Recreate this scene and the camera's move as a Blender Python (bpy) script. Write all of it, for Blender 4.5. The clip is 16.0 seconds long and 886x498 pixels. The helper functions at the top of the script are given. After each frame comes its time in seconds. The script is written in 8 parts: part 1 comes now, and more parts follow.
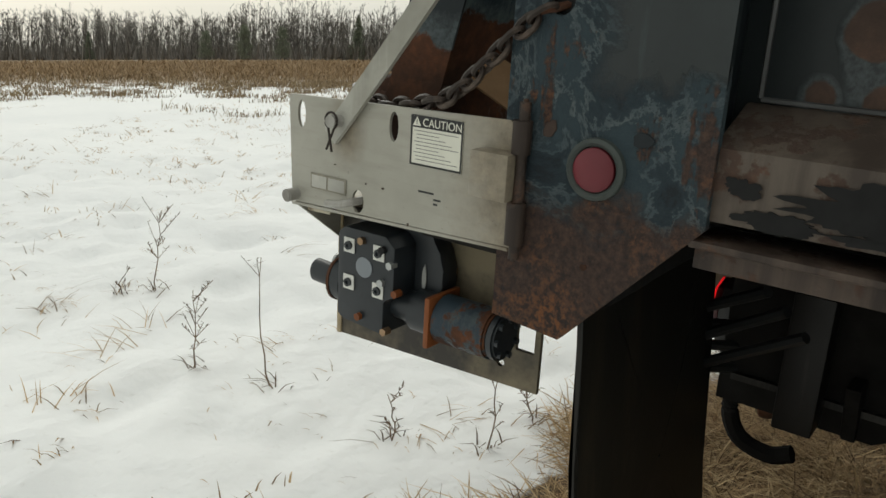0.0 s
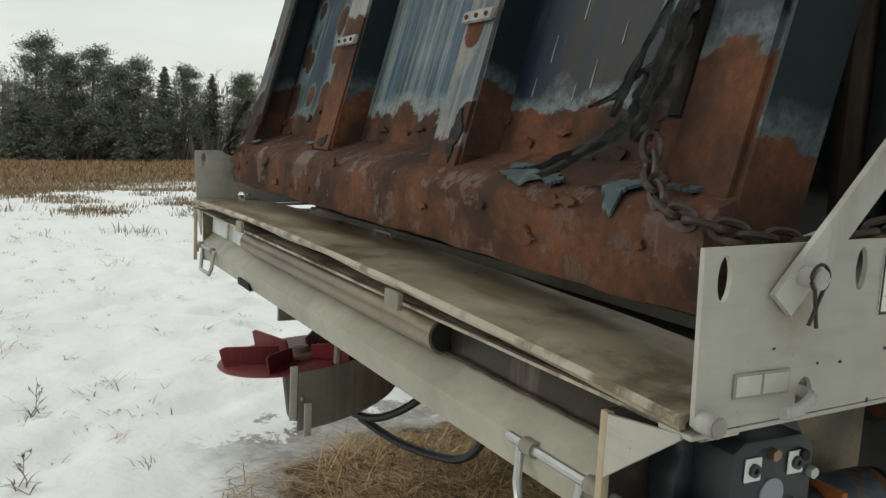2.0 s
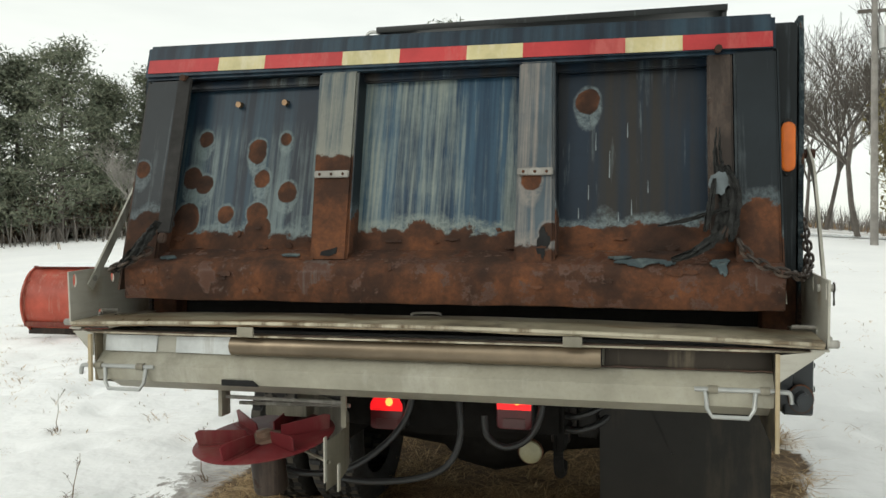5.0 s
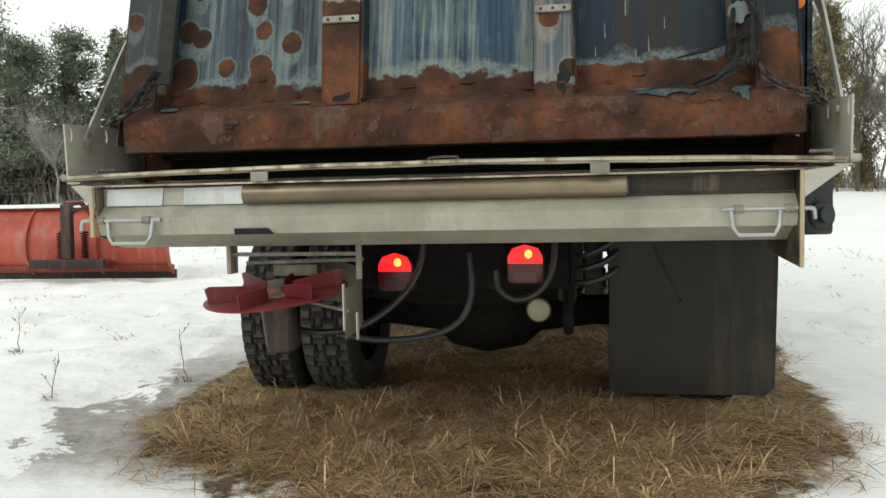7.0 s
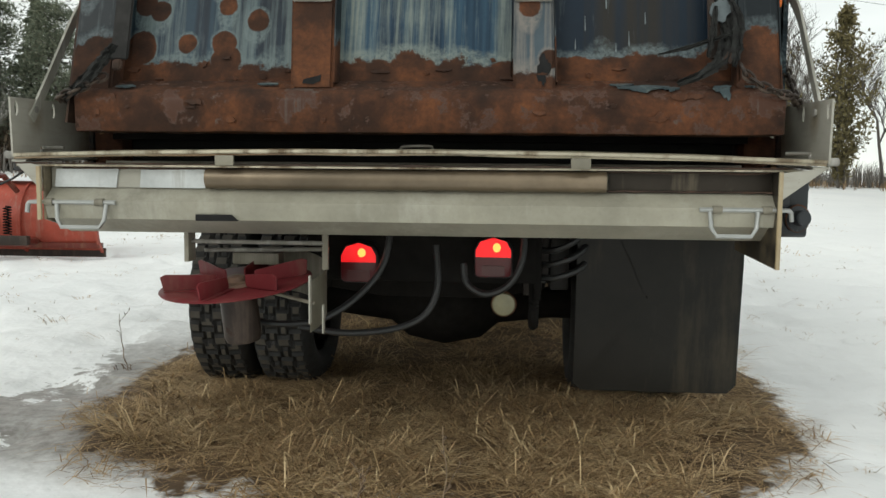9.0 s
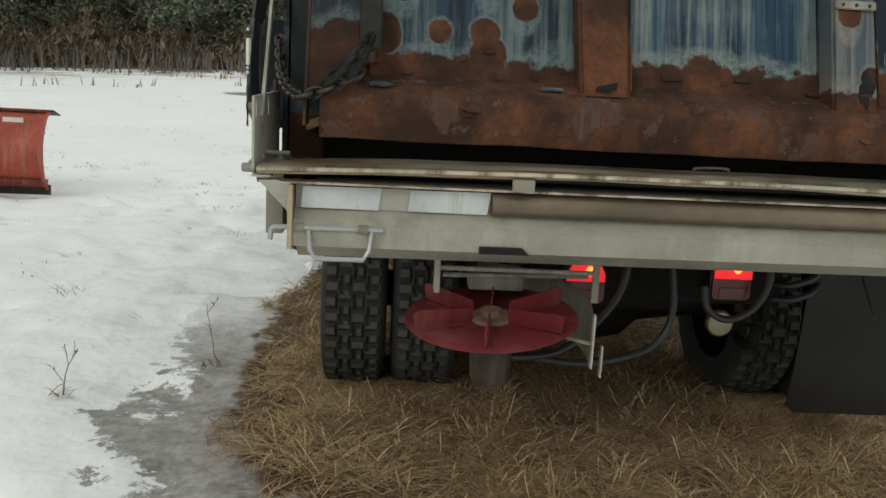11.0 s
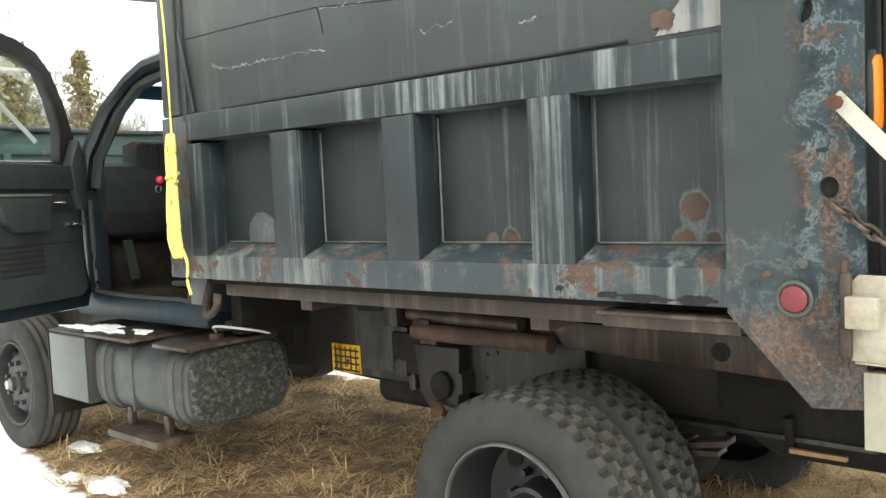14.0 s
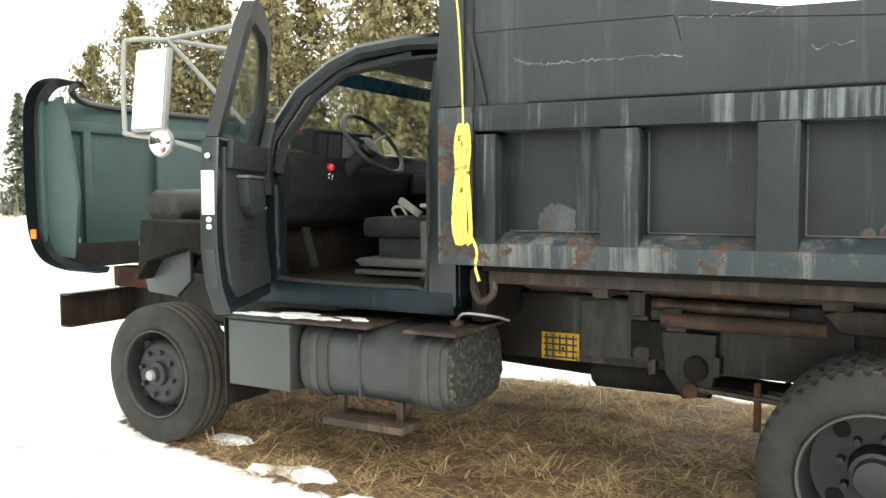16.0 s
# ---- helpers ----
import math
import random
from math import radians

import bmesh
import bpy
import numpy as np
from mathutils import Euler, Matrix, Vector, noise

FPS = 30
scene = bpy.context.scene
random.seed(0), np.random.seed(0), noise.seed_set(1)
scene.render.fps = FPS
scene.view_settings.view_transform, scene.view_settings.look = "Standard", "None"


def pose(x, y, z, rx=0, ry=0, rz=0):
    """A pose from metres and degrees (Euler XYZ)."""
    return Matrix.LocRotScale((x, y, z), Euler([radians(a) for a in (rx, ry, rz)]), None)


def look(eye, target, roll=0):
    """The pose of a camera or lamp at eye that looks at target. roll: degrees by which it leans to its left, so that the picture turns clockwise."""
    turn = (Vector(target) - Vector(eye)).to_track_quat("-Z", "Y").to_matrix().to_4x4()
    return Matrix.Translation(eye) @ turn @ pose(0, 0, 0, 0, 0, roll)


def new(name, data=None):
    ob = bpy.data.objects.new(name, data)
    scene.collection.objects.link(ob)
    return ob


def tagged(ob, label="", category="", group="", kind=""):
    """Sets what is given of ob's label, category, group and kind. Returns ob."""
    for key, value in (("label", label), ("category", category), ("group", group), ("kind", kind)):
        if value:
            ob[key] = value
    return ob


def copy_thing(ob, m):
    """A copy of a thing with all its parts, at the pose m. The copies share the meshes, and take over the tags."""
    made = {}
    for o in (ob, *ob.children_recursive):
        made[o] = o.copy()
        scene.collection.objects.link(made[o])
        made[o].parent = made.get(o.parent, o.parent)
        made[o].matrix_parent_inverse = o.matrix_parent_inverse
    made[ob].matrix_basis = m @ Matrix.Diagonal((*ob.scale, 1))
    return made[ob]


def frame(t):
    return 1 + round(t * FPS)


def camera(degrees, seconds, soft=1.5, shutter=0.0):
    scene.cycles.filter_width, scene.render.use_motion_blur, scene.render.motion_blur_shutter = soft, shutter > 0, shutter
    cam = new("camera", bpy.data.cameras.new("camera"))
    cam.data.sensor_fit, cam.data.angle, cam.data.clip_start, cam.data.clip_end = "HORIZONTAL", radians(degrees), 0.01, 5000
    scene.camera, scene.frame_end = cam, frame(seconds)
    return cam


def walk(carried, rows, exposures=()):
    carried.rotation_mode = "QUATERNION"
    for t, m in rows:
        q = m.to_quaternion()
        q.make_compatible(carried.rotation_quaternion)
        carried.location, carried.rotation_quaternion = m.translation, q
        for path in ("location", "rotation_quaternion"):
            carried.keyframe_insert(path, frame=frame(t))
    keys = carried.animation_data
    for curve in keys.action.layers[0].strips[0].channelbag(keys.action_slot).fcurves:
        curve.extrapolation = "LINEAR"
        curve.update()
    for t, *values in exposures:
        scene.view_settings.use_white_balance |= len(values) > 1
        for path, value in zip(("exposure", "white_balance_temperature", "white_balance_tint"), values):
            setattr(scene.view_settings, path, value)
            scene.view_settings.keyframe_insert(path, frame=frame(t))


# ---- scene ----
cam = camera(55.9, 16.0)
PATH = [
    (0, (2.216, 0.968, 1.447), (0.663, -0.15, 0.863), 3.3),
    (0.5, (2.226, 0.607, 1.432), (0.513, -0.285, 0.909), 4.5),
    (1, (2.229, 0.234, 1.402), (0.333, -0.219, 0.951), 6.3),
    (1.2, (2.134, 0.094, 1.33), (0.253, -0.29, 0.99), 4.8),
    (1.5, (1.935, -0.311, 1.357), (-0.021, -0.06, 1.022), 3.9),
    (2, (1.787, -0.701, 1.363), (0.038, 0.231, 1.095), 3.0),
    (2.5, (1.613, -1.003, 1.362), (0.273, 0.449, 1.053), 2.8),
    (3, (1.392, -1.391, 1.39), (0.37, 0.317, 1.189), 4.5),
    (3.2, (1.353, -1.576, 1.402), (0.398, 0.177, 1.295), 4.0),
    (5.3, (0.712, -2.559, 1.416), (0.246, -0.615, 1.354), -0.1),
    (5.5, (0.704, -2.546, 1.373), (0.254, -0.6, 1.27), -0.2),
    (5.8, (0.734, -2.47, 1.373), (0.3, -0.594, 1.06), -1.5),
    (6, (0.667, -2.509, 1.321), (0.262, -0.575, 1.015), -1.0),
    (6.5, (0.585, -2.595, 1.229), (0.217, -0.636, 1.059), -1.9),
    (7, (0.484, -2.588, 1.024), (0.136, -0.623, 0.887), -1.2),
    (7.5, (0.393, -2.55, 0.838), (0.122, -0.575, 0.675), -1.3),
    (8, (0.367, -2.554, 0.822), (0.121, -0.576, 0.658), -1.2),
    (8.2, (0.369, -2.551, 0.858), (0.124, -0.574, 0.692), -0.9),
    (10.3, (-0.158, -2.412, 1.252), (-0.234, -0.432, 0.979), 2.7),
    (10.5, (-0.388, -2.378, 1.271), (-0.503, -0.415, 0.907), 3.4),
    (11, (-0.865, -2.17, 1.299), (-0.73, -0.208, 0.933), 3.1),
    (11.3, (-1.067, -1.93, 1.314), (-0.648, -0.041, 1.071), 2.5),
    (11.5, (-1.171, -1.816, 1.362), (-0.623, 0.103, 1.24), 1.0),
    (12, (-1.641, -1.518, 1.495), (-0.979, 0.369, 1.452), 0.6),
    (12.5, (-2.004, -1.255, 1.535), (-1.207, 0.579, 1.478), 1.0),
    (13, (-2.376, -0.861, 1.557), (-1.359, 0.861, 1.545), 0.6),
    (13.3, (-2.612, -0.644, 1.507), (-1.547, 0.989, 1.475), -0.8),
    (13.5, (-2.772, -0.532, 1.53), (-1.512, 1.015, 1.386), -2.6),
    (14, (-3.112, -0.161, 1.488), (-1.614, 1.157, 1.362), -2.6),
    (14.5, (-3.521, 0.194, 1.504), (-1.943, 1.42, 1.426), -2.1),
    (15, (-3.864, 0.501, 1.523), (-2.254, 1.683, 1.429), -1.9),
    (15.5, (-4.084, 0.925, 1.488), (-2.364, 1.938, 1.367), -0.5),
    (16, (-4.364, 1.278, 1.493), (-2.63, 2.266, 1.365), -0.3),
]
# The truck stands nose-up on a gentle rise. TRUCK is its own frame: x to its right, y ahead, z up.
TRUCK = pose(0, 0, -0.1, 2.0, 0, 0)
EXPOSURES = [(0, -0.08, 6500, 5), (0.5, -0.25, 6500, 5), (1, -0.28, 6400, 5), (1.5, -0.36, 6200, 5), (2, -0.1, 6350, 5), (2.5, 0.38, 6450, 5), (3, 1.22, 6450, 5), (3.2, 1.1, 6450, 5), (5.3, 0.2, 6450, 5), (5.5, 0.22, 6450, 5), (6, 0.42, 6500, 5), (6.5, 0.42, 6500, 5), (7, 0.38, 6400, 5), (7.5, 0.22, 6300, 5), (8.2, 0.12, 6300, 5), (10.5, 0.12, 6350, 5), (11, -0.15, 6350, 5), (11.5, 0.34, 6300, 5), (12, 0.32, 6250, 5), (12.5, 0.17, 6300, 5), (13, 0.42, 6450, 5), (13.5, 0.85, 6450, 5), (14, 1.9, 6500, 5), (14.5, 2.2, 6450, 5), (15, 1.88, 6550, 5), (15.5, 1.74, 6550, 5), (16, 1.72, 6600, 5)]
walk(cam, [(t, TRUCK @ look(eye, target, roll)) for t, eye, target, roll in PATH], EXPOSURES)

# ---- light: an even overcast sky with a weak, wide sun ----
world = bpy.data.worlds.new("overcast_sky")
scene.world = world
world.use_nodes = True
wn, wl = world.node_tree.nodes, world.node_tree.links
wn.clear()
sky = wn.new("ShaderNodeTexSky")
sky.sky_type, sky.sun_disc = "NISHITA", False
sky.sun_elevation, sky.sun_rotation = radians(28), radians(200)
cloud = wn.new("ShaderNodeTexNoise")
cloud.inputs["Scale"].default_value, cloud.inputs["Detail"].default_value = 2.2, 6.0
stretch = wn.new("ShaderNodeMapping")
stretch.inputs["Scale"].default_value = (1.0, 1.0, 5.0)
wcoord = wn.new("ShaderNodeTexCoord")
ramp = wn.new("ShaderNodeValToRGB")
ramp.color_ramp.elements[0].position, ramp.color_ramp.elements[0].color = 0.3, (0.66, 0.66, 0.62, 1)
ramp.color_ramp.elements[1].position, ramp.color_ramp.elements[1].color = 0.7, (0.86, 0.85, 0.79, 1)
bg_sky, bg_cloud, both, wout = (wn.new(k) for k in ("ShaderNodeBackground", "ShaderNodeBackground", "ShaderNodeAddShader", "ShaderNodeOutputWorld"))
bg_sky.inputs["Strength"].default_value, bg_cloud.inputs["Strength"].default_value = 0.015, 1.04
wl.new(wcoord.outputs["Generated"], stretch.inputs["Vector"])
wl.new(stretch.outputs["Vector"], cloud.inputs["Vector"])
wl.new(cloud.outputs["Fac"], ramp.inputs["Fac"])
wl.new(ramp.outputs["Color"], bg_cloud.inputs["Color"])
wl.new(sky.outputs["Color"], bg_sky.inputs["Color"])
wl.new(bg_sky.outputs["Background"], both.inputs[0])
wl.new(bg_cloud.outputs["Background"], both.inputs[1])
wl.new(both.outputs["Shader"], wout.inputs["Surface"])
sun = new("sun", bpy.data.lights.new("sun", "SUN"))
sun.data.energy, sun.data.angle, sun.data.color = 0.6, radians(20), (1.0, 0.96, 0.9)
sun.matrix_world = look((-6, -9, 5.5), (0, 0, 0))


# ---- material helpers ----
class Mat:
    """A node material in the making: small wrappers that return sockets."""

    def __init__(self, name, rough=0.7, metal=0.0, spec=0.5):
        self.m = bpy.data.materials.new(name)
        self.m.use_nodes = True
        self.n, self.l = self.m.node_tree.nodes, self.m.node_tree.links
        self.b = self.n["Principled BSDF"]
        self.b.inputs["Roughness"].default_value = rough
        self.b.inputs["Metallic"].default_value = metal
        self.b.inputs["Specular IOR Level"].default_value = spec
        self.co = self.n.new("ShaderNodeTexCoord").outputs["Object"]

    def put(self, sock, v):
        if hasattr(v, "is_linked"):
            self.l.new(v, sock)
        else:
            sock.default_value = v

    def map(self, scale=(1, 1, 1), loc=(0, 0, 0)):
        k = self.n.new("ShaderNodeMapping")
        k.inputs["Scale"].default_value, k.inputs["Location"].default_value = scale, loc
        self.l.new(self.co, k.inputs["Vector"])
        return k.outputs["Vector"]

    def noise(self, scale, detail=4.0, rough=0.6, vec=None, dist=0.0):
        k = self.n.new("ShaderNodeTexNoise")
        k.inputs["Scale"].default_value, k.inputs["Detail"].default_value = scale, detail
        k.inputs["Roughness"].default_value, k.inputs["Distortion"].default_value = rough, dist
        self.l.new(vec or self.co, k.inputs["Vector"])
        return k.outputs["Fac"]

    def voronoi(self, scale, vec=None, out="Distance"):
        k = self.n.new("ShaderNodeTexVoronoi")
        k.inputs["Scale"].default_value = scale
        self.l.new(vec or self.co, k.inputs["Vector"])
        return k.outputs[out]

    def step(self, v, lo, hi, a=0.0, b=1.0):
        k = self.n.new("ShaderNodeMapRange")
        k.inputs["From Min"].default_value, k.inputs["From Max"].default_value = lo, hi
        k.inputs["To Min"].default_value, k.inputs["To Max"].default_value = a, b
        self.l.new(v, k.inputs["Value"])
        return k.outputs["Result"]

    def math(self, op, a, b=0.0):
        k = self.n.new("ShaderNodeMath")
        k.operation = op
        self.put(k.inputs[0], a)
        self.put(k.inputs[1], b)
        return k.outputs[0]

    def mix(self, f, a, b):
        k = self.n.new("ShaderNodeMix")
        k.data_type = "RGBA"
        self.put(k.inputs["Factor"], f)
        self.put(k.inputs[6], (*a, 1) if isinstance(a, tuple) else a)
        self.put(k.inputs[7], (*b, 1) if isinstance(b, tuple) else b)
        return k.outputs[2]

    def xyz(self):
        k = self.n.new("ShaderNodeSeparateXYZ")
        self.l.new(self.co, k.inputs[0])
        return k.outputs

    def random(self):
        return self.n.new("ShaderNodeObjectInfo").outputs["Random"]

    def island(self):
        return self.n.new("ShaderNodeNewGeometry").outputs["Random Per Island"]

    def done(self, color, rough=None, bump=None, depth=0.002, strength=0.6, metal=None):
        self.put(self.b.inputs["Base Color"], (*color, 1) if isinstance(color, tuple) else color)
        if rough is not None:
            self.put(self.b.inputs["Roughness"], rough)
        if metal is not None:
            self.put(self.b.inputs["Metallic"], metal)
        if bump is not None:
            k = self.n.new("ShaderNodeBump")
            k.inputs["Strength"].default_value, k.inputs["Distance"].default_value = strength, depth
            self.l.new(bump, k.inputs["Height"])
            self.l.new(k.outputs["Normal"], self.b.inputs["Normal"])
        return self.m


def plain(name, color, rough=0.6, metal=0.0, var=0.25, scale=30.0, depth=0.001, spec=0.5):
    """One colour with grain and stains at two scales."""
    k = Mat(name, rough, metal, spec)
    fine, wide = k.noise(scale, 6), k.noise(scale * 0.13, 3)
    dark = tuple(c * (1 - var) for c in color)
    light = tuple(min(1.0, c * (1 + var)) for c in color)
    col = k.mix(k.step(wide, 0.3, 0.7), dark, light)
    col = k.mix(k.step(fine, 0.35, 0.75, 0, 0.5), col, dark)
    return k.done(col, k.step(fine, 0.2, 0.8, rough * 0.85, min(1, rough * 1.15)), fine, depth)


RUST_DARK, RUST_MID, RUST_RED = (0.026, 0.016, 0.012), (0.085, 0.038, 0.022), (0.175, 0.066, 0.027)


def rust_colour(k, dull=False):
    a, b = k.noise(7, 5, 0.65), k.noise(55, 5, 0.7)
    if dull:
        col = k.mix(k.step(a, 0.3, 0.7), (0.034, 0.024, 0.020), (0.088, 0.057, 0.043))
        return k.mix(k.math("MULTIPLY", k.step(a, 0.5, 0.75), k.step(b, 0.35, 0.65)), col, (0.135, 0.072, 0.048))
    col = k.mix(k.step(a, 0.3, 0.7), RUST_DARK, RUST_MID)
    return k.mix(k.math("MULTIPLY", k.step(a, 0.45, 0.75), k.step(b, 0.3, 0.65)), col, RUST_RED)


def rusty(name, dull=False):
    k = Mat(name, 0.9, 0.0, 0.3)
    return k.done(rust_colour(k, dull), k.step(k.noise(40, 4), 0.3, 0.7, 0.75, 0.98), k.noise(60, 8, 0.75), 0.004)


def worn_paint(name, base, chalk, chalk_amount, rust_amount, low=None, discs=(), metal=0.0, streak=14.0, dull=False, across="X", spec=0.22, mid=None, bare_top=None):
    """Old paint: chalky runs down the sheet, rust in blotches, below the height low, and round the spots given as (x, z, r)."""
    k = Mat(name, 0.45, metal, spec)
    deep = 0.0 if low is not None else 1.0
    fine_runs = k.noise(1.0, 6, 0.68, k.map((streak * 2.0, streak * 2.0 * deep, 1.1)), 0.12)
    bands = k.noise(1.0, 2, 0.5, k.map((streak * 0.55, streak * 0.55 * deep, 0.3), (3, 1, 0)), 0.1)
    runs = k.math("ADD", k.math("MULTIPLY", fine_runs, 0.62), k.math("MULTIPLY", bands, 0.42))
    runs = k.math("ADD", runs, k.math("MULTIPLY", k.math("SUBTRACT", k.noise(5, 5, 0.65), 0.5), 0.16))
    patch = k.noise(3.0, 5, 0.65)
    fine = k.noise(70, 5, 0.7)
    c = k.math("MULTIPLY", k.step(runs, 0.605 - chalk_amount * 0.22, 0.73 - chalk_amount * 0.22), k.step(patch, 0.25, 0.62, 0.55, 1))
    col = k.mix(k.step(patch, 0.3, 0.7), tuple(v * 0.7 for v in base), tuple(v * 1.3 for v in base))
    if mid:
        col = k.mix(k.step(k.noise(1.0, 4, 0.6, k.map((streak * 1.1, streak * 1.1 * deep, 0.4), (7, 0, 2))), 0.44, 0.6), col, mid)
    if bare_top is not None:
        c = k.math("MULTIPLY", c, k.step(k.math("ADD", k.xyz()["Z"], k.math("MULTIPLY", runs, 0.12)), bare_top + 0.09, bare_top + 0.02, 0.06, 1.0))
    col = k.mix(c, col, chalk)
    col = k.mix(k.step(fine, 0.5, 0.8, 0, 0.25), col, tuple(v * 0.5 for v in base))
    edge = k.math("ADD", k.math("MULTIPLY", k.noise(9, 6, 0.7), 0.75), k.math("MULTIPLY", patch, 0.25))
    rust = k.step(edge, 0.735 - rust_amount * 0.3, 0.765 - rust_amount * 0.3)
    rim = k.step(edge, 0.715 - rust_amount * 0.3, 0.735 - rust_amount * 0.3, 0.0, 0.25)
    sep = k.xyz()
    if low is not None:
        h = k.math("ADD", sep["Z"], k.math("MULTIPLY", k.math("ADD", k.math("MULTIPLY", k.noise(4, 2, 0.5), 0.6), k.math("MULTIPLY", k.noise(16, 8, 0.75), 0.4)), -0.24))
        rust = k.math("MAXIMUM", rust, k.step(h, low - 0.112, low - 0.120))
        rim = k.math("MAXIMUM", rim, k.step(h, low - 0.070, low - 0.098))
    wobble = k.math("MULTIPLY", k.math("SUBTRACT", k.noise(14, 5, 0.6), 0.5), 0.028)
    for x, z, r in discs:
        dx, dz = k.math("SUBTRACT", sep[across], x), k.math("SUBTRACT", sep["Z"], z)
        d = k.math("ADD", k.math("SQRT", k.math("ADD", k.math("POWER", dx, 2.0), k.math("POWER", dz, 2.0))), wobble)
        tail = k.math("MULTIPLY", dz, k.step(dz, -0.004, 0.004, 0.5, 1.0))
        t = k.math("ADD", k.math("SQRT", k.math("ADD", k.math("POWER", k.math("MULTIPLY", dx, 1.08), 2.0), k.math("POWER", tail, 2.0))), wobble)
        rust = k.math("MAXIMUM", rust, k.step(d, r + 0.002, r - 0.002))
        rim = k.math("MAXIMUM", rim, k.step(t, r + 0.013, r + 0.005))
    # a pale lifted edge of paint round the rust
    col = k.mix(k.math("MULTIPLY", rim, k.step(fine, 0.35, 0.6, 0.15, 0.75)), col, tuple(min(1.0, v * 1.05) for v in chalk))
    col = k.mix(rust, col, rust_colour(k, dull))
    rough = k.step(rust, 0, 1, 0.42, 0.92)
    height = k.math("ADD", k.math("MULTIPLY", rust, k.noise(60, 6, 0.7)), k.math("MULTIPLY", fine, 0.12))
    height = k.math("ADD", height, k.math("MULTIPLY", k.math("SUBTRACT", rim, rust), 0.35))
    return k.done(col, rough, height, 0.004)


def glass(name, tint=(0.9, 0.95, 0.93)):
    k = Mat(name, 0.02)
    k.b.inputs["Transmission Weight"].default_value = 1.0
    k.b.inputs["IOR"].default_value = 1.45
    return k.done(tint)


def glow(name, color, power):
    k = Mat(name, 0.3)
    k.b.inputs["Emission Color"].default_value = (*color, 1)
    k.b.inputs["Emission Strength"].default_value = power
    return k.done(color)


# ---- mesh helpers ----
def ob_from(name, bm, material, smooth=False):
    me = bpy.data.meshes.new(name)
    bmesh.ops.recalc_face_normals(bm, faces=bm.faces)
    bm.to_mesh(me)
    bm.free()
    if smooth:
        for p in me.polygons:
            p.use_smooth = True
        me.set_sharp_from_angle(angle=radians(35))
    me.materials.append(material)
    return new(name, me)


def part(name, bm, material, parent, label="", smooth=True):
    ob = ob_from(name, bm, material, smooth)
    ob.parent = parent
    if label:
        tagged(ob, label)
    return ob


def box(x0, x1, y0, y1, z0, z1, bevel=0.0, bm=None):
    own = bmesh.new()
    bmesh.ops.create_cube(own, size=1.0, matrix=Matrix.Translation(((x0 + x1) / 2, (y0 + y1) / 2, (z0 + z1) / 2)) @ Matrix.Diagonal((abs(x1 - x0), abs(y1 - y0), abs(z1 - z0), 1)))
    if bevel:
        bmesh.ops.bevel(own, geom=own.edges[:], offset=bevel, segments=2, affect="EDGES", profile=0.6)
    return join(own, bm)


def join(own, bm):
    """Add the bmesh own to bm, if there is one."""
    if bm is None:
        return own
    me = bpy.data.meshes.new("joined")
    own.to_mesh(me)
    own.free()
    bm.from_mesh(me)
    bpy.data.meshes.remove(me)
    return bm


def tilted_box(size, m, bevel=0.0, bm=None):
    own = bmesh.new()
    bmesh.ops.create_cube(own, size=1.0, matrix=m @ Matrix.Diagonal((*size, 1)))
    if bevel:
        bmesh.ops.bevel(own, geom=own.edges[:], offset=bevel, segments=2, affect="EDGES", profile=0.6)
    return join(own, bm)


def prism(points, axis, a, b, bevel=0.0, bm=None):
    """A polygon drawn in the two other axes, given in their order, drawn out along axis from a to b."""
    own = bmesh.new()

    def at(p, v):
        return {"x": (v, p[0], p[1]), "y": (p[0], v, p[1]), "z": (p[0], p[1], v)}[axis]

    lo, hi = [own.verts.new(at(p, a)) for p in points], [own.verts.new(at(p, b)) for p in points]
    own.faces.new(lo)
    own.faces.new(list(reversed(hi)))
    for i in range(len(points)):
        j = (i + 1) % len(points)
        own.faces.new((lo[i], hi[i], hi[j], lo[j]))
    bmesh.ops.recalc_face_normals(own, faces=own.faces)
    if bevel:
        bmesh.ops.bevel(own, geom=own.edges[:], offset=bevel, segments=2, affect="EDGES", profile=0.6)
    return join(own, bm)


def holed(outer, holes, axis, a, b, bm=None):
    """A flat plate with openings that go through it."""
    own = bmesh.new()

    def at(p, v):
        return {"x": (v, p[0], p[1]), "y": (p[0], v, p[1]), "z": (p[0], p[1], v)}[axis]

    edges = []
    for ring in (outer, *holes):
        vs = [own.verts.new(at(p, a)) for p in ring]
        edges += [own.edges.new((vs[i], vs[(i + 1) % len(vs)])) for i in range(len(vs))]
    bmesh.ops.triangle_fill(own, edges=edges, use_beauty=True)
    got = bmesh.ops.extrude_face_region(own, geom=own.faces[:])
    shift = {"x": (b - a, 0, 0), "y": (0, b - a, 0), "z": (0, 0, b - a)}[axis]
    bmesh.ops.translate(own, vec=shift, verts=[v for v in got["geom"] if isinstance(v, bmesh.types.BMVert)])
    return join(own, bm)


def oval(cx, cy, rx, ry, n=16):
    return [(cx + rx * math.cos(2 * math.pi * i / n), cy + ry * math.sin(2 * math.pi * i / n)) for i in range(n)]


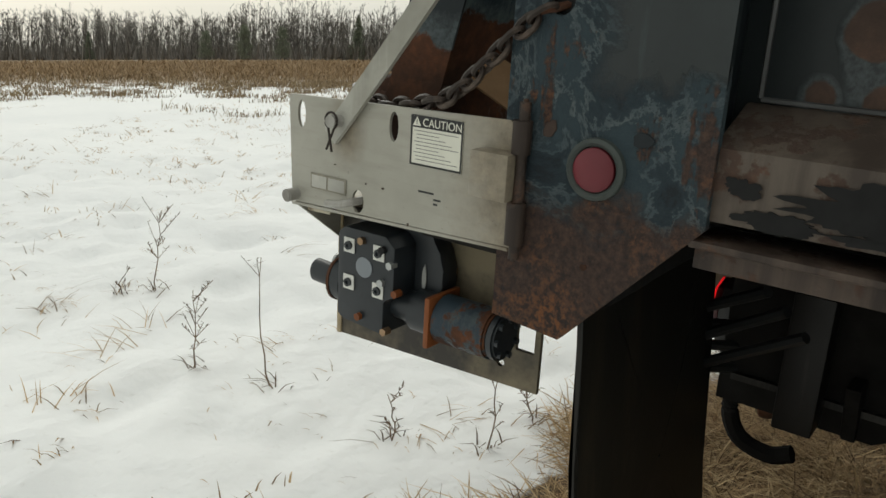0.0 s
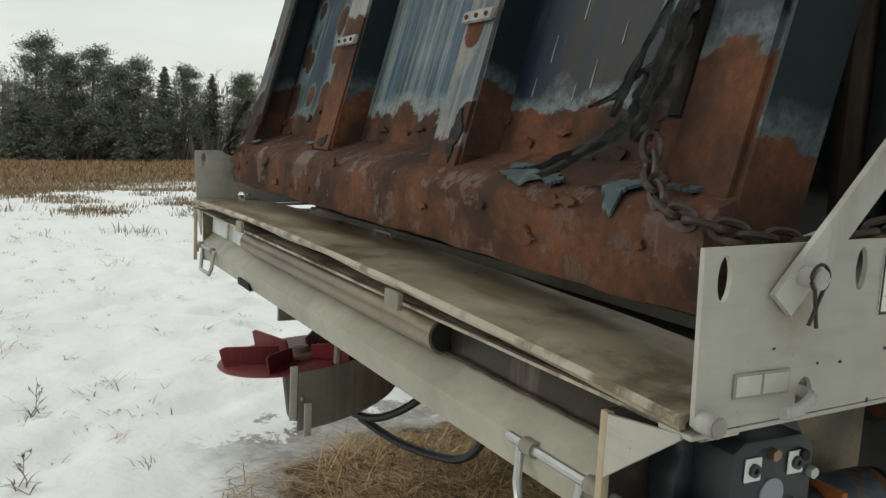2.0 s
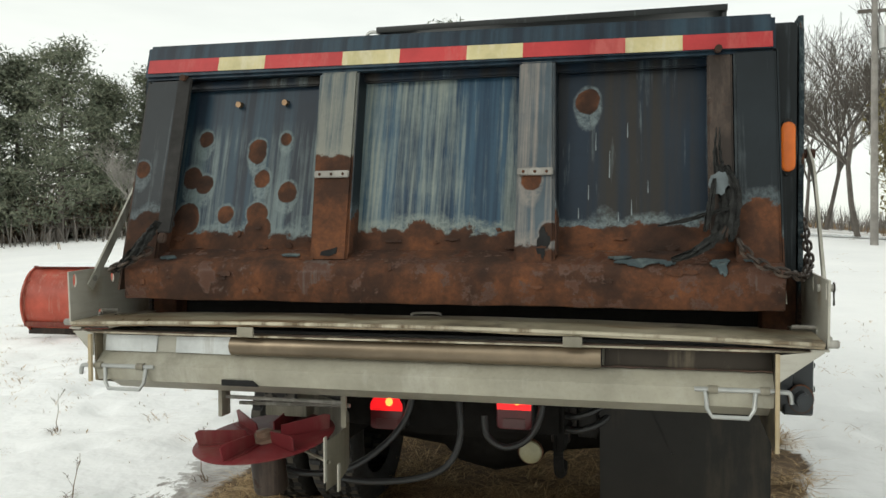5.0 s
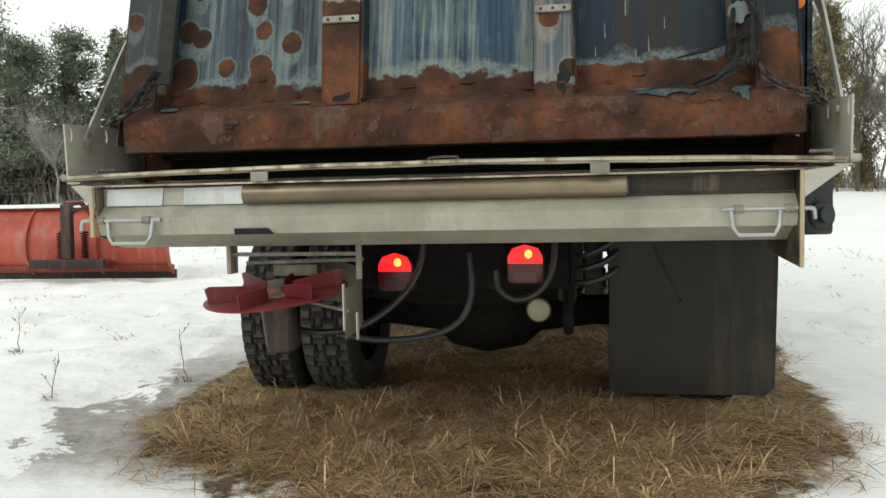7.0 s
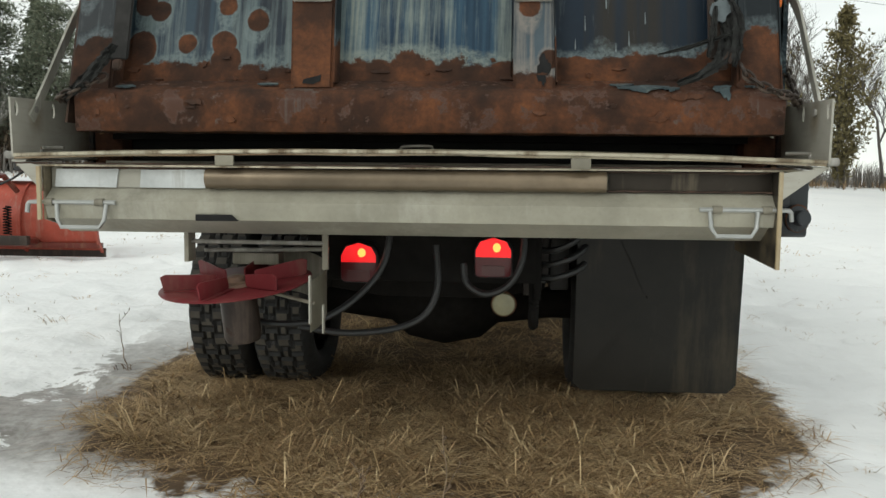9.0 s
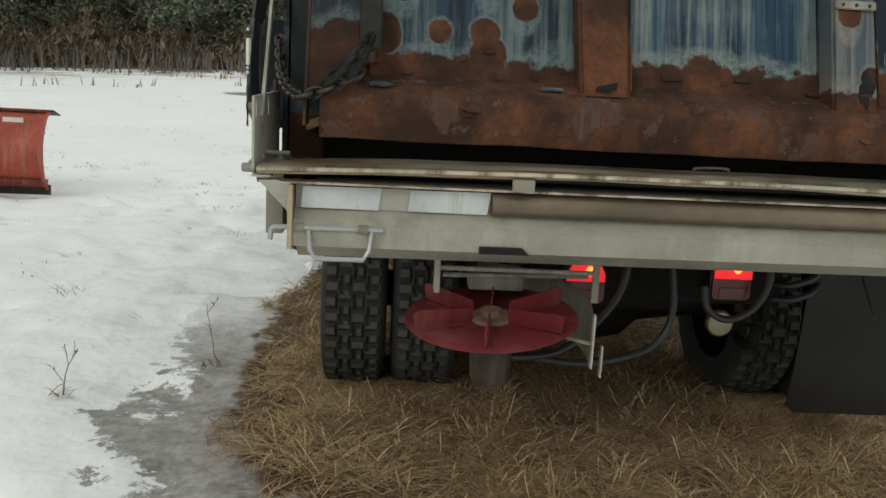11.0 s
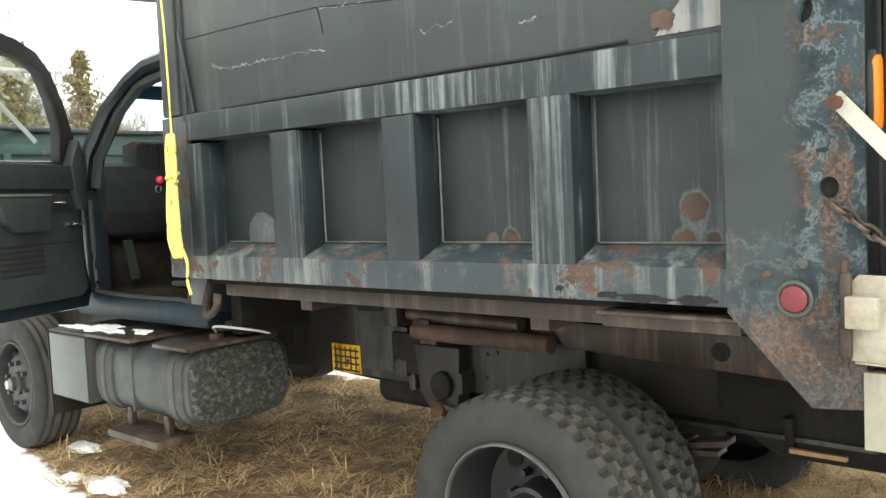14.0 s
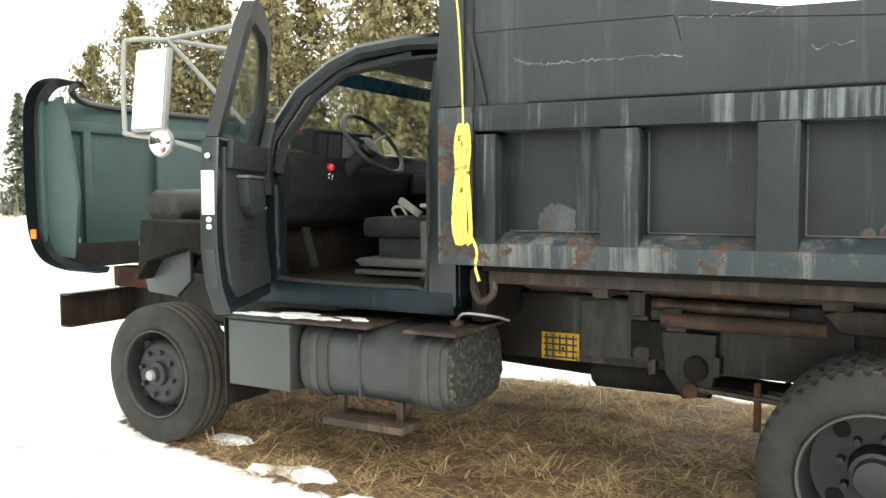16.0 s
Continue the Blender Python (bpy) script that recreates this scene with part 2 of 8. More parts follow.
def cyl(p, q, r, r2=None, seg=16, bm=None, bevel=0.0):
    p, q = Vector(p), Vector(q)
    own = bmesh.new()
    m = Matrix.Translation((p + q) / 2) @ (q - p).to_track_quat("Z", "Y").to_matrix().to_4x4()
    bmesh.ops.create_cone(own, cap_ends=True, segments=seg, radius1=r, radius2=r if r2 is None else r2, depth=(q - p).length, matrix=m)
    if bevel:
        bmesh.ops.bevel(own, geom=[e for e in own.edges if len(e.link_faces) == 2 and any(len(f.verts) > 4 for f in e.link_faces)], offset=bevel, segments=2, affect="EDGES")
    return join(own, bm)


def ball(c, r, bm=None, seg=12, squash=(1, 1, 1)):
    own = bmesh.new()
    bmesh.ops.create_uvsphere(own, u_segments=seg, v_segments=max(6, seg // 2), radius=r, matrix=Matrix.Translation(c) @ Matrix.Diagonal((*squash, 1)))
    return join(own, bm)


def smooth_line(points, n=8):
    """A Catmull-Rom line through the points."""
    ps = [Vector(p) for p in points]
    ps = [2 * ps[0] - ps[1], *ps, 2 * ps[-1] - ps[-2]]
    out = []
    for i in range(1, len(ps) - 2):
        a, b, c, d = ps[i - 1:i + 3]
        for k in range(n):
            t = k / n
            out.append(0.5 * (2 * b + (c - a) * t + (2 * a - 5 * b + 4 * c - d) * t * t + (3 * b - a - 3 * c + d) * t ** 3))
    return out + [ps[-2]]


def tube(points, r, seg=8, bm=None, closed=False, flat=None):
    """A round hose along points; flat=(w, h) makes a strip of that section."""
    own = bmesh.new()
    ps = [Vector(p) for p in points]
    rings, up = [], Vector((0, 0, 1))
    for i, p in enumerate(ps):
        d = (ps[(i + 1) % len(ps)] - ps[i - 1]) if closed else (ps[min(i + 1, len(ps) - 1)] - ps[max(i - 1, 0)])
        d.normalize()
        side = d.cross(up)
        if side.length < 0.05:
            side = d.cross(Vector((1, 0, 0)))
        side.normalize()
        top = side.cross(d)
        radius = r[i] if isinstance(r, (list, tuple)) else r
        ring = []
        for k in range(seg):
            a = 2 * math.pi * (k + 0.5) / seg
            ca, sa = math.cos(a), math.sin(a)
            if flat:
                ca, sa = math.copysign(flat[0], ca) / radius, math.copysign(flat[1], sa) / radius
            ring.append(own.verts.new(p + radius * (ca * side + sa * top)))
        rings.append(ring)
    n = len(rings)
    for i in range(n if closed else n - 1):
        a, b = rings[i], rings[(i + 1) % n]
        for k in range(seg):
            own.faces.new((a[k], a[(k + 1) % seg], b[(k + 1) % seg], b[k]))
    if not closed:
        own.faces.new(list(reversed(rings[0])))
        own.faces.new(rings[-1])
    return join(own, bm)


def lathe(profile, centre, axis=(1, 0, 0), seg=40, bm=None, caps=True):
    """Turn a profile of (along, radius) round an axis through centre."""
    own = bmesh.new()
    m = Matrix.Translation(centre) @ Vector(axis).to_track_quat("Z", "Y").to_matrix().to_4x4()
    rings = []
    for along, radius in profile:
        rings.append([own.verts.new(m @ Vector((radius * math.cos(2 * math.pi * i / seg), radius * math.sin(2 * math.pi * i / seg), along))) for i in range(seg)])
    for a, b in zip(rings, rings[1:]):
        for i in range(seg):
            own.faces.new((a[i], a[(i + 1) % seg], b[(i + 1) % seg], b[i]))
    if caps:
        own.faces.new(rings[0])
        own.faces.new(rings[-1])
    return join(own, bm)


def thing(name, label, category, group="", m=None):
    ob = new(name)
    ob.matrix_world = TRUCK if m is None else m
    return tagged(ob, label, category, group)


def ground_z(x, y):
    r = math.hypot(x, y - 1.4)
    far = math.sqrt(r * r + 36) - 6
    # the field climbs towards the trees ahead on the left
    climb = 0.03 * (math.sqrt((y - 13) ** 2 + 16) + y - 13) / (1 + math.exp(max(-30.0, min(30.0, (x - 8) / 4))))
    return -0.014 * far + 0.048 * (y - 1.4) + 0.024 * x * min(1, far / 20) - 0.06 * max(0, -y - 0.2 * abs(x) - 4) + climb


# ---- materials ----
def post_material():
    """Dark paint gone to blue-grey scale towards the rear edge and below, with brown rust at the foot."""
    k = Mat("post_scaled_paint", 0.5, 0.0, 0.45)
    sep = k.xyz()
    big, mid, fine = k.noise(4.5, 6, 0.7), k.noise(9, 8, 0.7, None, 0.4), k.noise(75, 6, 0.75)
    runs = k.noise(1.0, 5, 0.6, k.map((24, 24, 3.5)), 0.2)
    rear = k.step(k.math("ADD", sep["Y"], k.math("MULTIPLY", mid, -0.16)), 0.425, 0.385)
    belt = k.step(k.math("ADD", sep["Z"], k.math("MULTIPLY", mid, -0.22)), 1.27, 1.235)
    right = k.step(sep["X"], -0.5, 0.5, 0.4, 1.0)
    belt = k.math("MULTIPLY", belt, right)
    low = k.step(k.math("ADD", sep["Z"], k.math("MULTIPLY", k.math("ADD", k.math("MULTIPLY", big, 0.5), k.math("MULTIPLY", mid, 0.5)), -0.5)), 0.945, 0.90)
    worn = k.math("MAXIMUM", rear, belt)
    col = k.mix(k.step(big, 0.3, 0.7), (0.006, 0.010, 0.011), (0.016, 0.023, 0.024))
    col = k.mix(k.step(runs, 0.58, 0.78, 0, 0.3), col, (0.08, 0.11, 0.115))
    col = k.mix(worn, col, k.mix(k.step(mid, 0.38, 0.6), (0.010, 0.019, 0.026), (0.027, 0.045, 0.054)))
    outline = k.math("SUBTRACT", k.step(mid, 0.48, 0.50), k.step(mid, 0.515, 0.54))
    crust = k.math("MULTIPLY", worn, k.math("MULTIPLY", outline, k.step(fine, 0.30, 0.5, 0.25, 1.0)))
    col = k.mix(k.math("MULTIPLY", crust, 0.9), col, k.mix(k.step(big, 0.4, 0.6), (0.05, 0.07, 0.08), (0.12, 0.138, 0.135)))
    hole = k.math("MULTIPLY", worn, k.math("MULTIPLY", k.step(mid, 0.43, 0.38), 0.7))
    col = k.mix(hole, col, (0.010, 0.013, 0.016))
    rust = k.math("MAXIMUM", k.math("MULTIPLY", worn, k.step(k.math("ADD", k.math("MULTIPLY", big, 0.55), k.math("MULTIPLY", runs, 0.45)), 0.525, 0.55)), low)
    rust = k.math("MULTIPLY", rust, k.step(sep["X"], -0.5, 0.5, 0.55, 1.0))
    brown = k.mix(k.step(fine, 0.35, 0.65), (0.020, 0.013, 0.011), (0.085, 0.048, 0.034))
    brown = k.mix(k.math("MULTIPLY", k.step(big, 0.5, 0.62), k.step(fine, 0.45, 0.6)), brown, (0.20, 0.075, 0.024))
    col = k.mix(k.math("MULTIPLY", rust, k.step(fine, 0.25, 0.4, 0.6, 1.0)), col, brown)
    h = k.math("ADD", k.math("MULTIPLY", worn, k.math("ADD", k.step(mid, 0.35, 0.65), k.math("MULTIPLY", fine, 0.6))), k.math("MULTIPLY", rust, fine))
    return k.done(col, k.step(worn, 0, 1, 0.36, 0.85), h, 0.006, 1.0)


GATE_SPOTS = [(-0.747, 1.465, 0.032), (-0.647, 1.705, 0.034), (-0.648, 1.68, 0.034), (-0.539, 1.733, 0.022), (-0.618, 1.588, 0.033), (-0.515, 1.542, 0.036), (-0.622, 1.464, 0.042), (-0.612, 1.41, 0.05), (-0.861, 1.743, 0.03), (-0.845, 1.576, 0.034), (-0.895, 1.60, 0.04), (-0.90, 1.45, 0.055), (0.527, 1.828, 0.042), (-1.056, 1.628, 0.03)]
m_gate = worn_paint("gate_navy_paint", (0.010, 0.018, 0.030), (0.135, 0.17, 0.17), 0.46, 0.10, 1.40, GATE_SPOTS, 0.0, 15.0, mid=(0.02, 0.042, 0.062), bare_top=1.78)
m_gate_mid = worn_paint("gate_pale_paint", (0.008, 0.026, 0.052), (0.20, 0.23, 0.205), 0.66, 0.04, 1.40, (), 0.0, 15.0, mid=(0.03, 0.07, 0.11))
m_scrap = worn_paint("old_blue_scrap", (0.055, 0.075, 0.082), (0.14, 0.17, 0.165), 0.4, 0.42, None, (), 0.0, 30.0)
m_gate_dark = worn_paint("gate_dark_paint", (0.008, 0.017, 0.030), (0.15, 0.185, 0.19), 0.16, 0.02, 1.43, GATE_SPOTS, 0.0, 9.0, mid=(0.021, 0.019, 0.0165))
m_stake_a = worn_paint("stake_grey_paint", (0.045, 0.068, 0.082), (0.19, 0.19, 0.16), 0.75, 0.10, 1.65, (), 0.0, 22.0)
m_stake_b = worn_paint("stake_peeling_paint", (0.055, 0.075, 0.09), (0.20, 0.18, 0.16), 0.72, 0.30, 1.345, [(0.36, 1.565, 0.035), (0.425, 1.40, 0.03)], 0.0, 22.0)
m_rust = rusty("scaly_rust")
m_rust_dull = rusty("dull_brown_rust", True)
m_side = worn_paint("side_black_paint", (0.014, 0.017, 0.018), (0.10, 0.115, 0.12), 0.10, 0.02, spec=0.3)
m_rail = worn_paint("rail_streaked_paint", (0.015, 0.020, 0.023), (0.135, 0.15, 0.155), 0.34, 0.2, None, (), 0.0, 15.0, True, spec=0.3)
m_rail_low = worn_paint("rail_rusted_paint", (0.028, 0.037, 0.043), (0.15, 0.155, 0.15), 0.42, 0.74, None, (), 0.0, 12.0, True, spec=0.3)
m_post = post_material()
m_board = worn_paint("board_grey_black_paint", (0.015, 0.0195, 0.021), (0.05, 0.055, 0.056), 0.16, 0.02, None, (), 0.0, 9.0, True, spec=0.5)
m_black = plain("black_paint", (0.012, 0.013, 0.014), 0.45)
m_grime = plain("black_grime", (0.012, 0.011, 0.010), 0.9, 0, 0.5, 25, 0.004, 0.15)
m_rubber = plain("rubber", (0.018, 0.018, 0.018), 0.8, 0, 0.3, 60, 0.001)
m_flap = worn_paint("mud_flap_rubber", (0.0145, 0.0135, 0.0115), (0.045, 0.037, 0.025), 0.22, -0.2, None, (), 0.0, 5.0)
m_hose = plain("hose_rubber", (0.015, 0.016, 0.017), 0.5)
m_frame = worn_paint("frame_black_paint", (0.018, 0.016, 0.0145), (0.060, 0.055, 0.047), 0.4, 0.35, None, (), 0.0, 7.0, True)
m_cab = plain("cab_dark_green_paint", (0.006, 0.0105, 0.014), 0.3, 0, 0.2, 8, 0.0003)
m_hood_in = plain("hood_inner_green", (0.03, 0.058, 0.056), 0.6, 0, 0.25, 6, 0.001)
m_trim = plain("cab_trim_plastic", (0.025, 0.0295, 0.030), 0.65, 0, 0.25, 80, 0.0006, 0.25)
m_seat = plain("seat_vinyl", (0.017, 0.019, 0.018), 0.7, 0, 0.4, 40, 0.001, 0.2)
k = Mat("oily_stained_stainless", 0.5, 0.2)
blot, fleck = k.noise(6, 5, 0.6), k.noise(40, 5, 0.7)
stain = k.mix(k.step(blot, 0.40, 0.62), (0.032, 0.027, 0.021), (0.20, 0.165, 0.105))
m_stain = k.done(k.mix(k.step(fleck, 0.55, 0.75, 0, 0.6), stain, (0.05, 0.035, 0.022)), k.step(blot, 0.3, 0.7, 0.35, 0.7), fleck, 0.001)
m_chrome = plain("bright_steel", (0.6, 0.6, 0.58), 0.25, 1.0, 0.1, 40, 0.0002)
m_galv = plain("galvanised_steel", (0.42, 0.43, 0.42), 0.45, 0.7, 0.15, 40, 0.0004)
m_white = plain("white_paint", (0.70, 0.70, 0.66), 0.5, 0, 0.1, 30, 0.0005)
m_amber = plain("amber_lens", (0.75, 0.16, 0.01), 0.25, 0, 0.1, 120, 0.0004)
m_red_lens = plain("red_lens", (0.13, 0.009, 0.017), 0.5, 0, 0.35, 18, 0.0004)
m_red_tail = plain("tail_lens", (0.10, 0.012, 0.014), 0.3, 0, 0.2, 120, 0.0004)
m_lamp_lit = glow("lit_brake_lamp", (1.0, 0.010, 0.016), 0.6)
m_lamp_hot = glow("lit_filament", (1.0, 0.20, 0.04), 3.0)
m_tape_red = worn_paint("reflective_red", (0.40, 0.04, 0.042), (0.42, 0.11, 0.095), 0.35, 0.2, None, (), 0.0, 9.0)
m_tape_yellow = worn_paint("reflective_yellow", (0.52, 0.46, 0.25), (0.56, 0.52, 0.36), 0.4, 0.22)
m_pad = worn_paint("faded_reflective_pad", (0.55, 0.57, 0.57), (0.3, 0.28, 0.25), 0.25, 0.1)
m_spinner = worn_paint("spinner_red_paint", (0.15, 0.022, 0.026), (0.17, 0.07, 0.06), 0.35, 0.16, None, (), 0.0, 6.0)
m_motor = plain("motor_black_paint", (0.014, 0.018, 0.022), 0.4, 0, 0.25, 40, 0.0006)
m_motor_b = worn_paint("motor_rusted_blue", (0.022, 0.034, 0.045), (0.07, 0.085, 0.085), 0.3, 0.85)
m_orange_rust = worn_paint("orange_rust", (0.17, 0.055, 0.018), (0.09, 0.035, 0.016), 0.5, 0.5)
m_glass = glass("clear_glass")
m_mirror = plain("mirror_glass", (0.85, 0.87, 0.87), 0.03, 1.0, 0.02, 5, 0.0001)
m_label = plain("label_white", (0.68, 0.67, 0.58), 0.5, 0, 0.08, 40, 0.0002)
m_ink = plain("label_ink", (0.02, 0.02, 0.02), 0.6)
m_rope = plain("yellow_rope", (0.64, 0.56, 0.12), 0.7, 0, 0.2, 200, 0.002)
m_tank = plain("tank_steel", (0.032, 0.036, 0.037), 0.55, 0.1, 0.5, 10, 0.001)
k = Mat("caked_road_mud", 0.95, 0, 0.15)
lumps = k.noise(45, 8, 0.75)
m_mud = k.done(k.mix(k.step(lumps, 0.48, 0.66), k.mix(k.noise(9, 3), (0.018, 0.018, 0.017), (0.045, 0.045, 0.042)), (0.12, 0.12, 0.11)), 0.95, lumps, 0.012, 0.9)
m_wheel = plain("wheel_dark_grey", (0.022, 0.024, 0.025), 0.5, 0.2, 0.4, 20, 0.001)
m_snow_bit = plain("snow_on_step", (0.8, 0.82, 0.83), 0.9, 0, 0.06, 40, 0.004)
m_tarp = plain("black_mesh_tarp", (0.02, 0.02, 0.019), 0.9, 0, 0.4, 200, 0.002)
m_gold = worn_paint("stencil_yellow", (0.50, 0.29, 0.02), (0.016, 0.014, 0.012), 0.42, 0.30, None, (), 0.0, 12.0, True)
m_card = plain("cardboard", (0.26, 0.155, 0.075), 0.85, 0, 0.25, 40)

m_rust_beam = worn_paint("beam_rust", (0.075, 0.033, 0.02), (0.12, 0.12, 0.115), 0.16, 0.98)
m_rust_dark = worn_paint("dark_scale_rust", (0.030, 0.022, 0.018), (0.085, 0.062, 0.049), 0.4, 0.5, None, (), 0.0, 10.0, True)
m_channel = worn_paint("channel_navy_paint", (0.010, 0.0145, 0.018), (0.085, 0.105, 0.112), 0.14, 0.10, 1.47, GATE_SPOTS, 0.0, 12.0)
# near-black that stands in for the shade in holes, grooves and gaps
m_void = plain("black_hollow_shade", (0.004, 0.004, 0.004), 0.95, 0, 0.2)
m_galv_old = worn_paint("old_zinc", (0.22, 0.21, 0.19), (0.36, 0.35, 0.32), 0.4, 0.3)
m_bolt = plain("brassy_bolt", (0.30, 0.20, 0.12), 0.4, 0.8, 0.3)
m_flake = plain("pale_paint_flake", (0.12, 0.145, 0.155), 0.7, 0, 0.4, 50)
m_strap = plain("strap_rubber", (0.012, 0.011, 0.010), 0.8, 0, 0.4, 25, 0.003)
m_chain = worn_paint("chain_rust", (0.035, 0.026, 0.021), (0.10, 0.075, 0.058), 0.4, 0.4, None, (), 0.0, 14.0, True)
m_panel = worn_paint("panel_black_paint", (0.013, 0.0165, 0.0175), (0.065, 0.077, 0.08), 0.16, 0.0, None, [(0.77, 1.43, 0.036), (0.80, 1.345, 0.03), (0.72, 1.35, 0.018), (1.36, 1.345, 0.03), (1.43, 1.34, 0.02), (2.58, 1.34, 0.02)], 0.0, 14.0, True, "Y", spec=0.3)
m_rib = worn_paint("rib_streaked_paint", (0.014, 0.019, 0.022), (0.125, 0.14, 0.145), 0.24, 0.10, None, (), 0.0, 20.0, True, spec=0.3)
m_weld = plain("weld_line", (0.07, 0.072, 0.072), 0.6, 0, 0.5, 40)
m_post_rear = worn_paint("post_rear_black", (0.009, 0.012, 0.014), (0.07, 0.09, 0.10), 0.12, 0.06, 1.22)
m_lamp_ring = plain("lamp_rubber_ring", (0.045, 0.055, 0.05), 0.6)
m_arm = worn_paint("arm_pale_steel", (0.33, 0.32, 0.275), (0.42, 0.41, 0.365), 0.5, 0.10)
m_tyre = plain("dusty_tyre", (0.027, 0.0265, 0.0255), 0.85, 0, 0.6, 9, 0.001, 0.3)
m_tread = plain("dusty_tread_blocks", (0.062, 0.055, 0.045), 0.9, 0, 0.5, 20, 0.002)
m_rim_edge = plain("rim_edge_dust", (0.06, 0.059, 0.056), 0.8, 0, 0.5, 20)
m_pale = plain("worn_pale_metal", (0.42, 0.42, 0.40), 0.5, 0.2, 0.3)
m_pale_dark = plain("grey_metal", (0.11, 0.115, 0.11), 0.5, 0.2, 0.3)
m_lamp_glass = plain("lamp_clear_lens", (0.26, 0.245, 0.15), 0.25, 0, 0.2, 80)
m_tank_dark = plain("tank_band", (0.034, 0.034, 0.033), 0.65, 0.1, 0.4, 14)
m_mottle = worn_paint("mottled_frame_paint", (0.018, 0.019, 0.017), (0.055, 0.057, 0.05), 0.35, 0.35, None, (), 0.0, 3.0, True)
m_cover = plain("grey_cover_paint", (0.05, 0.057, 0.058), 0.4, 0, 0.2, 7, 0.0005)
m_floor = plain("cab_floor_dirt", (0.020, 0.0165, 0.013), 0.95, 0, 0.7, 18, 0.003, 0.05)
m_rocker = worn_paint("rocker_paint", (0.007, 0.015, 0.021), (0.06, 0.075, 0.08), 0.15, 0.14)
m_shade = plain("blue_shade_band", (0.01, 0.04, 0.06), 0.2)
m_knob = plain("red_knob", (0.6, 0.03, 0.06), 0.4)
def plate_material():
    """Dull pale stainless: rusty seepage round the pin and along the hinge, faint wipe marks and specks."""
    k = Mat("pale_stainless", 0.5, 0.15)
    sep = k.xyz()
    wide, wipe, fine = k.noise(5, 4, 0.6), k.noise(1.0, 5, 0.6, k.map((9, 9, 60))), k.noise(60, 5, 0.7)
    col = k.mix(k.step(wide, 0.3, 0.7), (0.30, 0.29, 0.245), (0.41, 0.395, 0.345))
    col = k.mix(k.step(wipe, 0.5, 0.7, 0, 0.3), col, (0.24, 0.225, 0.185))
    y = k.math("ADD", sep["Y"], k.math("MULTIPLY", k.noise(12, 5, 0.7), -0.16))
    dirty = k.step(y, 0.14, 0.27, 0.0, 0.75)
    pin = k.math("SQRT", k.math("ADD", k.math("POWER", k.math("SUBTRACT", sep["Y"], 0.03), 2.0), k.math("POWER", k.math("MULTIPLY", k.math("SUBTRACT", sep["Z"], 1.222), 0.7), 2.0)))
    pin = k.math("ADD", pin, k.math("MULTIPLY", k.noise(22, 5, 0.7), -0.03))
    dirty = k.math("MAXIMUM", dirty, k.step(pin, 0.035, -0.005, 0.0, 0.7))
    col = k.mix(dirty, col, k.mix(k.step(fine, 0.3, 0.7), (0.11, 0.078, 0.045), (0.25, 0.20, 0.13)))
    col = k.mix(k.step(k.noise(130, 3, 0.6), 0.70, 0.76, 0, 0.8), col, (0.07, 0.05, 0.035))
    return k.done(col, k.step(wide, 0.3, 0.7, 0.42, 0.62), fine, 0.0005)


m_plate = plate_material()
m_plate_dark = worn_paint("dirty_stainless", (0.20, 0.185, 0.145), (0.30, 0.28, 0.23), 0.4, 0.14)
m_ledge = worn_paint("ledge_steel", (0.30, 0.285, 0.23), (0.40, 0.385, 0.325), 0.4, 0.10, None, (), 0.0, 6.0, True)
m_scorch = worn_paint("scorched_steel", (0.034, 0.028, 0.022), (0.15, 0.125, 0.09), 0.35, 0.22, None, (), 0.3, 5.0, True)
m_edge = worn_paint("worn_edge_steel", (0.44, 0.40, 0.31), (0.12, 0.085, 0.05), 0.5, 0.3, None, (), 0.3, 9.0, True)
m_tube = plain("stained_tube", (0.21, 0.165, 0.115), 0.34, 0.7, 0.7, 9, 0.0004)
m_pad_white = plain("silver_pad", (0.62, 0.62, 0.58), 0.45, 0.2, 0.15)
m_disc = plain("grey_disc", (0.20, 0.22, 0.24), 0.5, 0, 0.1)
m_rust_dust = worn_paint("dusty_rust", (0.16, 0.10, 0.07), (0.24, 0.20, 0.16), 0.5, 0.35)
m_ink_grey = plain("fine_print", (0.22, 0.22, 0.20), 0.6)
m_plow = worn_paint("plow_orange_paint", (0.36, 0.075, 0.05), (0.36, 0.16, 0.12), 0.3, 0.10)
m_plow_dark = worn_paint("plow_dark_red", (0.14, 0.03, 0.022), (0.2, 0.09, 0.06), 0.4, 0.3)


def lid_material():
    k = Mat("lid_oily_steel", 0.4, 0.3, 0.6)
    a, b = k.noise(3.5, 5, 0.6), k.noise(1.0, 4, 0.6, k.map((1.2, 6, 6)))
    col = k.mix(k.step(a, 0.35, 0.65), (0.20, 0.17, 0.105), (0.44, 0.40, 0.30))
    col = k.mix(k.step(b, 0.47, 0.60, 0, 0.85), col, (0.17, 0.095, 0.04))
    col = k.mix(k.step(k.noise(5, 6, 0.7), 0.56, 0.66, 0, 0.6), col, (0.05, 0.04, 0.028))
    col = k.mix(k.step(k.noise(90, 3, 0.6), 0.68, 0.74, 0, 0.8), col, (0.05, 0.035, 0.025))
    return k.done(col, k.step(a, 0.3, 0.7, 0.24, 0.46), k.noise(40, 4), 0.0005)


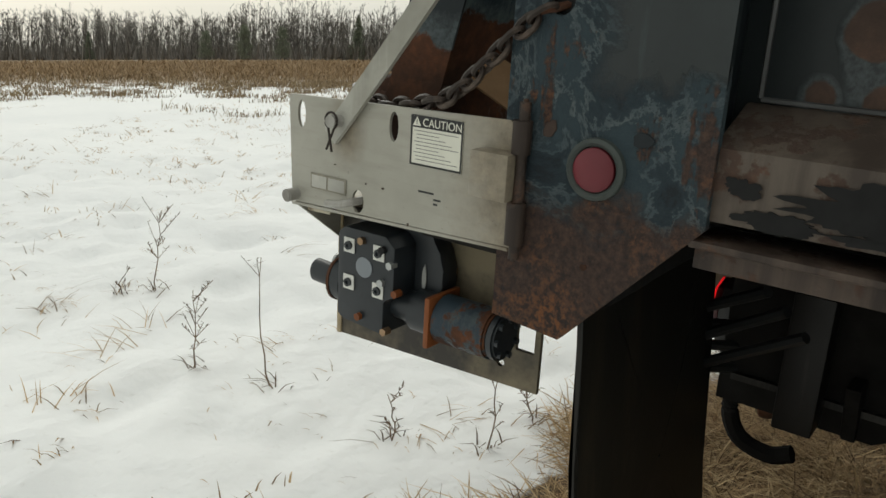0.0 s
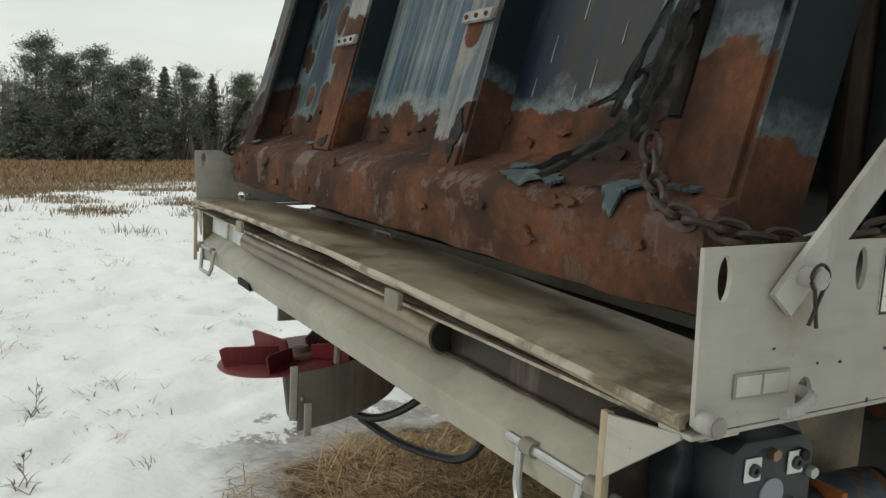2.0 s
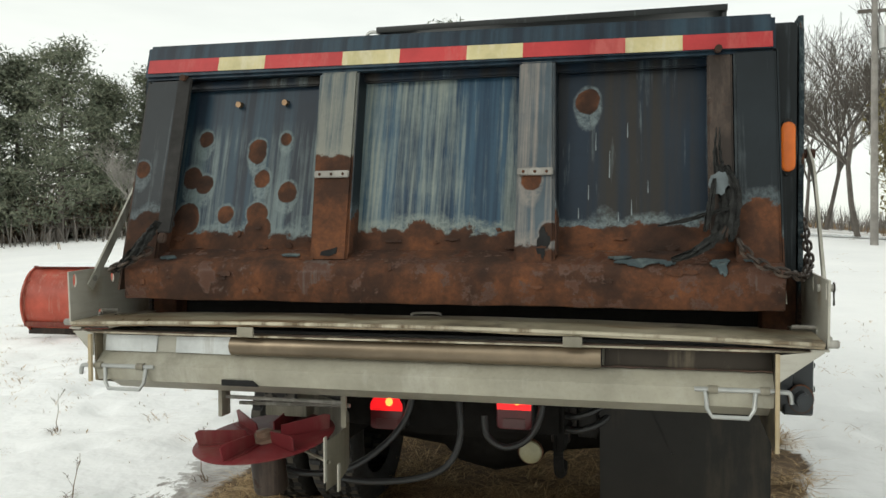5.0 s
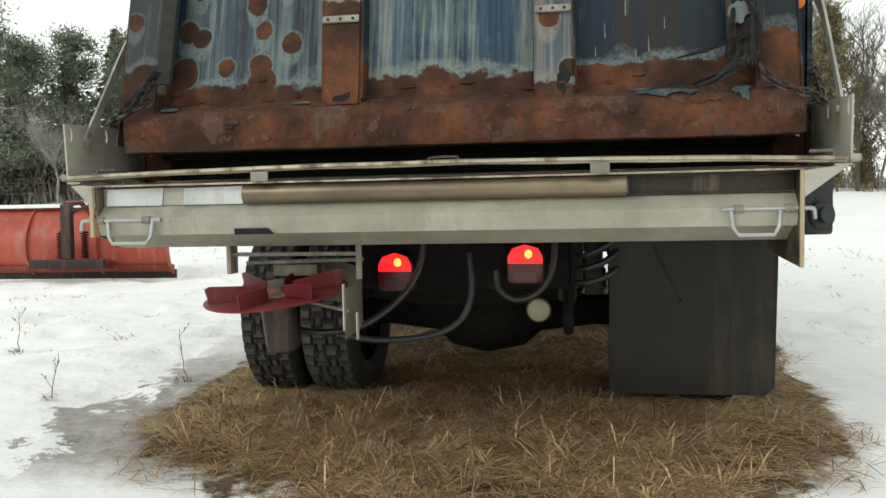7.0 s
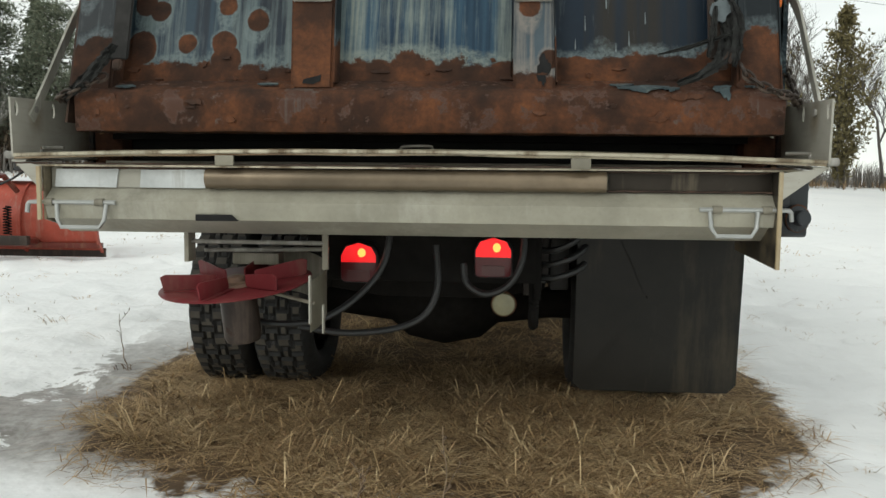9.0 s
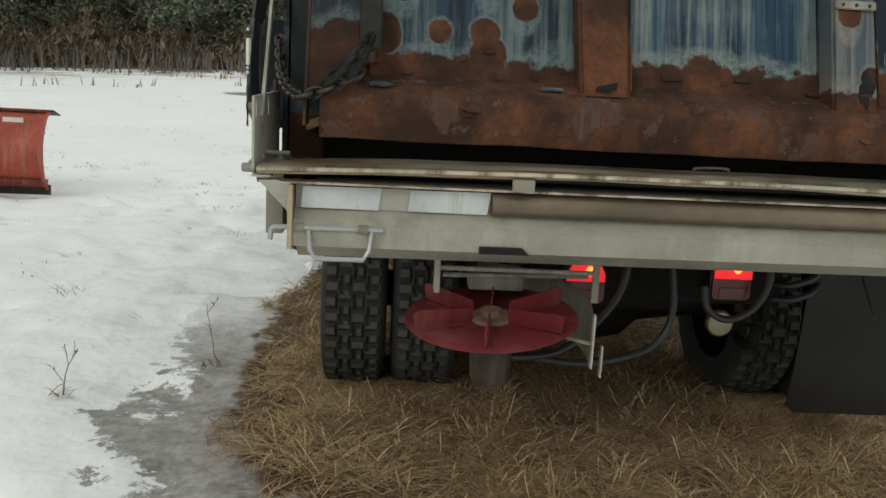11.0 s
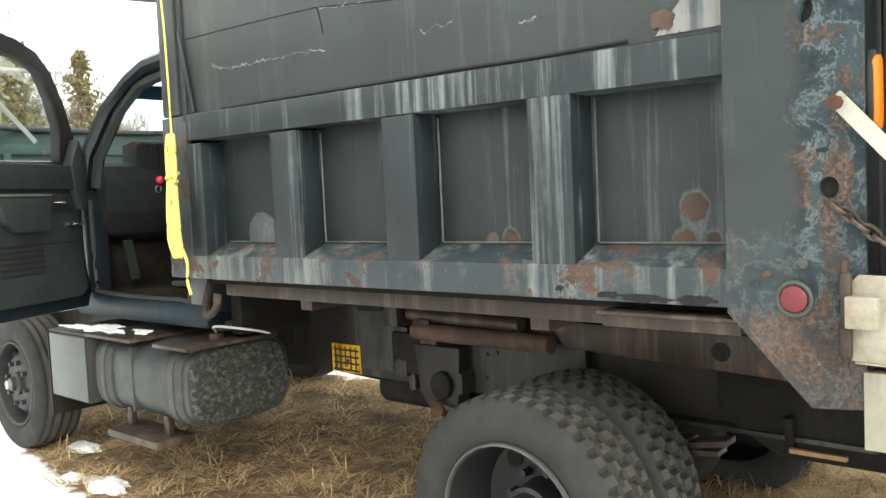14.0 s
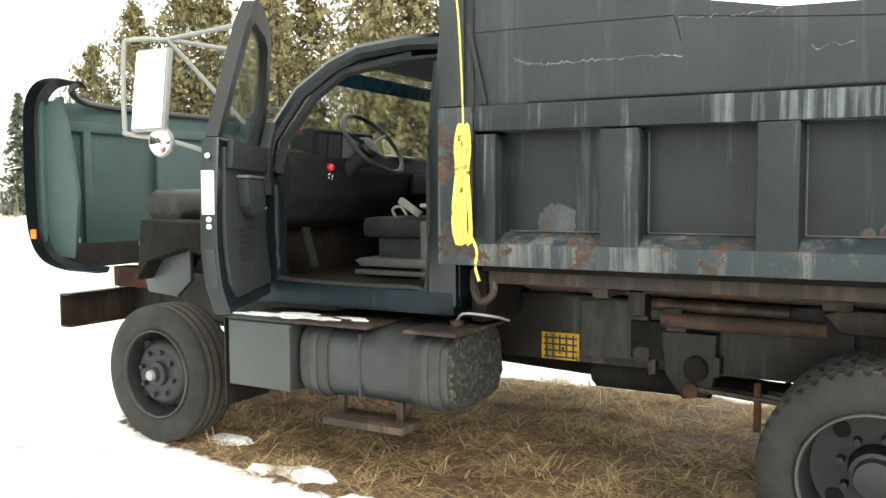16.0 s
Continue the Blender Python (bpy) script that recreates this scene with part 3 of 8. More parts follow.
m_lid = lid_material()
m_return_blue = worn_paint("return_blue_paint", (0.010, 0.0155, 0.0185), (0.085, 0.105, 0.11), 0.34, 0.22, 1.36, (), 0.0, 14.0)
m_return = worn_paint("return_brown_paint", (0.022, 0.020, 0.019), (0.05, 0.042, 0.036), 0.25, 0.25, 1.60, (), 0.0, 9.0, True)
m_corner = worn_paint("tan_rusted_corner", (0.30, 0.22, 0.115), (0.42, 0.36, 0.25), 0.5, 0.28, None, (), 0.0, 10.0)
m_tail_low = plain("dim_lamp_window", (0.10, 0.03, 0.03), 0.3)
m_cloth = plain("faded_mesh_cloth", (0.042, 0.043, 0.041), 0.95, 0, 0.5, 220, 0.003)
m_dash = plain("dash_dark_plastic", (0.012, 0.0135, 0.0138), 0.7, 0, 0.25, 80, 0.0006, 0.15)
# near-black colour for the shade inside the trough and behind its lid
m_trough_shade = plain("trough_shade_black", (0.010, 0.008, 0.006), 0.95, 0, 0.4, 20, 0.003)
m_scratch = plain("bare_scratched_primer", (0.17, 0.175, 0.17), 0.8, 0, 0.4, 60)
m_crust = plain("pale_scale_crust", (0.085, 0.082, 0.072), 0.95, 0, 0.6, 45, 0.005)
m_mirror_rim = plain("mirror_white_paint", (0.24, 0.245, 0.235), 0.45, 0, 0.2, 30, 0.0005)
m_plate_face = plain("worn_rating_face", (0.40, 0.39, 0.35), 0.5, 0.1, 0.25, 60, 0.0003)
m_rail_scale = worn_paint("rail_scale_rust", (0.050, 0.038, 0.031), (0.105, 0.085, 0.068), 0.5, 0.65, None, (), 0.0, 8.0, True)
m_chalk = worn_paint("chalked_end_plate", (0.05, 0.062, 0.07), (0.20, 0.195, 0.185), 0.75, 0.32, None, (), 0.0, 18.0, True)
m_chalk_faint = plain("faint_chalk_smear", (0.045, 0.05, 0.052), 0.7, 0, 0.5, 60)
m_drip = plain("pale_paint_drip", (0.15, 0.18, 0.19), 0.5, 0, 0.2, 80)
# ---- the dump truck ----
truck = thing("dump_truck", "old dark dump truck with rusted body, door open and hood tilted", "truck")


def lean(z):
    """The rear plane of the tailgate, which leans forward towards its top."""
    return 0.04 + 0.27 * (z - 1.333)


def sheared(points_xz, y0, y1, bevel=0.0, bm=None):
    """A plate that follows the tailgate's lean, between two depths behind its rear plane."""
    own = prism(points_xz, "y", 0, 1, 0)
    for v in own.verts:
        v.co.y = lean(v.co.z) + (y0 if v.co.y < 0.5 else y1)
    if bevel:
        bmesh.ops.bevel(own, geom=own.edges[:], offset=bevel, segments=2, affect="EDGES")
    return join(own, bm)


def rect(x0, x1, z0, z1):
    return [(x0, z0), (x1, z0), (x1, z1), (x0, z1)]


def ragged(cx, cz, rx, rz, seed, n=18, rough=0.35):
    """An uneven outline round a middle: broad bulges with a little fine jitter."""
    r = random.Random(seed)
    raw = [r.uniform(-1, 1) for i in range(n)]
    wave = [(raw[i - 2] + 2 * raw[i - 1] + 2 * raw[i]) / 4 * 0.9 + 0.25 * r.uniform(-1, 1) for i in range(n)]
    return [(cx + rx * (1 + rough * w) * math.cos(2 * math.pi * i / n), cz + rz * (1 + rough * w) * math.sin(2 * math.pi * i / n)) for i, w in enumerate(wave)]


def torn(cx, cz, rx, rz, seed, n=72, rough=0.5):
    """A jagged outline, rough at several scales, as rust eats it."""
    out = []
    for i in range(n):
        a = 2 * math.pi * i / n
        p = Vector((math.cos(a), math.sin(a), seed * 1.7))
        w = noise.noise(p * 1.3) + 0.6 * noise.noise(p * 4) + 0.4 * noise.noise(p * 11)
        out.append((cx + rx * (1 + rough * w) * math.cos(a), cz + rz * (1 + rough * w) * math.sin(a)))
    return out


# tailgate
gate = part("tailgate", sheared(rect(-1.09, 1.09, 1.30, 2.0), 0.085, 0.10), m_gate, truck, "rust-streaked navy steel tailgate")
part("gate_panel", sheared(rect(-0.93, -0.37, 1.31, 1.965), 0.078, 0.084), m_gate, gate)
part("gate_panel", sheared(rect(-0.256, 0.306, 1.31, 1.965), 0.078, 0.084), m_gate_mid, gate, "pale weathered blue panel")
part("gate_panel", sheared(rect(0.429, 0.974, 1.31, 1.965), 0.078, 0.084), m_gate_dark, gate, "dark blue panel rusted along its foot")
beam = prism([(-0.005, 1.172), (-0.008, 1.275), (0.012, 1.30), (0.13, 1.345), (0.13, 1.172)], "x", -1.05, 1.105, 0.008)
bmesh.ops.subdivide_edges(beam, edges=[e for e in beam.edges if e.calc_length() > 0.6], cuts=40)
for v in beam.verts:
    v.co += Vector((0, 1, 0.6)) * 0.006 * noise.noise(v.co * 9)
part("gate_beam", beam, m_rust_beam, gate, "deep rust-brown bottom beam")
part("gate_top_rail", sheared([(-1.11, 1.966), (1.10, 1.95), (1.10, 2.075), (-1.11, 2.1)], -0.004, 0.11, 0.012), m_gate, gate)
part("gate_inner_rail", sheared(rect(-0.95, 0.95, 1.925, 1.96), 0.05, 0.085, 0.006), m_gate_dark, gate)
part("gate_stake", sheared([(-0.372, 1.305), (-0.240, 1.305), (-0.258, 1.96), (-0.404, 1.96)], 0.0, 0.085, 0.008), m_stake_a, gate, "rusted stake with a hole at its foot")
part("gate_stake", sheared([(0.316, 1.29), (0.443, 1.29), (0.421, 1.96), (0.306, 1.96)], 0.0, 0.085, 0.008), m_stake_b, gate, "flaking grey stake")
part("gate_side_channel", sheared(rect(-1.085, -0.95, 1.29, 1.96), 0.0, 0.085, 0.008), m_channel, gate)
part("gate_side_channel", sheared(rect(0.975, 1.10, 1.29, 1.96), 0.0, 0.085, 0.008), m_channel, gate)
part("gate_return", sheared(rect(-1.094, -1.0865, 1.20, 1.96), 0.012, 0.10), m_return, gate, "rust-brown return of the gate")
part("gate_return", sheared(rect(1.1015, 1.106, 1.20, 1.96), 0.006, 0.115), m_return_blue, gate, "blue-black return of the gate")
part("stake_hole", sheared([(-0.335, 1.325), (-0.30, 1.322), (-0.278, 1.332), (-0.276, 1.352), (-0.30, 1.345), (-0.33, 1.338)], -0.003, 0.004), m_void, gate)
for x0, x1, z in ((-0.38, -0.256, 1.597), (0.316, 0.43, 1.592)):
    part("patch_bracket", sheared(rect(x0, x1, z - 0.012, z + 0.012), -0.012, 0.0, 0.003), m_galv_old, gate)
    for x in (x0 + 0.02, (x0 + x1) / 2, x1 - 0.02):
        part("rivet", ball((x, lean(z) - 0.013, z), 0.005, None, 8), m_rust, gate)
tape_x = [-1.09, -0.801, -0.616, -0.319, -0.109, 0.127, 0.317, 0.648, 0.824, 1.09]
for i, (x0, x1) in enumerate(zip(tape_x, tape_x[1:])):
    part("reflective_strip", sheared([(x0, 1.978 - 0.012 * x0), (x1, 1.978 - 0.012 * x1), (x1, 2.028 - 0.012 * x1), (x0, 2.028 - 0.012 * x0)], -0.008, -0.004), m_tape_red if i % 2 == 0 else m_tape_yellow, gate)
for x in (-0.737, -0.553):
    part("bolt", cyl((x, lean(1.867) + 0.055, 1.867), (x, lean(1.867) + 0.08, 1.867), 0.011, None, 8), m_bolt, gate)
# flakes of rust scale that stand off the gate's foot and beam
for i in range(46):
    x = random.uniform(-1.0, 1.05)
    z = random.choice((random.uniform(1.30, 1.36), random.uniform(1.2, 1.29), random.uniform(1.3, 1.42)))
    y = (-0.012 if z < 1.29 else lean(z) - 0.004) if (abs(x) > 0.95 or z < 1.3 or 0.3 < x < 0.43 or -0.38 < x < -0.25) else lean(z) + 0.07
    bm = prism(torn(x, z, random.uniform(0.006, 0.026), random.uniform(0.004, 0.013), i, 26), "y", y, y + 0.005)
    bmesh.ops.rotate(bm, cent=(x, y, z), matrix=Matrix.Rotation(random.uniform(-0.3, 0.3), 3, "X"), verts=bm.verts)
    part("rust_flake", bm, m_rust, gate)
# scraps of grey-blue paint left on the beam
for i, (x, u, w, h) in enumerate(((0.70, 0.16, 0.062, 0.16), (0.64, 0.34, 0.03, 0.10), (0.93, 0.10, 0.022, 0.20), (0.78, 0.06, 0.02, 0.08), (1.02, 0.30, 0.035, 0.14), (-0.45, 0.4, 0.03, 0.08), (-0.9, 0.2, 0.026, 0.12))):
    bm = prism(torn(x, u, w, h, 60 + i, 34), "y", 0.0, 0.004)
    for v in bm.verts:
        down = min(v.co.z, 0.0)
        v.co = Vector((v.co.x, 0.012 + 0.118 * max(v.co.z, 0.0) - (0.018 if v.co.z < 0 else 0.0) * min(1.0, -v.co.z * 8) - v.co.y * 0.6 - 0.004, 1.30 + 0.045 * max(v.co.z, 0.0) + 0.2 * down + v.co.y + 0.004))
    part("paint_scrap", bm, m_scrap, gate, "grey-blue scrap of old paint")
# dark open sides of the stakes, pale drips and lifted chips of paint
part("stake_side", sheared([(-0.2395, 1.33), (-0.2355, 1.33), (-0.2535, 1.955), (-0.2575, 1.955)], 0.004, 0.08), m_channel, gate)
part("stake_side", sheared([(0.4435, 1.33), (0.4475, 1.33), (0.4255, 1.955), (0.4215, 1.955)], 0.004, 0.08), m_channel, gate)
part("stake_hole", sheared(torn(0.405, 1.37, 0.018, 0.05, 7, 40), -0.0035, 0.001), m_void, gate)
for i, (x, z, ln) in enumerate(((0.535, 1.50, 0.05), (0.555, 1.66, 0.06), (0.60, 1.57, 0.09), (0.505, 1.44, 0.035), (0.63, 1.43, 0.03), (0.67, 1.45, 0.05), (0.655, 1.70, 0.05), (0.72, 1.52, 0.04))):
    part("paint_drip", sheared([(x - 0.0008, z + ln), (x + 0.0006, z + ln), (x + 0.0014, z + ln * 0.4), (x + 0.0024, z + 0.006), (x + 0.0006, z), (x - 0.0016, z + 0.004), (x - 0.0014, z + ln * 0.4)], 0.0768, 0.079), m_drip, gate)
# straps, chains and torn cloth at the gate's ends
part("strap", sheared(rect(-0.957, -0.90, 1.40, 1.965), -0.012, 0.0, 0.004), m_strap, gate, "black rubber strap")
part("strap", sheared(rect(0.897, 0.972, 1.40, 1.965), 0.01, 0.03, 0.006), m_rust_dark, gate, "rusted hinge strap")
for s in (-1, 1):
    part("strap_buckle", sheared(rect(*sorted((s * 0.915, s * 0.945)), 1.365, 1.40), -0.022, 0.0, 0.005), m_rust_dull, gate)
    part("hinge_bolt", cyl((s * 0.93, lean(1.97) - 0.03, 1.965), (s * 0.93, lean(1.97), 1.965), 0.012, None, 8), m_rust, gate)


def chain(points, parent, material, size=0.036):
    """Steel links along a slack line, each a part of its own."""
    line = smooth_line(points, 16)
    acc, at, links = 0.0, [line[0]], []
    for a, b in zip(line, line[1:]):
        acc += (b - a).length
        if acc >= size * 0.74:
            at.append(b)
            acc = 0.0
    ring = [Vector((size / 2 * math.cos(a) + (0.012 if math.cos(a) > 0 else -0.012) * 0.3, size * 0.32 * math.sin(a), 0)) for a in (2 * math.pi * i / 14 for i in range(14))]
    me = None
    for i, (a, b) in enumerate(zip(at, at[1:])):
        q = (b - a).to_track_quat("X", "Z").to_matrix().to_4x4() @ Matrix.Rotation(math.pi / 2 * (i % 2) + 0.3, 4, "X")
        if me is None:
            ob = part("link", tube(ring, 0.0047, 6, None, True), material, parent)
            me = ob.data
        else:
            ob = new("link", me)
            ob.parent = parent
        ob.matrix_basis = Matrix.Translation((a + b) / 2) @ q
    return at


for s in (-1, 1):
    hook = part("chain_hook", tube(smooth_line([(s * 1.165, 0.415, 1.447), (s * 1.19, 0.405, 1.440), (s * 1.207, 0.392, 1.436), (s * 1.206, 0.38, 1.433)], 4), 0.006, 6), m_rust, truck, "rusted tailgate chain")
    if s > 0:
        slack = [(1.206, 0.395, 1.437), (1.206, 0.356, 1.41), (1.206, 0.309, 1.366), (1.206, 0.265, 1.324), (1.20, 0.217, 1.294), (1.163, 0.08, 1.268), (1.119, -0.02, 1.28), (1.058, -0.03, 1.297), (1.0, 0.0, 1.337), (0.975, 0.02, 1.383)]
    else:
        slack = [(-1.206, 0.395, 1.437), (-1.185, 0.28, 1.341), (-1.15, 0.15, 1.294), (-1.115, 0.05, 1.275), (-1.09, -0.02, 1.275), (-1.011, -0.03, 1.304), (-0.942, -0.005, 1.345)]
    chain(slack, hook, m_chain)

def cloth(points, width, seed, parent, label=""):
    """A torn, crumpled rag of mesh tarp along a line."""
    r = random.Random(seed)
    line = smooth_line(points, 9)
    bm = bmesh.new()
    rows = []
    for i, p in enumerate(line):
        w = width * (0.3 + 0.7 * math.sin(math.pi * (i + 1.5) / (len(line) + 2))) * r.uniform(0.8, 1.15)
        d = (line[min(i + 1, len(line) - 1)] - line[max(i - 1, 0)]).normalized()
        side = d.cross(Vector((0, -1, 0.25))).normalized()
        row = []
        for k in range(9):
            f = k / 8 - 0.5
            fold = 0.006 * math.cos(k * 1.3 + i * 0.23 + seed) + 0.012 * noise.noise(Vector((k * 0.7, i * 0.35, seed)))
            row.append(bm.verts.new(p + side * w * f + Vector((0, -0.012 - fold * min(1, width / 0.05), 0))))
        rows.append(row)
    for a, b in zip(rows, rows[1:]):
        for k in range(8):
            bm.faces.new((a[k], a[k + 1], b[k + 1], b[k]))
    bmesh.ops.solidify(bm, geom=bm.faces[:], thickness=0.003)
    return part("torn_cloth", bm, m_cloth, parent, label)


cloth([(0.93, 0.17, 1.72), (0.925, 0.135, 1.62), (0.945, 0.10, 1.52), (0.94, 0.06, 1.45), (0.918, 0.035, 1.39), (0.86, 0.0, 1.345), (0.79, -0.01, 1.318)], 0.042, 3, gate, "torn black tarp cloth")
cloth([(0.955, 0.05, 1.47), (0.90, 0.06, 1.455), (0.841, 0.085, 1.437), (0.75, 0.10, 1.417)], 0.016, 5, gate)
cloth([(0.95, 0.12, 1.60), (0.972, 0.06, 1.52), (0.965, 0.03, 1.43), (0.955, 0.02, 1.37)], 0.035, 8, gate)
cloth([(0.915, 0.10, 1.56), (0.90, 0.06, 1.47), (0.885, 0.04, 1.40)], 0.022, 11, gate)
cloth([(-0.92, 0.02, 1.44), (-0.95, -0.01, 1.385), (-1.0, -0.02, 1.325), (-1.07, -0.015, 1.27)], 0.05, 9, gate)
part("strap_plate", sheared(torn(0.93, 1.545, 0.028, 0.035, 31, 40, 0.35), -0.012, -0.004), m_flake, gate)
part("strap_plate", sheared(torn(0.955, 1.40, 0.022, 0.018, 33, 40, 0.3), -0.03, -0.02), m_rust_dull, gate)

# dump body
body = part("dump_body", box(-1.08, 1.08, 0.30, 2.95, 1.16, 1.205), m_grime, truck, "black steel dump body with ribbed sides")
# sill coloured near-black: the shade in the gap under the gate beam
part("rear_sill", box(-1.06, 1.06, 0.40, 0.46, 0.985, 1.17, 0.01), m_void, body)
for s in (-1, 1):
    def bx(x0, x1, *rest, bevel=0.004):
        return box(*sorted((s * x0, s * x1)), *rest, bevel)
    part("side_panel", bx(1.05, 1.08, 0.6, 2.95, 1.2, 1.86), m_panel, body)
    part("top_rail", prism([(0.63, 1.743), (2.94, 1.765), (2.94, 1.873), (0.63, 1.846)], "x", *sorted((s * 1.075, s * 1.19)), 0.008), m_rail, body)
    part("bottom_rail", prism([(s * 1.05, 1.19), (s * 1.19, 1.19), (s * 1.19, 1.285), (s * 1.075, 1.335), (s * 1.05, 1.335)], "y", 0.63, 2.96, 0.006), m_rail_low if s < 0 else m_rail_scale, body, "rusted-through bottom rail")
    for y0, y1 in ((1.066, 1.211), (1.646, 1.791), (2.225, 2.382), (2.84, 2.945)):
        part("side_rib", bx(1.075, 1.188, y0, y1, 1.28, 1.752, bevel=0.008), m_rib, body)
    for y in (0.66, 1.066, 1.646, 2.225):
        part("weld_seam", tube([(s * 1.083, y - 0.012, z) for z in (1.34, 1.45, 1.55, 1.65, 1.74)], 0.004, 5), m_weld, body)
    for y0, y1 in ((0.65, 1.05), (1.22, 1.63), (1.80, 2.21), (2.39, 2.82)):
        part("weld_seam", tube([(s * 1.083, y0 + (y1 - y0) * i / 5, 1.338) for i in range(6)], 0.004, 5), m_weld, body)
    post = part("corner_post", holed([(0.335, 0.985), (0.45, 0.975), (0.64, 1.18), (0.64, 2.09), (0.36, 2.09), (0.335, 1.95)], [oval(0.407, 1.469 if s < 0 else 1.452, 0.021, 0.024), ragged(0.45, 1.855, 0.013, 0.028, 4)], "x", s * 1.185, s * 1.2), m_post, body, "dented corner post with a gusset at its foot")
    for i in range(16):
        y, z = random.uniform(0.35, 0.58), random.choice((random.uniform(1.06, 1.33), random.uniform(1.34, 1.95)))
        if z > 1.34:
            y = random.uniform(0.345, 0.44)
        if z < 1.2 and y > 0.42 + (z - 1.0) * 0.9 or math.hypot(y - 0.481, z - 1.221) < 0.075 or math.hypot(y - 0.407, z - 1.469) < 0.05 or math.hypot(y - 0.45, z - 1.855) < 0.06:
            continue
        part("paint_flake", prism(ragged(y, z, random.uniform(0.004, 0.014), random.uniform(0.004, 0.014), 200 + i, 13, 0.5), "x", *sorted((s * 1.1995, s * (1.2015 + 0.0015 * random.random())))), random.choice((m_crust, m_rust_dull, m_post_rear)), body)
    part("post_rear", prism([(0.62, 1.19), (0.46, 1.015), (0.345, 1.01), (0.335, 1.06), (0.335, 2.07), (0.62, 2.07)], "x", *sorted((s * 1.075, s * 1.184)), 0.022), m_post_rear, body)
    part("post_flange", box(*sorted((s * 1.02, s * 1.035)), 0.30, 0.5, 1.2, 2.05, 0.003), m_rust_dark, body)
    part("post_angle", box(*sorted((s * 1.045, s * 1.07)), 0.33, 0.36, 1.25, 2.0, 0.006), m_side, body)
    lamp = part("amber_lamp", prism(oval(s * 1.151, 1.668, 0.03, 0.092, 24), "y", 0.322, 0.336, 0.004), m_rubber, truck)
    part("lens", prism([(s * 1.151 + 0.0225 * c[0], 1.668 + c[1]) for c in [(math.cos(a), (0.057 if math.sin(a) > 0 else -0.057) + 0.0225 * math.sin(a)) for a in (2 * math.pi * i / 24 for i in range(24))]], "y", 0.312, 0.330, 0.006), m_amber, lamp, "amber lens")
    mz = 1.221 if s < 0 else 1.233
    mark = part("marker_lamp", lathe([(0, 0.043), (0.008, 0.042), (0.012, 0.037), (0.008, 0.032), (0.004, 0.031)], (s * 1.2, 0.483, mz), (s, 0, 0), 32), m_lamp_ring, truck)
    part("lens", lathe([(0, 0.0305), (0.009, 0.030), (0.013, 0.025), (0.015, 0.011), (0.0155, 0.001)], (s * 1.202, 0.483, mz), (s, 0, 0), 32), m_red_lens, mark, "dull red lens")
    top = [(0.64, 2.11), (0.86, 2.142), (1.3, 2.15), (1.5, 2.151), (1.714, 2.158), (1.95, 2.205), (2.15, 2.252), (2.77, 2.385), (3.05, 2.44)]
    part("side_board", prism([(3.05, 1.876), (0.64, 1.848), *top], "x", *sorted((s * 1.125, s * 1.165)), 0.004), m_board, body, "dented black side board with a sagging top edge")
    part("board_seam", tube([(s * 1.166, y, 1.853 + 0.0085 * y + 0.002 * math.sin(y * 9)) for y in (0.9, 1.2, 1.5, 1.8, 2.1, 2.4, 2.7)], 0.006, 5), m_void, body)
    part("board_brace", prism([(2.885, 1.88), (2.91, 1.88), (2.985, 2.225), (2.965, 2.228)], "x", *sorted((s * 1.165, s * 1.178)), 0.003), m_black, body)
    part("end_plate_strip", prism([(0.642, 1.862), (0.82, 1.862), (0.79, 1.90), (0.755, 1.935), (0.735, 2.0), (0.73, 2.10), (0.642, 2.09)], "x", *sorted((s * 1.166, s * 1.172))), m_chalk, body, "chalky streaked end plate")
    part("board_patch", prism(torn(0.80, 1.90, 0.035, 0.022, 12), "x", *sorted((s * 1.1725, s * 1.1745))), m_rust_dull, body)
    for line in ([(2.945, 2.185), (2.5, 2.178), (2.101, 2.167)], [(2.101, 2.167), (2.085, 2.12), (2.075, 2.069)], [(2.08, 2.165), (1.7, 2.12), (1.31, 2.086)]):
        part("board_groove", tube([(s * 1.1655, p.x, p.y) for p in smooth_line([(a, b, 0) for a, b in line], 4)], 0.0022, 5), m_void, body)
    for line in ([(2.765, 2.064), (2.73, 2.045), (2.683, 2.032)], [(2.70, 2.030), (2.60, 2.026), (2.447, 2.025), (2.25, 2.022), (2.069, 2.018)], [(1.24, 1.963), (1.18, 1.968)], [(2.08, 2.16), (1.9, 2.145), (1.72, 2.15)], [(1.62, 2.0), (1.48, 2.012)]):
        pts = [(s * 1.1655, y + random.gauss(0, 0.003), z + random.gauss(0, 0.005)) for y, z in ((p.x, p.y) for p in smooth_line([(a, b, 0) for a, b in line], 14))]
        part("crack_line", tube(pts, [random.choice((0.0004, 0.0008, 0.0016, 0.003)) for p in pts], 5), m_scratch, body)
    hump = [(y, max(1.338, z)) for y, z in torn(2.60, 1.37, 0.085, 0.085, 41, 48, 0.22)]
    part("chalk_smear", prism(hump, "x", *sorted((s * 1.0802, s * 1.081))), m_chalk_faint, body)
    part("gate_jamb", box(*sorted((s * 1.036, s * 1.074)), 0.375, 0.385, 1.2, 2.05, 0.002), m_rust_dull, body)
    for y, z in ((0.407, 1.469 if s < 0 else 1.452), (0.45, 1.855)):
        part("hole_dark", prism(oval(y, z, 0.032, 0.036), "x", *sorted((s * 1.1843, s * 1.1848))), m_void, body)
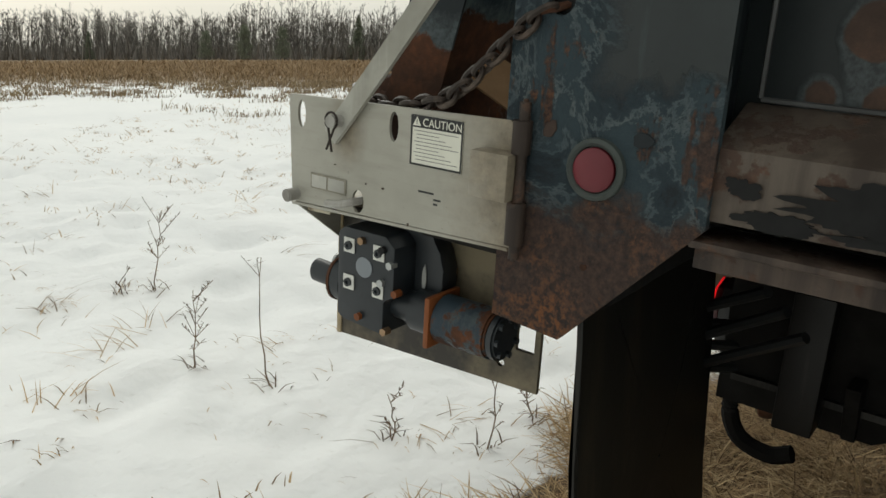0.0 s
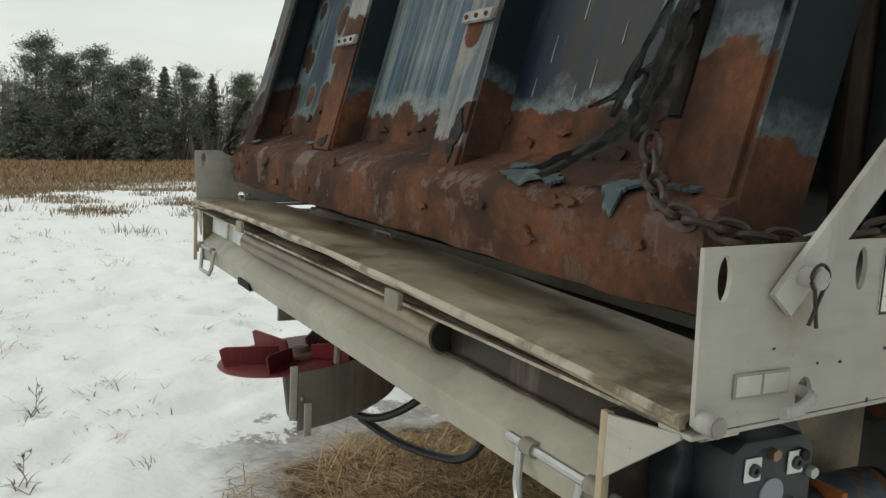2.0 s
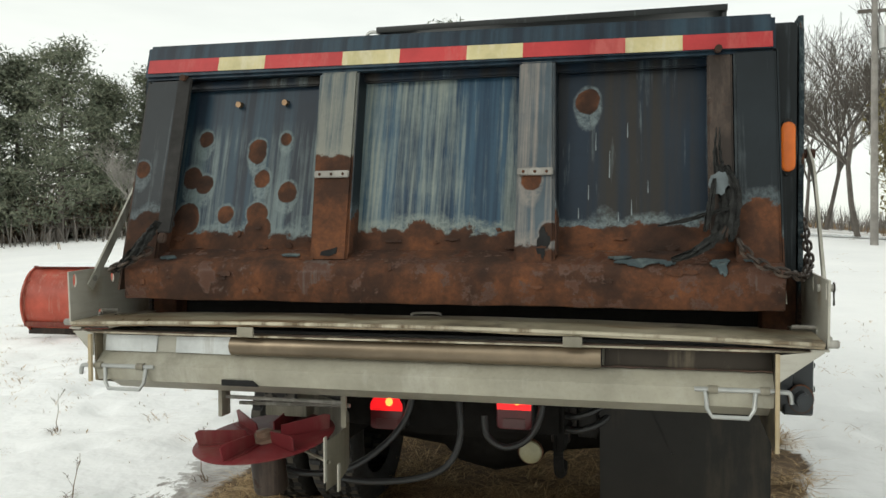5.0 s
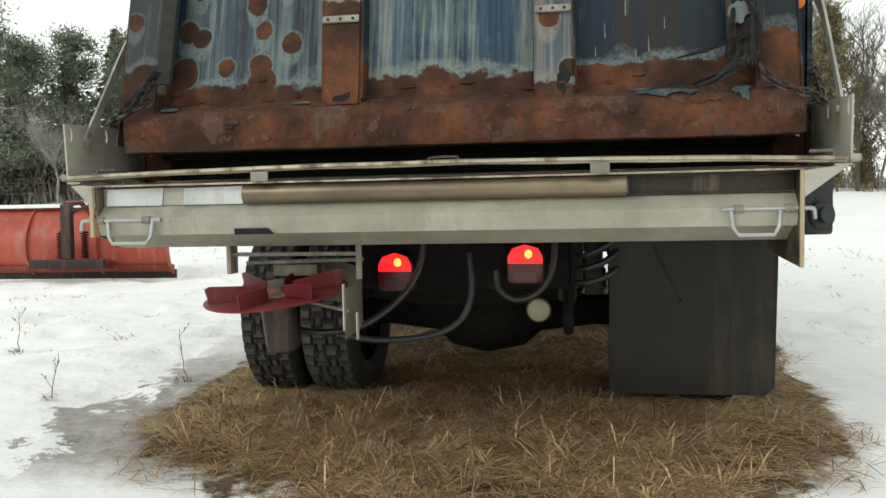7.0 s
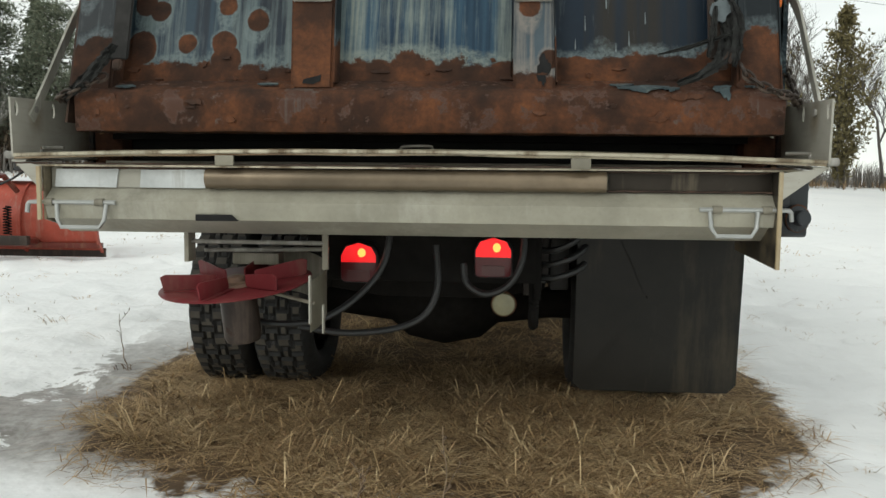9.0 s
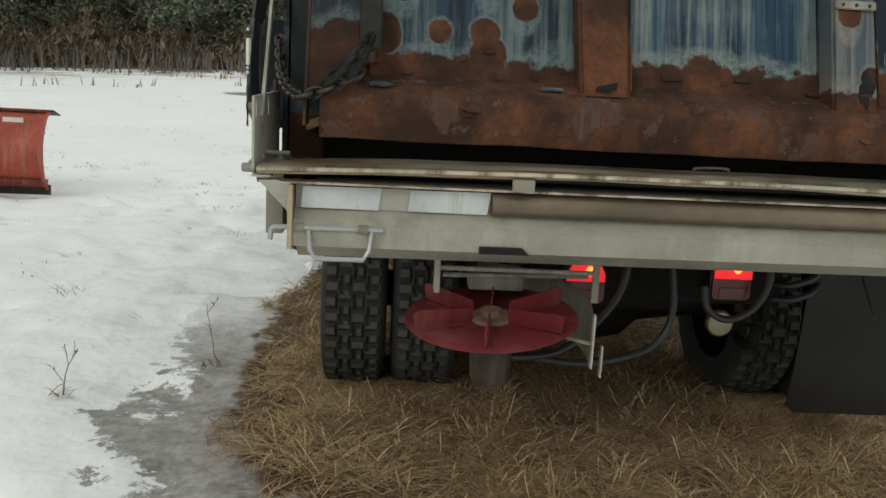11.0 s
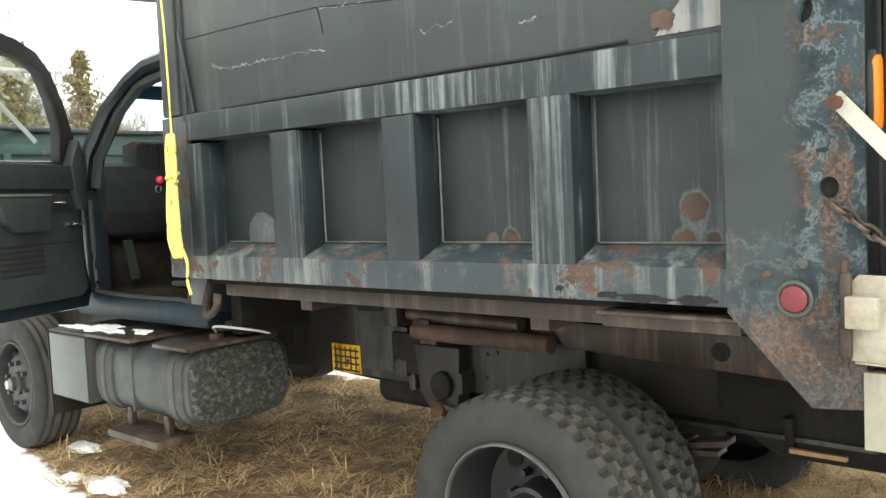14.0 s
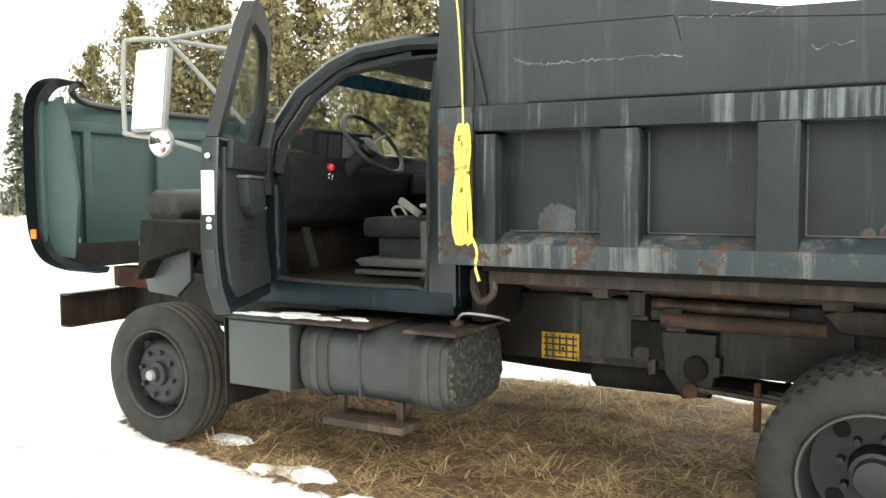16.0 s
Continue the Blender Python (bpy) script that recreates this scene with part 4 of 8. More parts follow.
    for i, (y, z, a, b) in enumerate(((0.72, 1.205, 0.05, 0.012), (0.86, 1.203, 0.07, 0.010), (0.97, 1.207, 0.03, 0.008), (1.12, 1.22, 0.012, 0.008))):
        part("rust_hole", prism(torn(y, z, a, b, 20 + i), "x", *sorted((s * 1.189, s * 1.1925))), m_void, body)
    part("rail_angle", prism([(s * 1.10, 1.165), (s * 1.2, 1.165), (s * 1.2, 1.155), (s * 1.17, 1.15), (s * 1.17, 1.12), (s * 1.10, 1.12)], "y", 0.62, 1.0, 0.003), m_rust_dark, body)
    arm = part("support_arm", tube(smooth_line([(s * 1.209, 0.0, 1.210), (s * 1.216, 0.115, 1.342), (s * 1.224, 0.245, 1.497), (s * 1.226, 0.32, 1.585), (s * 1.216, 0.388, 1.662)], 4), 0.02, 4, None, False, (0.004, 0.017)), m_arm, truck, "pale flat steel support arm")
    part("arm_bolt", cyl((s * 1.2, 0.384, 1.649), (s * 1.24, 0.384, 1.649), 0.016, None, 8), m_rust, arm)
for i, (y, z, a, b) in enumerate(((0.86, 1.235, 0.13, 0.030), (0.675, 1.242, 0.022, 0.012), (1.08, 1.245, 0.10, 0.024))):
    part("rust_hole", prism(torn(y, z, a, b, 120 + i), "x", 1.1930, 1.1942), m_void, body)
part("headboard", box(-1.16, 1.16, 2.95, 3.0, 1.2, 2.46, 0.01), m_side, body)
part("front_bulkhead", box(-1.19, -1.10, 2.95, 3.12, 1.19, 1.872, 0.008), m_rail_low, body)
part("front_post", box(-1.185, -1.10, 2.99, 3.115, 1.876, 2.46, 0.008), m_board, body)
shield = part("cab_shield", prism([(3.0, 2.76), (3.70, 2.79), (3.71, 2.82), (3.0, 2.80)], "x", -1.16, 1.16, 0.004), m_side, body, "grey-black cab shield ahead of the box")
for s in (-1, 1):
    part("shield_side", prism([(3.02, 2.36), (3.12, 2.37), (3.70, 2.50), (3.70, 2.785), (3.02, 2.757)], "x", *sorted((s * 1.13, s * 1.155)), 0.004), m_board, shield)
part("tarp_roll", cyl((-1.12, 3.08, 2.60), (1.12, 3.08, 2.60), 0.045, None, 14), m_tarp, body, "rolled black tarp")
sag = bmesh.new()
grid = [[sag.verts.new((-1.1 + 2.2 * i / 10, 3.1 - 0.8 * j / 8, 2.66 - 0.05 * math.sin(math.pi * i / 10) * (j / 8) - 0.22 * (j / 8) ** 1.5)) for i in range(11)] for j in range(9)]
for a, b in zip(grid, grid[1:]):
    for k in range(10):
        sag.faces.new((a[k], a[k + 1], b[k + 1], b[k]))
bmesh.ops.solidify(sag, geom=sag.faces[:], thickness=0.004)
part("tarp", sag, m_tarp, body, "black mesh tarp over the box front")
for s in (-1, 1):
    part("tarp_side", prism([(3.10, 2.44), (3.10, 2.63), (2.85, 2.60), (2.30, 2.44), (2.30, 2.30)], "x", *sorted((s * 1.085, s * 1.09))), m_tarp, body)
bracket = part("tarp_bracket", box(-1.2, -1.13, 3.03, 3.12, 2.44, 2.72, 0.006), m_galv, body, "grey steel tarp bracket")
part("bracket_arm", cyl((-1.3, 3.08, 2.52), (-1.1, 3.08, 2.52), 0.012), m_white, bracket)
part("bracket_hook", tube(smooth_line([(-1.17, 3.08, 2.72), (-1.17, 3.06, 2.77), (-1.24, 3.06, 2.78), (-1.27, 3.06, 2.74), (-1.26, 3.06, 2.69)], 4), 0.012, 6), m_galv, bracket)


# the box is a little out of true: its left side sits further in
for ob in [o for o in truck.children_recursive if o.type == "MESH"]:
    xs = [v.co.x for v in ob.data.vertices]
    if ob.parent != gate and ob != gate and max(xs) < -1.04:
        for v in ob.data.vertices:
            v.co.x += 0.014


# wheels
def tyre(x, y, z, r=0.41, w=0.25, lug=True):
    """A tyre whose tread blocks are cut into its surface."""
    h = w / 2
    n = 168
    prof = [(-0.8, 0.62), (-1.0, 0.70), (-1.05, 0.80), (-1.02, 0.88), (-0.95, 0.945), (-0.88, 0.975)]
    inner = [(-0.84 + 1.68 * k / 24, 1.0) for k in range(25)]
    full = prof + inner + [(-u, q) for u, q in reversed(prof)]
    bm = bmesh.new()
    rings = []
    for j, (u, q) in enumerate(full):
        ring = []
        for i in range(n):
            a = 2 * math.pi * i / n
            rad = r * q
            if q == 1.0:
                rad = r * (1.0 - 0.02 * u * u)
                ph = i / 4 % 1
                col = (u + 0.84) / 1.68 * 4
                zig = 0.16 * (1 if (i // 4) % 2 else -1)
                near = min(abs(col - 1 - zig), abs(col - 2 + zig), abs(col - 3 - zig))
                cut = (i + 2 * int(col)) % 4 == 0
                if lug and (near < 0.14 or cut):
                    rad -= 0.013
                elif not lug and min(abs(col - 1), abs(col - 2), abs(col - 3)) < 0.12:
                    rad -= 0.009
            elif lug and q > 0.94 and i % 4 == 0:
                rad -= 0.008
            ring.append(bm.verts.new((x + u * h, y + rad * math.cos(a), z + rad * math.sin(a))))
        rings.append(ring)
    top = r * (0.985 if lug else 0.99)
    for a, b in zip(rings, rings[1:]):
        for i in range(n):
            quad = (a[i], a[(i + 1) % n], b[(i + 1) % n], b[i])
            f = bm.faces.new(quad)
            f.material_index = 1 if all(math.hypot(v.co.y - y, v.co.z - z) > top for v in quad) else 0
    return bm


def wheel(x, y, z, dual=False, r=0.41, front=False):
    s = -1 if x < 0 else 1
    if front:
        prof = [(-0.11, r * 0.63), (0.112, r * 0.645), (0.12, r * 0.63), (0.112, r * 0.605), (0.06, r * 0.58), (0.015, r * 0.565), (0.02, r * 0.53), (0.06, r * 0.47), (0.085, r * 0.41), (0.092, r * 0.36), (0.088, r * 0.2), (0.088, 0.02)]
        face, depth = 0.085, 0.03
    else:
        prof = [(-0.11, r * 0.63), (0.112, r * 0.645), (0.12, r * 0.63), (0.112, r * 0.605), (0.0, r * 0.585), (-0.09, r * 0.56), (-0.10, r * 0.48), (-0.095, r * 0.25), (-0.095, 0.02)]
        face, depth = -0.095, 0.04
    w = part("wheel", lathe(prof, (x, y, z), (s, 0, 0), 48), m_wheel, truck, "dusty dark steel wheel")
    part("tyre", tyre(x, y, z, r, 0.25, not front), m_tyre, w).data.materials.append(m_tread)
    px = x + s * face
    part("hub", lathe([(0.0, 0.07), (0.025, 0.066), (0.035, 0.044), (0.055, 0.04), (0.058, 0.02), (0.058, 0.001)] if front else [(0.0, 0.10), (0.10, 0.09), (0.105, 0.075), (0.15, 0.07), (0.155, 0.02), (0.155, 0.001)], (px, y, z), (s, 0, 0), 24), m_wheel, w)
    if front:
        part("hub_cap", lathe([(0, 0.028), (0.02, 0.026), (0.022, 0.001)], (px + s * 0.056, y, z), (s, 0, 0), 20), m_pale, w, "pale worn hub cap")
    for i in range(8):
        a = 2 * math.pi * (i + 0.3) / 8
        c = Vector((px, y + 0.125 * math.cos(a), z + 0.125 * math.sin(a)))
        part("lug_nut", cyl(c, c + Vector((s * depth, 0, 0)), 0.017, 0.013, 6), m_wheel, w)
    for i in range(4):
        a = 2 * math.pi * (i + 0.55) / 4
        c = Vector((x + s * (0.052 if front else -0.094), y + 0.185 * math.cos(a), z + 0.185 * math.sin(a)))
        part("hand_hole", lathe([(0, 0.032), (0.006, 0.032), (0.006, 0.001)], c, (s, 0, 0), 14), m_void, w)
    part("rim_edge", lathe([(0.118, r * 0.635), (0.124, r * 0.63), (0.124, r * 0.618), (0.117, r * 0.612)], (x, y, z), (s, 0, 0), 48, None, False), m_rim_edge, w)
    if dual:
        part("inner_tyre", tyre(x - s * 0.285, y, z, r), m_rubber, w).data.materials.append(m_tread)
    return w


for s in (-1, 1):
    wheel(s * 0.985, 1.39, 0.455, True)
    wheel(s * 1.035, 4.965, 0.503, False, 0.39, True)

# chassis
for s in (-1, 1):
    part("frame_rail", prism([(s * 0.36, 0.66), (s * 0.44, 0.66), (s * 0.44, 0.675), (s * 0.375, 0.675), (s * 0.375, 0.975), (s * 0.44, 0.975), (s * 0.44, 0.99), (s * 0.36, 0.99)], "y", 0.5, 6.05), m_frame, truck)
    part("rail_web", box(*sorted((s * 0.425, s * 0.445)), 1.5, 4.3, 0.668, 0.982, 0.003), m_frame, truck)
    part("subframe_rail", box(*sorted((s * 0.34, s * 0.46)), 0.45, 3.0, 1.01, 1.155, 0.008), m_rust_dark, truck)
    spring = part("leaf_spring", prism([(0.92, 0.64), (1.39, 0.545), (2.15, 0.60), (2.15, 0.62), (1.39, 0.57), (0.92, 0.66)], "x", *sorted((s * 0.47, s * 0.55)), 0.003), m_rust_dark, truck)
    for k in range(3):
        w = 0.44 - 0.1 * k
        part("leaf", prism([(1.39 - w, 0.632 + 0.026 * k - 0.03), (1.39, 0.56 + 0.026 * k), (1.39 + w, 0.632 + 0.026 * k - 0.03), (1.39 + w, 0.65 + 0.026 * k - 0.03), (1.39, 0.582 + 0.026 * k), (1.39 - w, 0.65 + 0.026 * k - 0.03)], "x", *sorted((s * 0.47, s * 0.55)), 0.003), m_rust_dark, spring)
    part("spring_hanger", prism([(2.08, 0.58), (2.2, 0.55), (2.28, 0.66), (2.3, 0.86), (2.05, 0.86), (2.06, 0.66)], "x", *sorted((s * 0.455, s * 0.53)), 0.01), m_frame, truck)
    part("spring_eye", cyl((s * 0.44, 2.16, 0.60), (s * 0.56, 2.16, 0.60), 0.035, None, 14), m_rust, truck)
    part("spring_bolt", box(*sorted((s * 0.50, s * 0.53)), 1.86, 1.89, 0.44, 0.66, 0.005), m_rust, truck)
    part("hitch_gusset", prism([(0.47, 0.60), (0.80, 0.60), (1.0, 0.72), (1.0, 1.0), (0.47, 1.0)], "x", *sorted((s * 0.40, s * 0.425)), 0.004), m_grime, truck)
part("hitch_plate", box(-0.42, 0.42, 0.47, 0.50, 0.66, 1.0, 0.006), m_grime, truck)
part("tow_hook", tube(smooth_line([(0.40, 0.52, 0.66), (0.40, 0.50, 0.58), (0.40, 0.53, 0.51), (0.40, 0.60, 0.49), (0.40, 0.65, 0.51)], 6), 0.02, 8), m_grime, truck)
part("rear_axle", lathe([(-0.95, 0.08), (-0.5, 0.07), (-0.25, 0.10), (-0.17, 0.17), (0, 0.205), (0.17, 0.17), (0.25, 0.10), (0.5, 0.07), (0.95, 0.08)], (0, 1.39, 0.455), (1, 0, 0), 28), m_grime, truck)
part("drive_shaft", cyl((0, 1.55, 0.5), (0, 4.0, 0.6), 0.05, None, 12), m_grime, truck)
part("front_axle", box(-1.0, 1.0, 4.83, 4.93, 0.47, 0.56, 0.01), m_grime, truck)
part("engine_block", box(-0.33, 0.33, 4.55, 5.55, 0.75, 1.42, 0.05), m_grime, truck)
part("intake_pipe", cyl((-0.45, 4.75, 1.45), (-0.40, 5.4, 1.47), 0.07, None, 14), m_rust_dark, truck)
part("air_cleaner", cyl((-0.62, 5.0, 1.44), (-0.62, 5.5, 1.44), 0.10, None, 18, None, 0.01), m_frame, truck)
part("radiator", box(-0.42, 0.42, 5.62, 5.72, 0.85, 1.52, 0.01), m_rust_dark, truck)
part("bumper", prism([(6.04, 0.65), (6.12, 0.65), (6.13, 0.66), (6.13, 0.86), (6.12, 0.87), (6.04, 0.87), (6.04, 0.86), (6.115, 0.855), (6.115, 0.665), (6.04, 0.66)], "x", -0.9, 0.9), m_rust_dark, truck)
flap = holed([(0.55, 0.29), (0.58, 0.265), (1.095, 0.275), (1.125, 0.305), (1.125, 1.15), (0.55, 1.15)], [oval(0.80, 0.62, 0.004, 0.004, 8)], "y", 0.436, 0.446)
bmesh.ops.subdivide_edges(flap, edges=[e for e in flap.edges if e.calc_length() > 0.2], cuts=3)
for v in flap.verts:
    v.co.y += 0.07 * (1.15 - v.co.z) + 0.02 * math.sin(3 * v.co.x) * (1.15 - v.co.z) + 0.012 * noise.noise(v.co * 3)
part("mud_flap", flap, m_flap, truck, "black rubber mud flap with scuffs")
part("flap_bracket", box(0.5, 1.12, 0.45, 0.48, 1.10, 1.16, 0.005), m_rust_dark, truck)
# rear lamps
for x, z in ((-0.227, 0.738), (0.253, 0.765)):
    outline = [(x - 0.068, z - 0.07), (x - 0.055, z - 0.08), (x + 0.055, z - 0.08), (x + 0.068, z - 0.07), (x + 0.068, z + 0.02), (x + 0.05, z + 0.055), (x, z + 0.07), (x - 0.05, z + 0.055), (x - 0.068, z + 0.02)]
    lamp = part("tail_lamp", prism(outline, "y", 0.415, 0.47, 0.006), m_black, truck)
    part("lens", prism([(x + (a - x) * 0.94, z + (b - z) * 0.94) for a, b in outline], "y", 0.400, 0.4145, 0.004), m_red_tail, lamp, "red lens")
    part("lit_lens", prism([(x - 0.062, z - 0.004), (x + 0.062, z - 0.004), (x + 0.062, z + 0.02), (x + 0.046, z + 0.05), (x, z + 0.065), (x - 0.046, z + 0.05), (x - 0.062, z + 0.02)], "y", 0.396, 0.3995), m_lamp_lit, lamp, "lit brake lamp")
    part("bulb", prism(oval(x + 0.012, z + 0.03, 0.014, 0.016, 14), "y", 0.392, 0.3955), m_lamp_hot, lamp, "glowing orange bulb")
    part("plate_window", prism(rect(x - 0.04, x + 0.04, z - 0.07, z - 0.035), "y", 0.396, 0.3995), m_tail_low, lamp)
back = part("reversing_lamp", lathe([(0, 0.03), (0.03, 0.045), (0.05, 0.048), (0.055, 0.045)], (0.29, 0.60, 0.572), (0, -1, 0), 24), m_rust, truck)
part("lens", lathe([(0, 0.044), (0.008, 0.04), (0.014, 0.02), (0.015, 0.001)], (0.29, 0.546, 0.572), (0, -1, 0), 24), m_lamp_glass, back, "clear ribbed lens")
part("hanger_bar", box(0.385, 0.455, 0.62, 0.64, 0.66, 0.95, 0.004), m_rust_dark, truck)
part("cross_member", box(-0.40, 0.40, 0.62, 0.66, 0.70, 0.95, 0.006), m_grime, truck)
part("tail_plate", prism([(-0.47, 0.74), (-0.44, 0.60), (-0.2, 0.565), (0.2, 0.565), (0.44, 0.60), (0.50, 0.74)], "y", 0.74, 0.77, 0.006), m_grime, truck)
part("tail_bracket", box(0.36, 0.43, 0.60, 0.63, 0.60, 0.92, 0.006), m_rust_dark, truck)
part("side_bracket", box(0.46, 0.53, 0.62, 0.7, 0.62, 0.92, 0.006), m_frame, truck)

# clutter along the chassis, seen below the body
part("stencil_plate", box(-0.452, -0.447, 2.73, 2.93, 0.665, 0.80), m_gold, truck, "black panel with worn yellow stencil paint")
for k in range(4):
    part("stencil_bar", box(-0.4535, -0.4525, 2.74, 2.92, 0.672 + 0.032 * k, 0.682 + 0.032 * k), m_black, truck)
for k in range(5):
    part("stencil_bar", box(-0.4548, -0.4538, 2.755 + 0.036 * k, 2.765 + 0.036 * k, 0.668 + 0.012 * (k % 3), 0.79), m_black, truck)
part("hoist_tube", cyl((-0.50, 1.75, 0.975), (-0.50, 2.35, 0.985), 0.028, None, 12), m_rust_dark, truck)
part("hoist_arm", prism([(0.62, 0.86), (1.55, 0.90), (1.62, 0.98), (1.55, 1.0), (0.62, 1.0)], "x", -0.50, -0.455, 0.008), m_rust_dark, truck)
part("arm_hole", cyl((-0.503, 0.95, 0.94), (-0.497, 0.95, 0.94), 0.032, None, 18), m_void, truck)
part("body_block", box(-0.55, -0.42, 1.50, 1.62, 1.0, 1.10, 0.008), m_rust_dark, truck)
part("cross_sill", box(-1.0, 1.0, 2.40, 2.47, 1.06, 1.15, 0.006), m_rust_dark, truck)
part("cross_sill", box(-1.0, 1.0, 1.28, 1.35, 1.06, 1.15, 0.006), m_rust_dark, truck)
part("side_sill", box(-1.02, -0.94, 0.9, 2.95, 1.10, 1.16, 0.006), m_rust_dark, truck)
part("valve_block", box(-0.52, -0.445, 2.28, 2.45, 0.72, 0.90, 0.01), m_grime, truck)
part("air_tank", cyl((-0.30, 2.1, 0.60), (-0.30, 2.7, 0.60), 0.085, None, 20, None, 0.02), m_grime, truck)
part("muffler", cyl((0.18, 2.2, 0.58), (0.18, 2.85, 0.58), 0.10, None, 20, None, 0.02), m_rust_dark, truck)
part("yellow_rod", box(-0.47, -0.45, 0.58, 0.75, 0.63, 0.645, 0.002), m_card, truck)
for i in range(30):
    y, z = random.uniform(1.7, 2.9), random.uniform(0.70, 0.96)
    part("frame_bolt", cyl((-0.444, y, z), (-0.455, y, z), 0.009, None, 6), m_frame, truck)
for k, pts in enumerate(([(0.66, 0.60, 0.95), (0.56, 0.44, 0.84), (0.48, 0.43, 0.79), (0.42, 0.5, 0.78)], [(0.66, 0.64, 0.92), (0.57, 0.46, 0.79), (0.48, 0.44, 0.74), (0.42, 0.5, 0.73)], [(0.66, 0.68, 0.88), (0.58, 0.48, 0.74), (0.49, 0.45, 0.69), (0.42, 0.5, 0.68)],
                         [(-0.10, 0.36, 0.90), (-0.125, 0.33, 0.74), (-0.20, 0.30, 0.635), (-0.32, 0.24, 0.555), (-0.46, 0.2, 0.54), (-0.58, 0.2, 0.56)], [(0.36, 0.38, 0.90), (0.355, 0.36, 0.76), (0.31, 0.36, 0.67), (0.23, 0.36, 0.635), (0.165, 0.36, 0.67), (0.15, 0.37, 0.74)],
                         [(0.05, 0.40, 0.80), (0.06, 0.38, 0.66), (0.02, 0.36, 0.56), (-0.08, 0.34, 0.51), (-0.25, 0.28, 0.50), (-0.4, 0.22, 0.53)])):
    part("hydraulic_hose", tube(smooth_line(pts, 8), 0.012, 8), m_hose, truck)

# more of the dark clutter between rails and body: brackets, lines, a valve and a hoist cylinder
cl = random.Random(33)
for i in range(9):
    y, z = cl.uniform(1.95, 2.4), cl.uniform(0.62, 1.1)
    a, b = cl.uniform(0.03, 0.09), cl.uniform(0.03, 0.10)
    part("chassis_bracket", prism([(y, z), (y + a, z - 0.01), (y + a * 1.2, z + b * 0.7), (y + a * 0.7, z + b), (y, z + b * 0.9)], "x", -0.50 - cl.uniform(0, 0.05), -0.448, 0.006), cl.choice((m_grime, m_rust_dark, m_frame)), truck)
part("body_long_sill", box(-0.53, -0.40, 0.95, 2.98, 1.035, 1.115, 0.008), m_rust_dull, truck, "brown rusted long sill under the box")
part("sill_lip", box(-0.56, -0.53, 1.30, 2.98, 1.035, 1.05, 0.003), m_rust_dull, truck)
part("sill_bracket", box(-0.56, -0.45, 2.37, 2.45, 0.93, 1.09, 0.006), m_frame, truck)
part("rub_tube", cyl((-0.52, 1.60, 0.912), (-0.52, 2.30, 0.915), 0.036, None, 14), m_rust_dull, truck, "brown rusted tube along the frame")
part("fish_plate", prism([(2.30, 0.70), (2.72, 0.70), (2.72, 0.97), (2.45, 0.99), (2.30, 0.93)], "x", -0.462, -0.446, 0.004), m_mottle, truck, "flaking green-grey frame plate")
part("hanger_pad", prism(oval(2.14, 0.70, 0.055, 0.06, 18), "x", -0.56, -0.45, 0.012), m_grime, truck)
part("hoist_cylinder", cyl((-0.12, 1.3, 0.8), (-0.12, 2.9, 0.98), 0.07, None, 18), m_grime, truck)
part("body_hook", tube(smooth_line([(-1.06, 3.0, 1.16), (-1.10, 2.98, 1.08), (-1.13, 2.93, 1.03), (-1.12, 2.88, 1.06), (-1.11, 2.88, 1.12)], 5), 0.018, 8), m_rust_dark, truck)
part("cab_mount", box(-0.9, -0.5, 3.02, 3.10, 0.90, 1.14, 0.01), m_grime, truck)

# fuel tank, battery box and steps
def tank_ring(grow):
    """The tank's rounded section, in x and z."""
    out = []
    for q in range(36):
        a = 2 * math.pi * q / 36
        c, d = math.cos(a), math.sin(a)
        out.append((-0.875 + (0.278 + grow) * math.copysign(abs(c) ** 0.55, c), 0.682 + (0.183 + grow) * math.copysign(abs(d) ** 0.55, d)))
    return out


TANK_STRAPS = (3.125, 3.755)
tank = part("fuel_tank", prism(tank_ring(0), "y", 3.09, 3.93, 0.006), m_tank, truck, "dented steel fuel tank with straps")
mud = bmesh.new()
hub = mud.verts.new((-0.875, 3.075, 0.682))
rings = []
for q in range(1, 15):
    f = q / 14
    rings.append([mud.verts.new((-0.875 + (x + 0.875) * f * 0.985, 3.078 + (0.02 if q == 14 else 0) - 0.014 * max(0, noise.noise(Vector((x * f * 26, z * f * 26, 3)))) - 0.008 * noise.noise(Vector((x * f * 60, z * f * 60, 8))), 0.682 + (z - 0.682) * f * 0.985)) for x, z in tank_ring(0)])
for q in range(36):
    mud.faces.new((hub, rings[0][q], rings[0][(q + 1) % 36]))
for a, b in zip(rings, rings[1:]):
    for q in range(36):
        mud.faces.new((a[q], b[q], b[(q + 1) % 36], a[(q + 1) % 36]))
part("tank_end", mud, m_mud, tank, "mud-caked tank end")
for y in TANK_STRAPS:
    strap = part("tank_strap", prism(tank_ring(0.012), "y", y, y + 0.16, 0.012), m_tank_dark, tank)
    part("strap_rib", prism(tank_ring(0.018), "y", y + 0.06, y + 0.10, 0.005), m_tank, strap)
part("tank_rib", box(-1.156, -1.1, 3.56, 3.575, 0.53, 0.84, 0.004), m_tank_dark, tank)
part("filler_cap", cyl((-0.95, 3.15, 0.86), (-0.95, 3.15, 0.91), 0.035, None, 16), m_rust_dark, tank)
part("tank_shelf", box(-1.19, -0.7, 3.02, 3.30, 0.868, 0.885, 0.003), m_rust_dark, tank)
part("tank_shelf", box(-1.19, -0.7, 3.50, 3.95, 0.868, 0.885, 0.003), m_rust_dark, tank)
